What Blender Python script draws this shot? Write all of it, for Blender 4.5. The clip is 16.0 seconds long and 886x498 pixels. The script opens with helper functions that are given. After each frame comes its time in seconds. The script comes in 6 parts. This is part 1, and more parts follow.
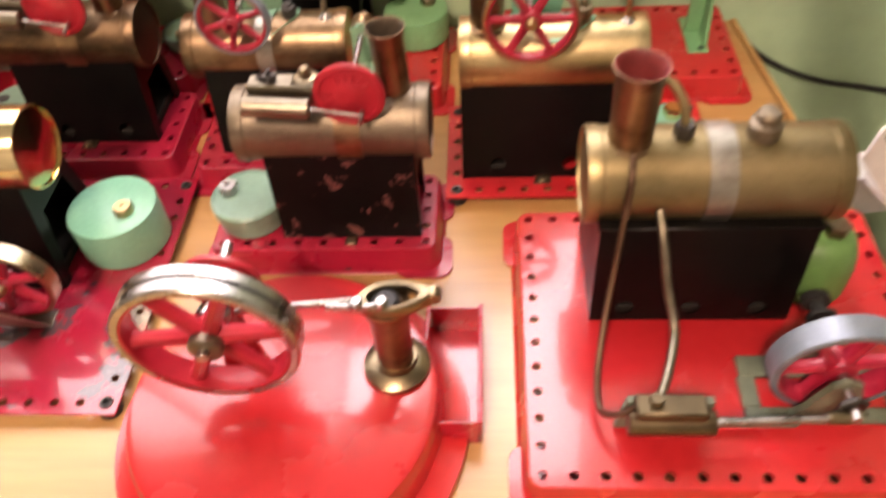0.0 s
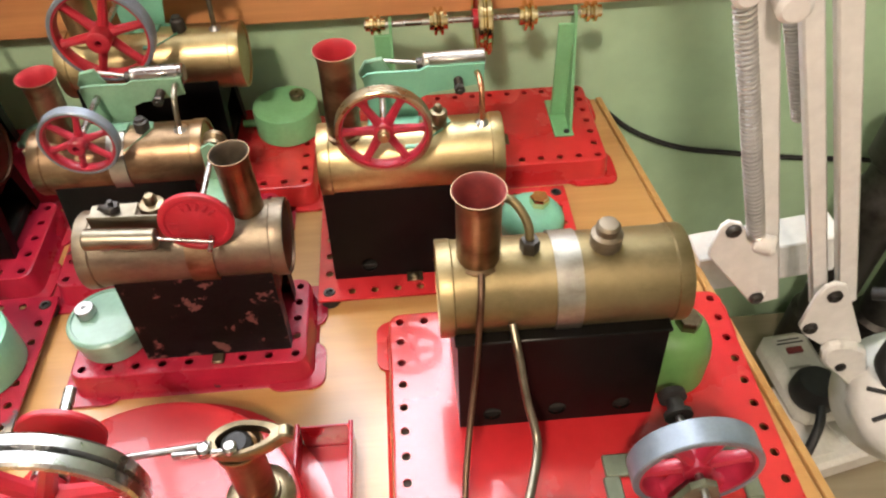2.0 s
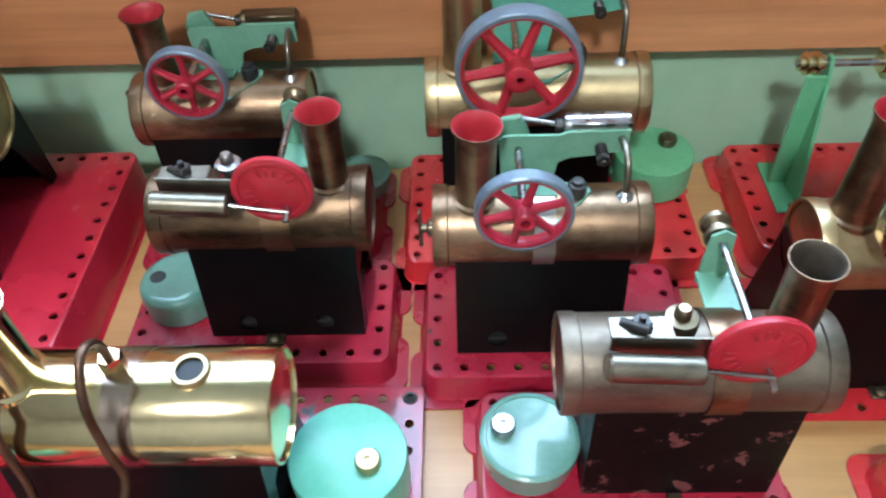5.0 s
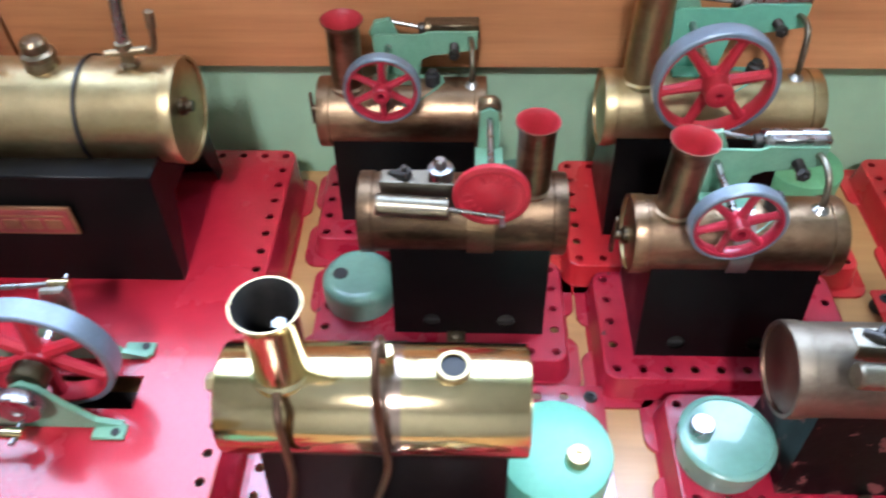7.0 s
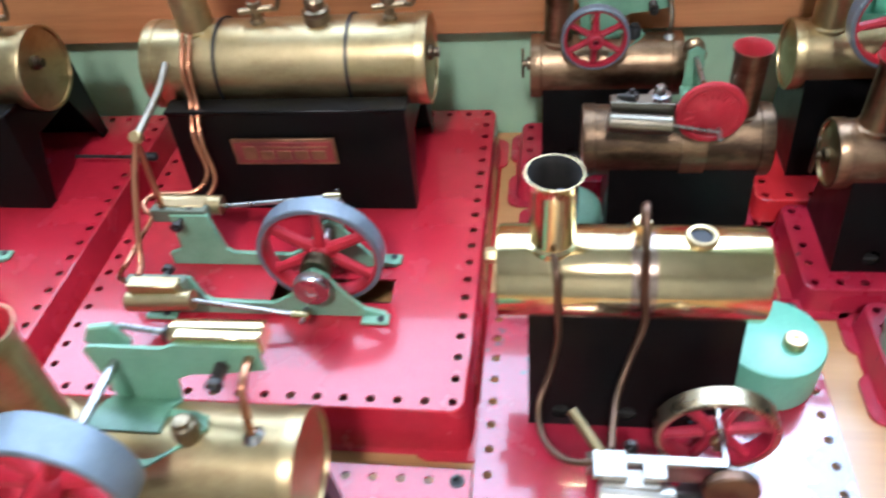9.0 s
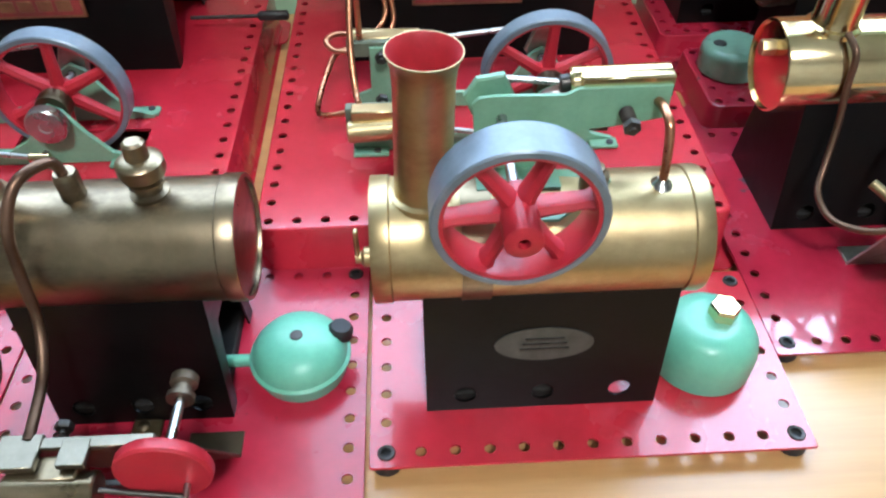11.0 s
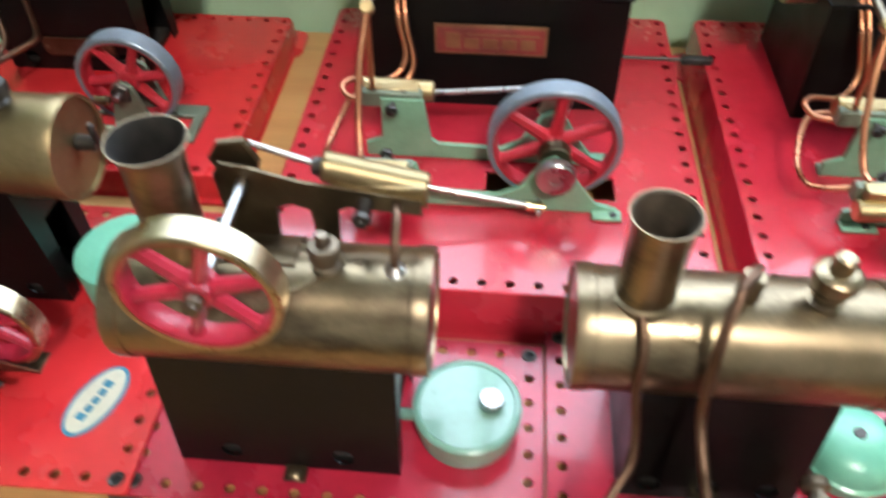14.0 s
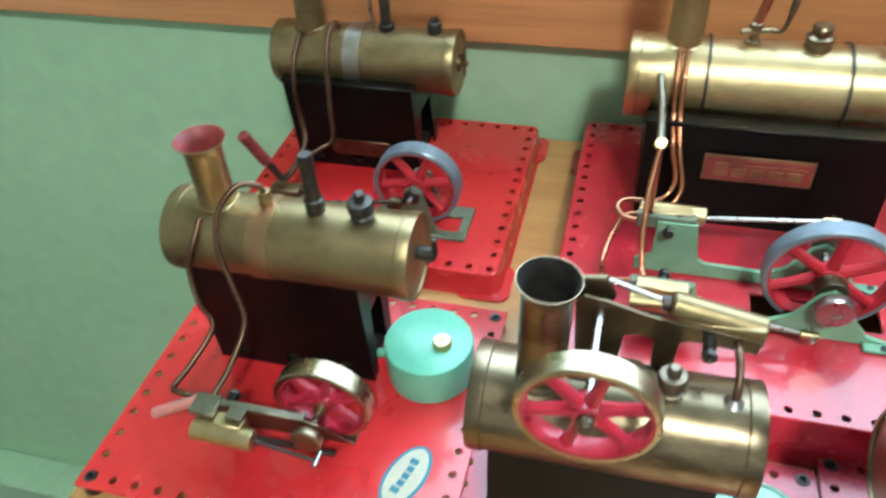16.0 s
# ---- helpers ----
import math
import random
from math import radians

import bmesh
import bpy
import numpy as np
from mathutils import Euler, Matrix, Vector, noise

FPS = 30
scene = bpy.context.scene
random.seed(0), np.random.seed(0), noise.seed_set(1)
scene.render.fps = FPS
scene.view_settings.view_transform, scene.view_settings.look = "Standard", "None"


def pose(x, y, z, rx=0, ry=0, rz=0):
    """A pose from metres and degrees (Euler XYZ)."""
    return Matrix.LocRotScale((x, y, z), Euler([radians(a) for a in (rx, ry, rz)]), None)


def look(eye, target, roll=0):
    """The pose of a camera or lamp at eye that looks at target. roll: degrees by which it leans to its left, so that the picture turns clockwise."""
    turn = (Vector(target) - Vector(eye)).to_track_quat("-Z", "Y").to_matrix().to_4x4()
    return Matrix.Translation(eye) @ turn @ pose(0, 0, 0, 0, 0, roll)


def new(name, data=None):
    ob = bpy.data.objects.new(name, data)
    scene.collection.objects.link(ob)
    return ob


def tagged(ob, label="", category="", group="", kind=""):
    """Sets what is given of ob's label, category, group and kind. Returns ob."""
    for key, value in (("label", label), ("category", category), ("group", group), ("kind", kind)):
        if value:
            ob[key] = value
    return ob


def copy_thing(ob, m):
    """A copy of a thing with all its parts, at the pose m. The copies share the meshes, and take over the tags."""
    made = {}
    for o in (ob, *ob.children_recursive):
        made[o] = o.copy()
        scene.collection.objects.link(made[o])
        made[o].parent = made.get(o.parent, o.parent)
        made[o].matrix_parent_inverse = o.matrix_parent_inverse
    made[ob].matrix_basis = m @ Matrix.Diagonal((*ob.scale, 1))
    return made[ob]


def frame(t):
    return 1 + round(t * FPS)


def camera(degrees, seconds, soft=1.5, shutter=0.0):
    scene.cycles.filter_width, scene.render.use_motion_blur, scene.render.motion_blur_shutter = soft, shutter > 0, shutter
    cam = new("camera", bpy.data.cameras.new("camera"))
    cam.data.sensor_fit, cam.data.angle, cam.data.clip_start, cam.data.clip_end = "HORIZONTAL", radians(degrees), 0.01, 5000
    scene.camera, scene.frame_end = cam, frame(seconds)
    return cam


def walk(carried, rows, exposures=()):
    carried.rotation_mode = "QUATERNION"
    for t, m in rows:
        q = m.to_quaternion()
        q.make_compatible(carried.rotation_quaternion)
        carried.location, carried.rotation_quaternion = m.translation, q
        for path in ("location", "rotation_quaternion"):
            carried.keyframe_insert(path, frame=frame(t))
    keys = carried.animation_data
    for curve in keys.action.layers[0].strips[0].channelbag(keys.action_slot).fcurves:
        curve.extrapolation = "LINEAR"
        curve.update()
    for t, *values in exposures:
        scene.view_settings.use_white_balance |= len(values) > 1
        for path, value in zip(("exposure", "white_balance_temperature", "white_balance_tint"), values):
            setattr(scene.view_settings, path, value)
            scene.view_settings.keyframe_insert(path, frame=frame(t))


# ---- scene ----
cam = camera(61.20, 16.0, 2.2, 0.5)
PATH = [
    (0, (0.1190, 0.0131, 0.3064), (0.0877, 0.3396, -0.0710), -4.65),
    (0.5, (0.1458, 0.0279, 0.3444), (0.1384, 0.3639, -0.0257), -2.97),
    (1, (0.1539, 0.0497, 0.3371), (0.1609, 0.3907, -0.0285), -3.04),
    (1.5, (0.1516, 0.0444, 0.3300), (0.1651, 0.3878, -0.0332), -2.74),
    (2, (0.1512, 0.0399, 0.3268), (0.1685, 0.3839, -0.0357), -2.18),
    (2.5, (0.1405, 0.0431, 0.3302), (0.1588, 0.3877, -0.0316), -1.88),
    (3, (0.1085, 0.0622, 0.3233), (0.1198, 0.4086, -0.0371), -1.87),
    (3.5, (0.0579, 0.0876, 0.3068), (0.0532, 0.4388, -0.0491), -2.35),
    (4, (0.0225, 0.1169, 0.2962), (0.0104, 0.4660, -0.0615), -2.44),
    (4.2, (0.0076, 0.1264, 0.2952), (-0.0051, 0.4744, -0.0636), -2.64),
    (6.3, (-0.0731, 0.1449, 0.3059), (-0.0887, 0.4823, -0.0627), -1.75),
    (6.5, (-0.0819, 0.1419, 0.3064), (-0.0968, 0.4800, -0.0617), -1.36),
    (7, (-0.1180, 0.1321, 0.3130), (-0.1329, 0.4727, -0.0527), -1.16),
    (7.5, (-0.1470, 0.1063, 0.3173), (-0.1563, 0.4497, -0.0460), -1.41),
    (8, (-0.1372, 0.0894, 0.3273), (-0.1601, 0.4375, -0.0308), -2.35),
    (8.5, (-0.1409, 0.0792, 0.3096), (-0.2059, 0.4314, -0.0393), -5.02),
    (9, (-0.1811, 0.0495, 0.3102), (-0.2520, 0.4054, -0.0338), -7.03),
    (9.4, (-0.2200, 0.0250, 0.3050), (-0.2845, 0.3850, -0.0390), -7.80),
    (9.5, (-0.2317, 0.0225, 0.3053), (-0.2911, 0.3797, -0.0395), -7.65),
    (9.6, (-0.2594, 0.0196, 0.2946), (-0.2939, 0.3834, -0.0466), -5.16),
    (11.8, (-0.3835, -0.0156, 0.2522), (-0.3639, 0.3309, -0.1077), 0.02),
    (12, (-0.3972, -0.0181, 0.2522), (-0.3789, 0.3275, -0.1086), 0.47),
    (12.5, (-0.4339, -0.0152, 0.2564), (-0.4204, 0.3280, -0.1069), 1.31),
    (13, (-0.4678, -0.0078, 0.2556), (-0.4649, 0.3347, -0.1087), 0.95),
    (13.5, (-0.5061, -0.0001, 0.2664), (-0.5176, 0.3398, -0.1002), 0.25),
    (14, (-0.5496, 0.0224, 0.2828), (-0.5818, 0.3630, -0.0818), -0.52),
    (14.5, (-0.5864, 0.0414, 0.3208), (-0.6347, 0.3891, -0.0353), -1.77),
    (15, (-0.6042, 0.0448, 0.3455), (-0.6711, 0.4014, 0.0014), -2.71),
    (15.5, (-0.6196, 0.0241, 0.3443), (-0.7052, 0.3856, 0.0096), -3.78),
    (16, (-0.6296, -0.0015, 0.3295), (-0.7390, 0.3545, -0.0041), -4.13),
]
walk(cam, [(t, look(eye, target, roll)) for t, eye, target, roll in PATH],
     [(0.0, 0.0, 8000, 34), (0.8, 0.08, 7700, 28), (2.5, 0.1, 6500, 16), (3.2, 0.06, 5550, 12), (3.6, 0.0, 4950, 8), (4.2, -0.08, 4900, 4), (6.5, 0.14, 5050, 14), (9.5, -0.06, 5150, 12), (12.0, -0.14, 5200, 6), (14.0, 0.02, 5800, 10), (15.0, 0.2, 5450, 3), (16.0, 0.06, 5250, -4)])

# ---- world, sun, lights ----
world = bpy.data.worlds.new("sky")
scene.world = world
world.use_nodes = True
wn = world.node_tree
sky = wn.nodes.new("ShaderNodeTexSky")
sky.sky_type = "NISHITA"
sky.sun_disc = False
sky.sun_elevation, sky.sun_rotation = radians(36), radians(58)
wn.nodes["Background"].inputs["Strength"].default_value = 0.12
wn.links.new(sky.outputs["Color"], wn.nodes["Background"].inputs["Color"])


def area_lamp(name, eye, target, sx, sy, watts, colour):
    d = bpy.data.lights.new(name, "AREA")
    d.shape, d.size, d.size_y, d.energy, d.color = "RECTANGLE", sx, sy, watts, colour
    ob = new(name, d)
    ob.matrix_world = look(eye, target)
    return ob


# daylight through the window above the wooden panel, and the bulb of the room's pendant lamp
area_lamp("window_daylight", (-0.4775, 0.585, 0.665), (-0.4775, -1.0, 0.2), 0.945, 0.8, 8.2, (0.84, 0.92, 1.0))
area_lamp("window_daylight_clear_pane", (0.140, 0.585, 0.640), (0.140, -1.0, 0.2), 0.22, 0.46, 3.8, (0.80, 0.90, 1.0))
bulb_light = bpy.data.lights.new("pendant_light", "POINT")
bulb_light.energy, bulb_light.shadow_soft_size, bulb_light.color = 80.0, 0.09, (1.0, 0.90, 0.77)
new("pendant_light", bulb_light).location = (-0.22, -0.86, 1.52)

# ---- materials ----


def shader(name):
    m = bpy.data.materials.new(name)
    m.use_nodes = True
    nt = m.node_tree
    return m, nt, nt.nodes["Principled BSDF"], nt.nodes.new("ShaderNodeTexCoord")


def noise_node(nt, co, scale, detail=4.0, rough=0.55, stretch=None):
    n = nt.nodes.new("ShaderNodeTexNoise")
    n.inputs["Scale"].default_value, n.inputs["Detail"].default_value, n.inputs["Roughness"].default_value = scale, detail, rough
    src = co.outputs["Object"]
    if stretch:
        mp = nt.nodes.new("ShaderNodeMapping")
        mp.inputs["Scale"].default_value = stretch
        nt.links.new(src, mp.inputs["Vector"])
        src = mp.outputs["Vector"]
    nt.links.new(src, n.inputs["Vector"])
    return n


def ramp(nt, src, a, b, ca, cb):
    r = nt.nodes.new("ShaderNodeValToRGB")
    r.color_ramp.elements[0].position, r.color_ramp.elements[1].position = a, b
    r.color_ramp.elements[0].color, r.color_ramp.elements[1].color = (*ca, 1), (*cb, 1)
    nt.links.new(src, r.inputs["Fac"])
    return r


def surface(name, base, dark=None, rough=(0.3, 0.5), metal=0.0, scale=60.0, coat=0.0, bump=0.0, bump_scale=400.0, stretch=None, fine=True, chips=None, spec=0.5, grime=None):
    """Colour patches at one scale, gloss and relief at another."""
    m, nt, bs, co = shader(name)
    dark = dark or tuple(c * 0.82 for c in base)
    n1 = noise_node(nt, co, scale, stretch=stretch)
    col = ramp(nt, n1.outputs["Fac"], 0.3, 0.68, dark, base)
    out = col.outputs["Color"]
    n2 = noise_node(nt, co, scale * 7, 3.0, stretch=stretch)
    if fine:
        mx = nt.nodes.new("ShaderNodeMix")
        mx.data_type, mx.blend_type = "RGBA", "MULTIPLY"
        mx.inputs["Factor"].default_value = 0.35
        g = ramp(nt, n2.outputs["Fac"], 0.3, 0.7, (0.72, 0.72, 0.72), (1, 1, 1))
        nt.links.new(out, mx.inputs["A"])
        nt.links.new(g.outputs["Color"], mx.inputs["B"])
        out = mx.outputs["Result"]
    if chips:
        # worn places with ragged edges where the bare or rusty ground shows
        n3 = noise_node(nt, co, chips[1], 6.0, 0.62)
        k = ramp(nt, n3.outputs["Fac"], chips[2], chips[2] + 0.02, (0, 0, 0), (1, 1, 1))
        mx = nt.nodes.new("ShaderNodeMix")
        mx.data_type = "RGBA"
        nt.links.new(k.outputs["Color"], mx.inputs["Factor"])
        nt.links.new(out, mx.inputs["A"])
        mx.inputs["B"].default_value = (*chips[0], 1)
        out = mx.outputs["Result"]
    if grime:
        # tarnish in soft-edged patches and run marks
        n6 = noise_node(nt, co, grime[1], 9.0, 0.68, stretch=(0.6, 1.0, 1.6))
        k = ramp(nt, n6.outputs["Fac"], grime[2], grime[2] + 0.16, (0, 0, 0), (grime[3],) * 3)
        mx = nt.nodes.new("ShaderNodeMix")
        mx.data_type = "RGBA"
        nt.links.new(k.outputs["Color"], mx.inputs["Factor"])
        nt.links.new(out, mx.inputs["A"])
        mx.inputs["B"].default_value = (*grime[0], 1)
        out = mx.outputs["Result"]
    nt.links.new(out, bs.inputs["Base Color"])
    rr = nt.nodes.new("ShaderNodeMapRange")
    rr.inputs["From Min"].default_value, rr.inputs["From Max"].default_value = 0.3, 0.7
    rr.inputs["To Min"].default_value, rr.inputs["To Max"].default_value = rough
    nt.links.new(n1.outputs["Fac"], rr.inputs["Value"])
    nt.links.new(rr.outputs["Result"], bs.inputs["Roughness"])
    bs.inputs["Metallic"].default_value = metal
    bs.inputs["Specular IOR Level"].default_value = spec
    bs.inputs["Coat Weight"].default_value = coat
    bs.inputs["Coat Roughness"].default_value = 0.06
    if bump:
        n4 = noise_node(nt, co, bump_scale, 3.0, stretch=stretch)
        b = nt.nodes.new("ShaderNodeBump")
        b.inputs["Strength"].default_value, b.inputs["Distance"].default_value = bump, 0.0006
        nt.links.new(n4.outputs["Fac"], b.inputs["Height"])
        nt.links.new(b.outputs["Normal"], bs.inputs["Normal"])
    return m


def wood(name, light, dark, grain, along, rough=(0.3, 0.5), coat=0.3, knots=0.0):
    """Grain lines drawn out along one axis, with broader bands between them."""
    m, nt, bs, co = shader(name)
    st = [1.0, 1.0, 1.0]
    st["xyz".index(along)] = 0.06
    n1 = noise_node(nt, co, grain, 6.0, 0.6, stretch=st)
    n2 = noise_node(nt, co, grain * 6, 4.0, 0.7, stretch=st)
    n3 = noise_node(nt, co, 7.0, 2.0, 0.5)
    col = ramp(nt, n1.outputs["Fac"], 0.3, 0.7, dark, light)
    g = ramp(nt, n2.outputs["Fac"], 0.3, 0.65, (0.7, 0.66, 0.62), (1, 1, 1))
    s = ramp(nt, n3.outputs["Fac"], 0.3, 0.7, (0.84, 0.82, 0.8), (1, 1, 1))
    out = col.outputs["Color"]
    for k, f in ((g, 0.6), (s, 0.8)):
        mx = nt.nodes.new("ShaderNodeMix")
        mx.data_type, mx.blend_type = "RGBA", "MULTIPLY"
        mx.inputs["Factor"].default_value = f
        nt.links.new(out, mx.inputs["A"])
        nt.links.new(k.outputs["Color"], mx.inputs["B"])
        out = mx.outputs["Result"]
    if knots:
        n5 = noise_node(nt, co, 55.0, 3.0, 0.5)
        k = ramp(nt, n5.outputs["Fac"], knots, knots + 0.03, (0, 0, 0), (1, 1, 1))
        mx = nt.nodes.new("ShaderNodeMix")
        mx.data_type = "RGBA"
        nt.links.new(k.outputs["Color"], mx.inputs["Factor"])
        nt.links.new(out, mx.inputs["A"])
        mx.inputs["B"].default_value = (dark[0] * 0.45, dark[1] * 0.4, dark[2] * 0.4, 1)
        out = mx.outputs["Result"]
    nt.links.new(out, bs.inputs["Base Color"])
    rr = nt.nodes.new("ShaderNodeMapRange")
    rr.inputs["To Min"].default_value, rr.inputs["To Max"].default_value = rough
    nt.links.new(n3.outputs["Fac"], rr.inputs["Value"])
    nt.links.new(rr.outputs["Result"], bs.inputs["Roughness"])
    bs.inputs["Coat Weight"].default_value = coat
    bs.inputs["Coat Roughness"].default_value = 0.25
    b = nt.nodes.new("ShaderNodeBump")
    b.inputs["Strength"].default_value, b.inputs["Distance"].default_value = 0.15, 0.0005
    nt.links.new(n2.outputs["Fac"], b.inputs["Height"])
    nt.links.new(b.outputs["Normal"], bs.inputs["Normal"])
    return m


RED = surface("red_enamel", (0.50, 0.019, 0.038), (0.42, 0.014, 0.030), (0.20, 0.30), scale=25, coat=0.5, bump=0.06, bump_scale=120)
RED_BRIGHT = surface("bright_red_enamel", (0.58, 0.026, 0.030), (0.50, 0.019, 0.024), (0.2, 0.32), scale=20, coat=0.5, bump=0.05, bump_scale=120)
RED_WORN = surface("worn_red_enamel", (0.42, 0.016, 0.044), (0.33, 0.012, 0.034), (0.22, 0.36), scale=35, coat=0.25, bump=0.1, bump_scale=150, chips=((0.10, 0.03, 0.03), 90, 0.68))
RED_SCORCH = surface("scorched_red_enamel", (0.42, 0.016, 0.044), (0.33, 0.012, 0.034), (0.16, 0.30), scale=35, coat=1.0, bump=0.1, bump_scale=150, chips=((0.085, 0.06, 0.07), 18, 0.60))
RED_WHEEL = surface("wheel_red_paint", (0.42, 0.017, 0.042), (0.30, 0.012, 0.030), (0.28, 0.45), scale=120, coat=0.3)
RED_HOT = surface("wheel_bright_red_paint", (0.44, 0.015, 0.030), None, (0.36, 0.52), scale=120, coat=0.12)
RED_IN = surface("stack_lining_red", (0.43, 0.022, 0.036), (0.36, 0.02, 0.026), (0.4, 0.6), scale=150)
RED_IN_OLD = surface("faded_stack_lining", (0.24, 0.035, 0.032), (0.14, 0.02, 0.02), (0.45, 0.65), scale=150)
SOOT = surface("chimney_soot", (0.030, 0.026, 0.022), (0.012, 0.011, 0.010), (0.6, 0.8), metal=0.1, scale=180, spec=0.2)
SOOT_BROWN = surface("smoked_brass", (0.11, 0.085, 0.058), (0.05, 0.038, 0.026), (0.5, 0.7), metal=0.4, scale=160)
BLACK = surface("black_stove_paint", (0.0046, 0.0040, 0.0038), (0.0026, 0.0025, 0.0025), (0.28, 0.42), scale=60, bump=0.12, bump_scale=220, spec=0.17)
BLACK_CHIP = surface("flaking_black_paint", (0.0050, 0.0040, 0.0040), (0.0030, 0.0027, 0.0027), (0.35, 0.5), scale=60, bump=0.15, bump_scale=300, chips=((0.15, 0.055, 0.05), 95, 0.59), spec=0.12)
BRASS = surface("brass", (0.57, 0.46, 0.25), (0.47, 0.365, 0.185), (0.32, 0.46), metal=1.0, scale=40, bump=0.05, bump_scale=250, grime=((0.30, 0.20, 0.09), 32, 0.50, 0.65))
BRASS_GOLD = surface("polished_brass", (0.80, 0.67, 0.39), (0.74, 0.60, 0.33), (0.12, 0.2), metal=1.0, scale=30, bump=0.025, bump_scale=200, grime=((0.52, 0.36, 0.15), 34, 0.54, 0.5))
BRASS_DULL = surface("tarnished_brass", (0.33, 0.265, 0.170), (0.22, 0.172, 0.105), (0.27, 0.42), metal=1.0, scale=45, bump=0.07, bump_scale=250, grime=((0.075, 0.058, 0.04), 36, 0.49, 0.75))
BRASS_BROWN = surface("browned_brass", (0.36, 0.245, 0.145), (0.19, 0.120, 0.070), (0.28, 0.46), metal=1.0, scale=38, bump=0.07, bump_scale=250, grime=((0.09, 0.05, 0.03), 38, 0.48, 0.75))
BRASS_MOTTLED = surface("mottled_bronze_brass", (0.27, 0.18, 0.105), (0.12, 0.078, 0.048), (0.36, 0.52), metal=1.0, scale=34, bump=0.08, bump_scale=250, grime=((0.05, 0.032, 0.022), 44, 0.46, 0.8))
BRASS_AGED = surface("aged_brown_brass", (0.17, 0.13, 0.075), (0.10, 0.075, 0.045), (0.3, 0.45), metal=0.9, scale=60)
BRASS_MATT = surface("matt_old_brass", (0.34, 0.27, 0.145), (0.26, 0.20, 0.10), (0.36, 0.5), metal=0.95, scale=40, bump=0.08, bump_scale=300, grime=((0.15, 0.115, 0.06), 34, 0.50, 0.6))
COPPER = surface("copper", (0.62, 0.30, 0.17), (0.45, 0.19, 0.10), (0.22, 0.4), metal=1.0, scale=70)
COPPER_STAIN = surface("faded_copper_stain", (0.42, 0.275, 0.155), (0.32, 0.20, 0.11), (0.34, 0.5), metal=0.95, scale=60)
HEAT_STAIN = surface("purple_heat_stain", (0.56, 0.43, 0.33), (0.44, 0.33, 0.27), (0.16, 0.28), metal=1.0, scale=70)
BRASS_GREY = surface("dull_greyed_brass", (0.27, 0.225, 0.165), (0.17, 0.135, 0.098), (0.40, 0.56), metal=0.95, scale=45, bump=0.09, bump_scale=260, grime=((0.085, 0.062, 0.045), 34, 0.50, 0.7))
COPPER_DARK = surface("oxidised_copper", (0.21, 0.13, 0.088), (0.12, 0.07, 0.046), (0.36, 0.55), metal=1.0, scale=80)
STEEL = surface("steel", (0.50, 0.50, 0.49), (0.36, 0.36, 0.35), (0.2, 0.36), metal=1.0, scale=90)
STEEL_DARK = surface("dark_steel", (0.10, 0.094, 0.086), (0.05, 0.046, 0.042), (0.36, 0.55), metal=0.9, scale=100)
SPRING = surface("bright_spring_wire", (0.62, 0.60, 0.56), (0.50, 0.48, 0.45), (0.35, 0.5), metal=0.8, scale=90)
GREYBLUE = surface("grey_wheel_rim", (0.215, 0.262, 0.310), (0.16, 0.195, 0.235), (0.32, 0.46), metal=0.35, scale=90, bump=0.05, bump_scale=500)
RIM_BRASS = surface("brass_wheel_rim", (0.48, 0.41, 0.275), (0.37, 0.305, 0.195), (0.22, 0.38), metal=1.0, scale=90)
TIN = surface("tinned_band", (0.50, 0.48, 0.43), (0.36, 0.34, 0.29), (0.28, 0.48), metal=0.95, scale=80, grime=((0.20, 0.18, 0.14), 60, 0.5, 0.6))
NICKEL_OLD = surface("yellowed_nickel", (0.31, 0.28, 0.215), (0.19, 0.165, 0.12), (0.28, 0.45), metal=1.0, scale=70, grime=((0.15, 0.12, 0.08), 60, 0.5, 0.6))
GREEN = surface("mint_green_paint", (0.20, 0.52, 0.36), (0.16, 0.45, 0.31), (0.3, 0.48), scale=50, coat=0.2, bump=0.08, bump_scale=200)
GREEN_MID = surface("leaf_green_paint", (0.20, 0.50, 0.25), (0.155, 0.42, 0.20), (0.35, 0.5), scale=50, coat=0.15, bump=0.08, bump_scale=200)
GREEN_OLD = surface("aged_green_paint", (0.20, 0.37, 0.29), (0.14, 0.28, 0.21), (0.25, 0.42), scale=45, coat=0.6, bump=0.1, bump_scale=200, chips=((0.12, 0.10, 0.07), 70, 0.72))
GREEN_OLIVE = surface("olive_green_paint", (0.11, 0.26, 0.075), (0.085, 0.21, 0.06), (0.45, 0.6), scale=50)
GREEN_FRAME = surface("frame_green_paint", (0.22, 0.42, 0.28), (0.17, 0.34, 0.22), (0.35, 0.5), scale=80, coat=0.15)
GREEN_GREY = surface("grey_green_casting", (0.18, 0.215, 0.150), (0.115, 0.14, 0.10), (0.4, 0.55), metal=0.2, scale=90)
RUBBER = surface("black_rubber", (0.014, 0.014, 0.014), None, (0.5, 0.7), scale=90)
WHITE = surface("white_lamp_paint", (0.80, 0.76, 0.66), (0.74, 0.69, 0.60), (0.3, 0.45), scale=25)
LAMP_WHITE = surface("white_lamp_enamel", (0.84, 0.83, 0.80), (0.78, 0.77, 0.74), (0.28, 0.42), scale=25, coat=0.2)
PLASTIC = surface("white_plastic", (0.72, 0.70, 0.64), (0.64, 0.62, 0.57), (0.35, 0.5), scale=40)
WALL = surface("green_wall_paint", (0.45, 0.66, 0.43), (0.41, 0.62, 0.395), (0.55, 0.7), scale=6, bump=0.07, bump_scale=500)
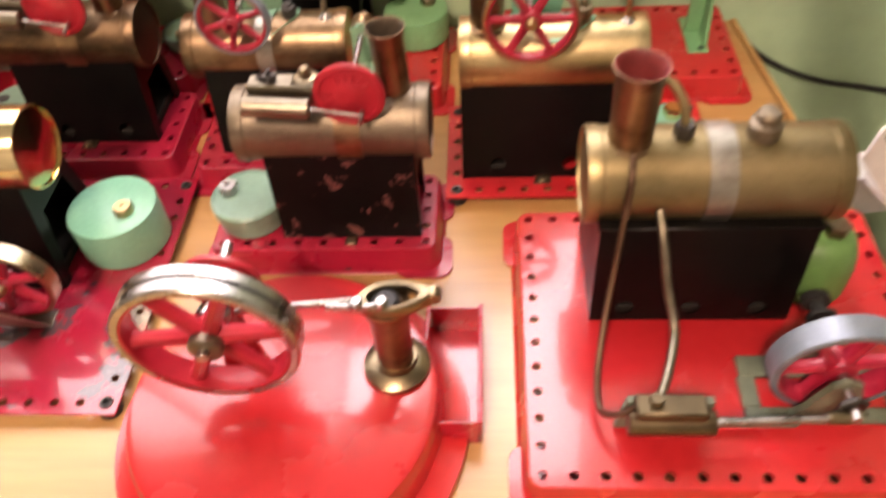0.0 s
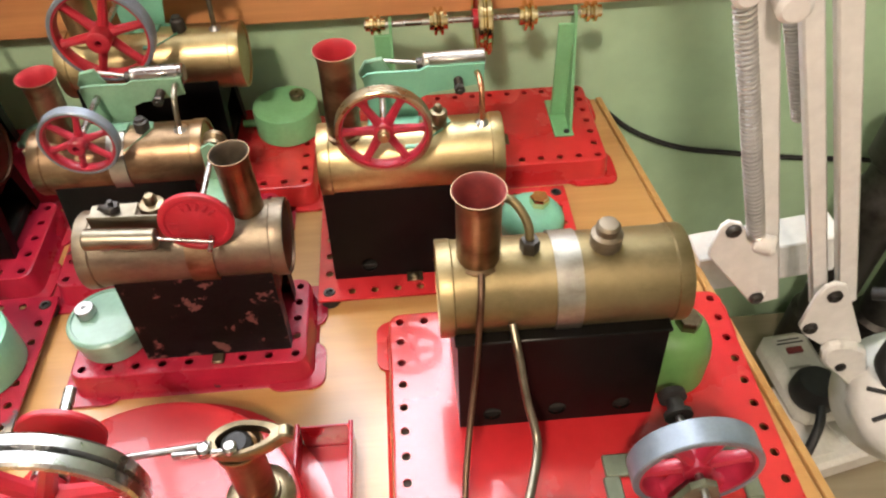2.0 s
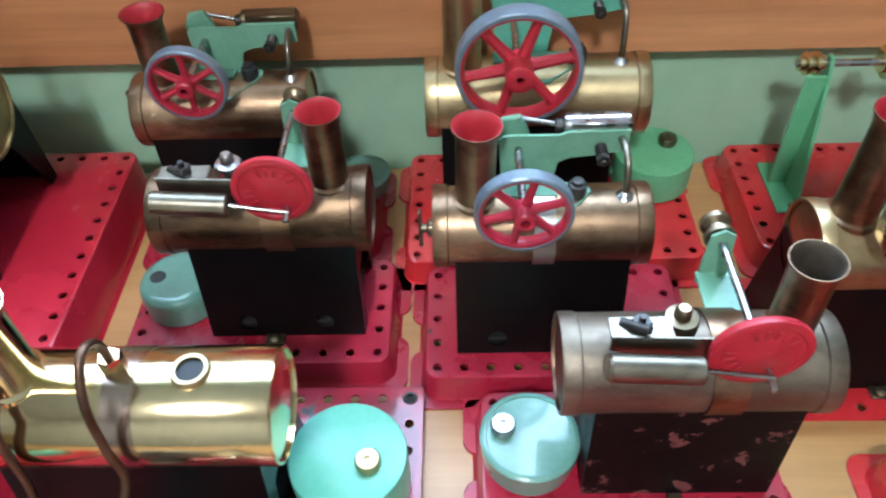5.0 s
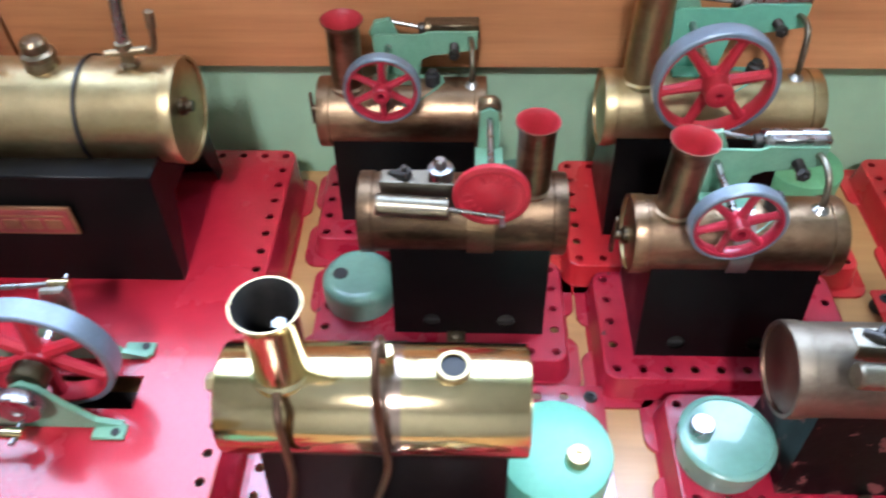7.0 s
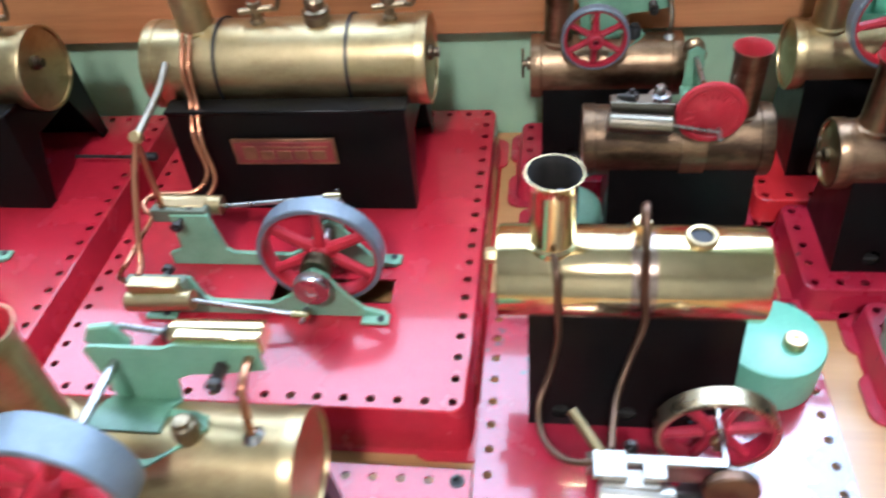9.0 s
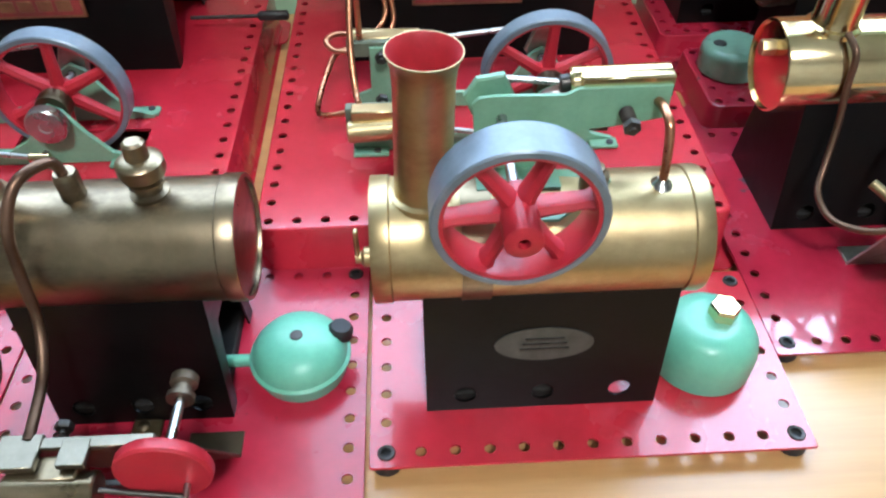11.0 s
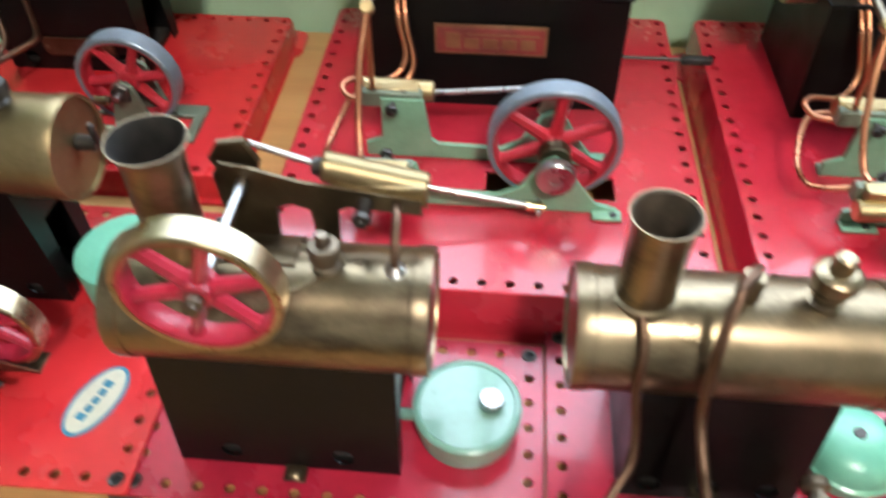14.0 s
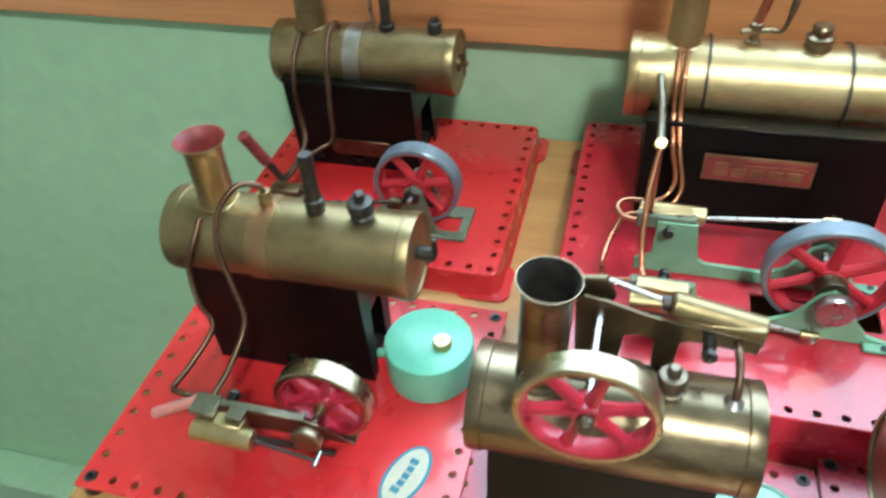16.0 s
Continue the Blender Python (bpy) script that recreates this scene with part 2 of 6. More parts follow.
SKIRTING = surface("pale_green_gloss_paint", (0.50, 0.72, 0.50), (0.46, 0.67, 0.46), (0.35, 0.5), scale=8, bump=0.08, bump_scale=300)
ROOM = surface("cream_room_paint", (0.70, 0.67, 0.61), (0.66, 0.63, 0.57), (0.6, 0.8), scale=5, bump=0.2, bump_scale=500)
CARPET = surface("brown_carpet", (0.16, 0.14, 0.10), (0.10, 0.09, 0.065), (0.85, 0.95), scale=120, bump=0.6, bump_scale=900)
BOARD = wood("pine_board_veneer", (0.61, 0.365, 0.140), (0.49, 0.255, 0.082), 16, "x", (0.22, 0.42), 0.45, 0.78)
PANEL = wood("stained_wood_panel", (0.74, 0.36, 0.15), (0.44, 0.175, 0.062), 26, "x", (0.35, 0.5), 0.25)
CABINET = wood("beige_cabinet_laminate", (0.34, 0.29, 0.20), (0.28, 0.235, 0.16), 10, "x", (0.5, 0.7), 0.0)
LABEL_CREAM = surface("cream_label", (0.62, 0.60, 0.46), None, (0.4, 0.5), scale=60)
LABEL_BLUE = surface("blue_label_edge", (0.05, 0.22, 0.32), None, (0.4, 0.5), scale=60)
LABEL_GOLD = surface("gold_label_print", (0.32, 0.17, 0.08), (0.20, 0.09, 0.05), (0.3, 0.45), metal=0.5, scale=90)
LABEL_RED = surface("red_label_print", (0.30, 0.045, 0.040), (0.16, 0.03, 0.028), (0.35, 0.5), scale=90)
LABEL_GREY = surface("faded_grey_label", (0.075, 0.075, 0.065), (0.035, 0.035, 0.03), (0.4, 0.5), scale=160)
INK = surface("dark_print", (0.02, 0.02, 0.02), None, (0.5, 0.6), scale=80)
GLOW = surface("pink_tube", (0.50, 0.20, 0.18), None, (0.45, 0.6), scale=90)

# ---- mesh helpers ----


def finish(name, bm, mat, parent=None, label="", flat=False):
    me = bpy.data.meshes.new(name)
    bmesh.ops.recalc_face_normals(bm, faces=bm.faces)
    if parent is not None:
        root = parent if parent.parent is None else (parent.parent if parent.parent.parent is None else parent.parent.parent)
        bmesh.ops.translate(bm, verts=bm.verts, vec=-root.location)
    bm.to_mesh(me)
    bm.free()
    me.materials.append(mat)
    me.polygons.foreach_set("use_smooth", [not flat] * len(me.polygons))
    if not flat:
        me.set_sharp_from_angle(angle=radians(38))
    ob = new(name, me)
    if parent is not None:
        ob.parent = parent
    return tagged(ob, label) if label else ob


def part(name, bm, mat, parent, label=""):
    return finish(name, bm, mat, parent, label)


def thing(name, at, label, category, group=""):
    ob = new(name)
    ob.location = at
    ob.empty_display_size = 0.01
    return tagged(ob, label, category, group)


def B():
    return bmesh.new()


def box(bm, x0, x1, y0, y1, z0, z1, bevel=0.0):
    r = bmesh.ops.create_cube(bm, size=1.0)
    bmesh.ops.scale(bm, vec=(x1 - x0, y1 - y0, z1 - z0), verts=r["verts"])
    bmesh.ops.translate(bm, vec=((x0 + x1) / 2, (y0 + y1) / 2, (z0 + z1) / 2), verts=r["verts"])
    if bevel:
        ed = list({e for v in r["verts"] for e in v.link_edges})
        bmesh.ops.bevel(bm, geom=ed, offset=bevel, segments=1, affect="EDGES", profile=0.5)
    return bm


def frame_of(axis):
    a = Vector(axis).normalized()
    u = a.orthogonal().normalized()
    return a, u, a.cross(u)


def lathe(bm, at, axis, profile, seg=24, close=False):
    """Turns a profile of (radius, height along the axis) round the axis."""
    a, u, w = frame_of(axis)
    at = Vector(at)
    rings = []
    for r, h in profile:
        if r < 1e-6:
            rings.append([bm.verts.new(at + a * h)])
        else:
            rings.append([bm.verts.new(at + a * h + (u * math.cos(k * math.tau / seg) + w * math.sin(k * math.tau / seg)) * r) for k in range(seg)])
    pairs = list(zip(rings, rings[1:]))
    if close:
        pairs.append((rings[-1], rings[0]))
    for p, q in pairs:
        for k in range(seg):
            n = (k + 1) % seg
            if len(p) == 1 and len(q) == 1:
                continue
            if len(p) == 1:
                bm.faces.new((p[0], q[n], q[k]))
            elif len(q) == 1:
                bm.faces.new((p[k], p[n], q[0]))
            else:
                bm.faces.new((p[k], p[n], q[n], q[k]))
    return bm


def rod(bm, p, q, r, seg=16, cham=0.15):
    p, q = Vector(p), Vector(q)
    L = (q - p).length
    c = min(r * cham, L * 0.3)
    return lathe(bm, p, q - p, [(0, 0), (r - c, 0), (r, c), (r, L - c), (r - c, L), (0, L)], seg)


def smooth_path(pts, n=6):
    pts = [Vector(p) for p in pts]
    ext = [pts[0] * 2 - pts[1]] + pts + [pts[-1] * 2 - pts[-2]]
    out = []
    for i in range(1, len(ext) - 2):
        p0, p1, p2, p3 = ext[i - 1 : i + 3]
        for k in range(n):
            t = k / n
            out.append(0.5 * (2 * p1 + (p2 - p0) * t + (2 * p0 - 5 * p1 + 4 * p2 - p3) * t * t + (3 * p1 - p0 - 3 * p2 + p3) * t**3))
    out.append(pts[-1])
    return out


def tube(bm, pts, r, seg=12, n=6):
    path = smooth_path(pts, n)
    u = None
    rings = []
    for i, p in enumerate(path):
        d = (path[min(i + 1, len(path) - 1)] - path[max(i - 1, 0)]).normalized()
        u = d.orthogonal().normalized() if u is None else (u - d * u.dot(d)).normalized()
        w = d.cross(u)
        rings.append([bm.verts.new(p + (u * math.cos(k * math.tau / seg) + w * math.sin(k * math.tau / seg)) * r) for k in range(seg)])
    for p, q in zip(rings, rings[1:]):
        for k in range(seg):
            bm.faces.new((p[k], p[(k + 1) % seg], q[(k + 1) % seg], q[k]))
    bm.faces.new(rings[0][::-1])
    bm.faces.new(rings[-1])
    return bm


def prism(bm, outline, y0, y1, plane="xz", bevel=0.0):
    """A flat outline given thickness across its plane."""
    def at(a, b, c):
        return (a, c, b) if plane == "xz" else (a, b, c) if plane == "xy" else (c, a, b)
    lo = [bm.verts.new(at(a, b, y0)) for a, b in outline]
    hi = [bm.verts.new(at(a, b, y1)) for a, b in outline]
    n = len(lo)
    fs = [bm.faces.new(lo), bm.faces.new(hi[::-1])]
    for k in range(n):
        bm.faces.new((lo[k], hi[k], hi[(k + 1) % n], lo[(k + 1) % n]))
    if bevel:
        bmesh.ops.bevel(bm, geom=list({e for f in fs for e in f.edges}), offset=bevel, segments=1, affect="EDGES")
    return bm


def rounded(x0, x1, y0, y1, r, seg=5):
    out = []
    for cx, cy, a in ((x1 - r, y0 + r, -90), (x1 - r, y1 - r, 0), (x0 + r, y1 - r, 90), (x0 + r, y0 + r, 180)):
        for k in range(seg + 1):
            t = radians(a + 90 * k / seg)
            out.append((cx + r * math.cos(t), cy + r * math.sin(t)))
    return out


def inside_rounded(px, py, x0, x1, y0, y1, r):
    if px < x0 or px > x1 or py < y0 or py > y1:
        return False
    cx, cy = min(max(px, x0 + r), x1 - r), min(max(py, y0 + r), y1 - r)
    return r <= 0 or (px - cx) ** 2 + (py - cy) ** 2 <= r * r + 1e-12 or (cx == px or cy == py)


def holed_cell(bm, cell, hole, hr, z, depth, whole, corner, seg=16):
    """One cell of a plate with a round hole and the hole's wall."""
    x0, x1, y0, y1 = cell
    hx, hy = hole
    ang = sorted({k * math.tau / seg for k in range(seg)} | {math.atan2(b - hy, a - hx) % math.tau for a in (x0, x1) for b in (y0, y1)})
    ring, rim, low = [], [], []
    for t in ang:
        c, s = math.cos(t), math.sin(t)
        lim = min([(x1 - hx) / c if c > 1e-9 else 9, (x0 - hx) / c if c < -1e-9 else 9, (y1 - hy) / s if s > 1e-9 else 9, (y0 - hy) / s if s < -1e-9 else 9])
        if not inside_rounded(hx + lim * c * 0.9999, hy + lim * s * 0.9999, *whole, corner):
            a, b = hr, lim
            for _ in range(24):
                m = (a + b) / 2
                if inside_rounded(hx + m * c, hy + m * s, *whole, corner):
                    a = m
                else:
                    b = m
            lim = a
        ring.append(bm.verts.new((hx + lim * c, hy + lim * s, z)))
        rim.append(bm.verts.new((hx + hr * c, hy + hr * s, z)))
        low.append(bm.verts.new((hx + hr * c, hy + hr * s, z - depth)))
    n = len(ang)
    for k in range(n):
        j = (k + 1) % n
        bm.faces.new((rim[k], ring[k], ring[j], rim[j]))
        bm.faces.new((low[k], rim[k], rim[j], low[j]))


def quad(bm, x0, x1, y0, y1, z):
    if x1 - x0 > 1e-6 and y1 - y0 > 1e-6:
        bm.faces.new([bm.verts.new(p) for p in ((x0, y0, z), (x1, y0, z), (x1, y1, z), (x0, y1, z))])


PITCH = 0.0127


def holed_top(bm, x0, x1, y0, y1, z, m, corner, depth=0.0012, slot=None, hr=0.0021, sides="lrfb"):
    """A plate's upper face with a row of holes along its edges, and a slot through the middle where a wheel dips in."""
    nx, ny = max(2, round((x1 - x0 - 2 * m) / PITCH)), max(2, round((y1 - y0 - 2 * m) / PITCH))
    px, py = (x1 - x0 - 2 * m) / nx, (y1 - y0 - 2 * m) / ny
    whole = (x0, x1, y0, y1)
    for row, (ya, yb, hy) in enumerate(((y0, y0 + 2 * m, y0 + m), (y1 - 2 * m, y1, y1 - m))):
        for k in range(nx + 1):
            hx = x0 + m + k * px
            a = x0 if k == 0 else hx - px / 2
            b = x1 if k == nx else hx + px / 2
            holed_cell(bm, (a, b, ya, yb), (hx, hy), hr, z, depth, whole, corner)
    for xa, xb, hx in ((x0, x0 + 2 * m, x0 + m), (x1 - 2 * m, x1, x1 - m)):
        for k in range(1, ny):
            hy = y0 + m + k * py
            a = y0 + 2 * m if k == 1 else hy - py / 2
            b = y1 - 2 * m if k == ny - 1 else hy + py / 2
            holed_cell(bm, (xa, xb, a, b), (hx, hy), hr, z, depth, whole, corner)
    a0, a1, b0, b1 = x0 + 2 * m, x1 - 2 * m, y0 + 2 * m, y1 - 2 * m
    if slot:
        s0, s1, t0, t1 = slot
        quad(bm, a0, a1, b0, t0, z)
        quad(bm, a0, a1, t1, b1, z)
        quad(bm, a0, s0, t0, t1, z)
        quad(bm, s1, a1, t0, t1, z)
        for p, q in (((s0, t0), (s1, t0)), ((s1, t0), (s1, t1)), ((s1, t1), (s0, t1)), ((s0, t1), (s0, t0))):
            bm.faces.new([bm.verts.new(v) for v in ((*p, z), (*q, z), (*q, z - 0.0015), (*p, z - 0.0015))])
    else:
        quad(bm, a0, a1, b0, b1, z)


def skirt(bm, x0, x1, y0, y1, corner, profile):
    """Walls round a rounded rectangle: rows of (outset, height)."""
    rings = []
    for off, z in profile:
        rings.append([bm.verts.new((a, b, z)) for a, b in rounded(x0 - off, x1 + off, y0 - off, y1 + off, max(corner + off, 0.0004))])
    for p, q in zip(rings, rings[1:]):
        for k in range(len(p)):
            bm.faces.new((p[k], p[(k + 1) % len(p)], q[(k + 1) % len(q)], q[k]))


def turned(bm, centre, deg):
    if deg:
        bmesh.ops.rotate(bm, verts=bm.verts, cent=centre, matrix=Matrix.Rotation(radians(deg), 3, "Z"))
    return bm


def raised_base(th, x0, x1, y0, y1, h, mat, slot=None, tabs=True, margin=0.0058, deg=0, label="pressed steel base with holed edge"):
    bm = B()
    e = 0.0012
    holed_top(bm, x0 + e, x1 - e, y0 + e, y1 - e, h, margin - e, 0.0055, slot=slot)
    skirt(bm, x0, x1, y0, y1, 0.0065, [(-e, h), (-e * 0.35, h - e * 0.25), (0, h - e), (0.0012, 0.0035), (0.0022, 0.0012), (0.0034, 0.0002)])
    base = part("base", turned(bm, ((x0 + x1) / 2, (y0 + y1) / 2, 0), deg), mat, th, label)
    if tabs:
        for sx in (0, 1):
            for sy in (0, 1):
                cx, cy = (x1, x0)[sx], (y1, y0)[sy]
                ux, uy = (-1, 1)[sx], (-1, 1)[sy]
                L = min(0.026, (y1 - y0) * 0.4)
                bm = B()
                prism(bm, rounded(min(cx - ux * 0.0075, cx + ux * L), max(cx - ux * 0.0075, cx + ux * L), min(cy - uy * 0.0065, cy + uy * L), max(cy - uy * 0.0065, cy + uy * L), 0.007), 0.0001, 0.0016, "xy", 0.0004)
                part("corner_flange", turned(bm, ((x0 + x1) / 2, (y0 + y1) / 2, 0), deg), mat, base)
    return base


def flat_base(th, x0, x1, y0, y1, mat, z=0.008, deg=0, margin=0.006, feet=True, lift=0.0):
    bm = B()
    holed_top(bm, x0, x1, y0, y1, z, margin, 0.001, depth=0.0011)
    skirt(bm, x0, x1, y0, y1, 0.001, [(0, z), (0.0002, z - 0.0003), (0.0002, z - 0.0011), (-0.002, z - 0.0011)])
    c = ((x0 + x1) / 2, (y0 + y1) / 2, 0)
    base = part("base_plate", turned(bm, c, deg), mat, th, "flat sheet base plate with holed edge")
    for a in (x0 + margin, x1 - margin):
        for b in (y0 + margin, y1 - margin):
            bm = lathe(B(), (a, b, lift), (0, 0, 1), [(0, 0), (0.0052, 0), (0.0058, 0.001), (0.0050, z - lift - 0.0012), (0, z - lift - 0.0012)], 16)
            part("rubber_foot", turned(bm, c, deg), RUBBER, base, "black rubber foot")
            bm = lathe(B(), (a, b, z), (0, 0, 1), [(0.0019, -0.001), (0.0034, 0.0), (0.0030, 0.0006), (0.0019, 0.0004)], 14, close=True)
            part("eyelet", turned(bm, c, deg), STEEL_DARK, base)
    return base


def boiler(th, x0, x1, y, z, r, mat, cap_mat=None, band=0.006, seg=48, seams=True):
    L = x1 - x0
    prof = [(r - 0.0012, 0.0), (r + 0.0003, 0.0), (r + 0.0006, 0.0006), (r + 0.0006, band), (r, band + 0.0005)]
    prof += [(r, L - band - 0.0005), (r + 0.0006, L - band), (r + 0.0006, L - 0.0006), (r + 0.0003, L), (r - 0.0012, L)]
    if not seams:
        prof = [(r - 0.0014, 0), (r - 0.0004, 0.0002), (r, 0.001), (r, L - 0.001), (r - 0.0004, L - 0.0002), (r - 0.0014, L)]
    b = part("boiler", lathe(B(), (x0, y, z), (1, 0, 0), prof, seg), mat, th)
    for a, s in ((x0, 1), (x1, -1)):
        p = [(r - 0.0010, 0.0), (r - 0.0012, 0.0012), (r * 0.8, 0.0010), (r * 0.5, 0.0003), (0, 0.0)]
        part("end_cap", lathe(B(), (a, y, z), (s, 0, 0), p, seg), cap_mat or mat, b)
    return b


def strap(th, x0, x1, y, z, r, mat, parent, name="band", label=""):
    return part(name, lathe(B(), (x0, y, z), (1, 0, 0), [(r + 0.0001, 0), (r + 0.0009, 0), (r + 0.0009, x1 - x0), (r + 0.0001, x1 - x0)], 40), mat, parent, label)


def stack(th, x, y, z0, z1, r, mat, lining, flare=1.28, lean=0.0):
    ax = Vector((lean, 0, 1)).normalized()
    H = z1 - z0
    out = [(r * 1.22, -0.002), (r * 1.20, 0.0008), (r * 1.03, 0.0016), (r, 0.004), (r, H * 0.80), (r * 1.04, H * 0.90), (r * flare * 0.95, H * 0.975), (r * flare, H - 0.0006), (r * flare, H), (r * flare - 0.0003, H)]
    s = part("chimney", lathe(B(), (x, y, z0), ax, out, 28), mat, th)
    inn = [(r * flare - 0.0003, H), (r * flare * 0.95 - 0.0006, H * 0.975), (r * 1.0, H * 0.91), (r - 0.001, H * 0.8), (r - 0.001, 0.006), (0, 0.006)]
    part("chimney_lining", lathe(B(), (x, y, z0), ax, inn, 28), lining, s, "red-painted inside of the chimney" if lining in (RED_IN, RED_IN_OLD) else "sooty inside of the chimney")
    return s


def firebox(th, x0, x1, y, zb, zt, hb, ht, mat, holes=3, open_end=True, ledge=0.0, tray=0.96):
    """Two leaning side sheets with round air holes, joined by end sheets."""
    root = None
    t = 0.001
    for side in (-1, 1):
        bm = B()
        H = zt - zb
        n = max(2, holes)
        w = (x1 - x0) / n
        if side < 0 and holes:
            for k in range(n):
                cell = (x0 + k * w, x0 + (k + 1) * w, zb, zb + 0.018)
                holed_cell(bm, cell, (x0 + (k + 0.5) * w, zb + 0.0085), 0.0042, 0.0, 0.001, (x0, x1, zb, zt), 0.0)
            bm.faces.new([bm.verts.new(p) for p in ((x0, zb + 0.018, 0), (x1, zb + 0.018, 0), (x1, zt, 0), (x0, zt, 0))])
        else:
            bm.faces.new([bm.verts.new(p) for p in ((x0, zb, 0), (x1, zb, 0), (x1, zt, 0), (x0, zt, 0))])
        for v in bm.verts:
            X, Z, d = v.co
            f = (Z - zb) / H
            v.co = (X, y + side * ((hb + (ht - hb) * f) + d), Z)
        r = bmesh.ops.extrude_edge_only(bm, edges=[e for e in bm.edges if e.is_boundary and all(abs(v.co.z - zb) < 1e-5 or abs(v.co.z - zt) < 1e-5 or abs(v.co.x - x0) < 1e-6 or abs(v.co.x - x1) < 1e-6 for v in e.verts)])
        vs = [v for v in r["geom"] if isinstance(v, bmesh.types.BMVert)]
        bmesh.ops.translate(bm, verts=vs, vec=(0, -side * t, 0))
        if root is None:
            root = part("firebox", bm, mat, th, "")
        else:
            part("back_sheet", bm, mat, root)
    for a, b in ((x0, x0 + t), (x1 - t, x1)):
        bm = B()
        prism(bm, [(y - hb + t, zb), (y + hb - t, zb), (y + ht - t, zt), (y - ht + t, zt)] if not (open_end and a > x0) else
              [(y - hb + t, zb), (y - hb + 0.007, zb), (y - hb * 0.45, zb + (zt - zb) * 0.62), (y + hb * 0.45, zb + (zt - zb) * 0.62), (y + hb - 0.007, zb), (y + hb - t, zb), (y + ht - t, zt), (y - ht + t, zt)], a, b, "yz")
        part("end_sheet", bm, mat, root)
    if holes:
        # unseen dark wick tray, added to keep the lit base out of the holes
        bm = box(B(), x0 + 0.004, x0 + (x1 - x0) * tray, y - hb + 0.0035, y + hb - 0.0035, zb + 0.0003, zb + 0.0062, 0.0008)
        part("wick_tray", bm, SOOT, root, "dark wick tray added under the boiler to dim the air holes")
    if ledge:
        bm = B()
        box(bm, x0 - 0.001, x1 + 0.001, y - ht - 0.0015, y - ht + ledge, zt - 0.0008, zt + 0.0012, 0.0006)
        part("top_ledge", bm, mat, root)
        bm = B()
        box(bm, x0 - 0.001, x1 + 0.001, y + ht - ledge, y + ht + 0.0015, zt - 0.0008, zt + 0.0012, 0.0006)
        part("top_ledge", bm, mat, root)
    return root


def firebox_screw(th, x, y, z):
    """The bent lug and round-headed screw that hold a firebox down on its base."""
    s = part("firebox_lug", box(B(), x - 0.0045, x + 0.0045, y - 0.0035, y + 0.0035, z + 0.0001, z + 0.0013, 0.0004), BRASS_AGED, th)
    part("screw_head", lathe(B(), (x, y - 0.0005, z + 0.0013), (0, 0, 1), [(0.0026, 0), (0.0024, 0.0010), (0.0014, 0.0017), (0, 0.0018)], 14), BRASS_DULL, s)


def hexnut(bm, at, axis, r, h):
    return lathe(bm, at, axis, [(0, 0), (r * 0.94, 0), (r, h * 0.12), (r, h * 0.85), (r * 0.9, h), (0, h)], 6)


def safety_valve(th, x, y, z, mat, s=1.0, name="safety_valve", kind=0):
    """A turned valve on top of the boiler: boss, body, weight and stem."""
    prof = [(0.0048, -0.001), (0.0048, 0.0015), (0.0038, 0.002), (0.0038, 0.0045), (0.0050, 0.005), (0.0052, 0.0085), (0.0046, 0.0098), (0.0025, 0.0102), (0.0023, 0.013), (0.0016, 0.0138), (0, 0.0138)]
    if kind == 1:
        prof = [(0.0046, -0.001), (0.0047, 0.006), (0.0042, 0.0072), (0.0030, 0.0078), (0.0028, 0.0095), (0, 0.0100)]
    if kind == 2:
        prof = [(0.0052, -0.001), (0.0054, 0.0018), (0.0044, 0.003), (0.0044, 0.004), (0.0062, 0.0046), (0.0066, 0.008), (0.0058, 0.0100), (0.0026, 0.0106), (0.0026, 0.0145), (0.0018, 0.0152), (0, 0.0152)]
    if kind == 3:
        prof = [(0.0062, -0.001), (0.0066, 0.0015), (0.0060, 0.004), (0.0066, 0.0046), (0.0066, 0.0066), (0.0048, 0.0076), (0.0050, 0.011), (0.0040, 0.0124), (0, 0.0128)]
    if kind == 4:
        prof = [(0.0054, -0.001), (0.0056, 0.0014), (0.0040, 0.0020), (0.0038, 0.0040), (0.0052, 0.0044), (0.0053, 0.0056), (0.0040, 0.0060), (0.0040, 0.0070), (0.0062, 0.0076), (0.0067, 0.0090), (0.0066, 0.0120), (0.0056, 0.0130), (0.0034, 0.0134), (0.0031, 0.0180), (0.0022, 0.0187), (0, 0.0187)]
    return part(name, lathe(B(), (x, y, z), (0, 0, 1), [(a * s, b * s) for a, b in prof], 24), mat, th)


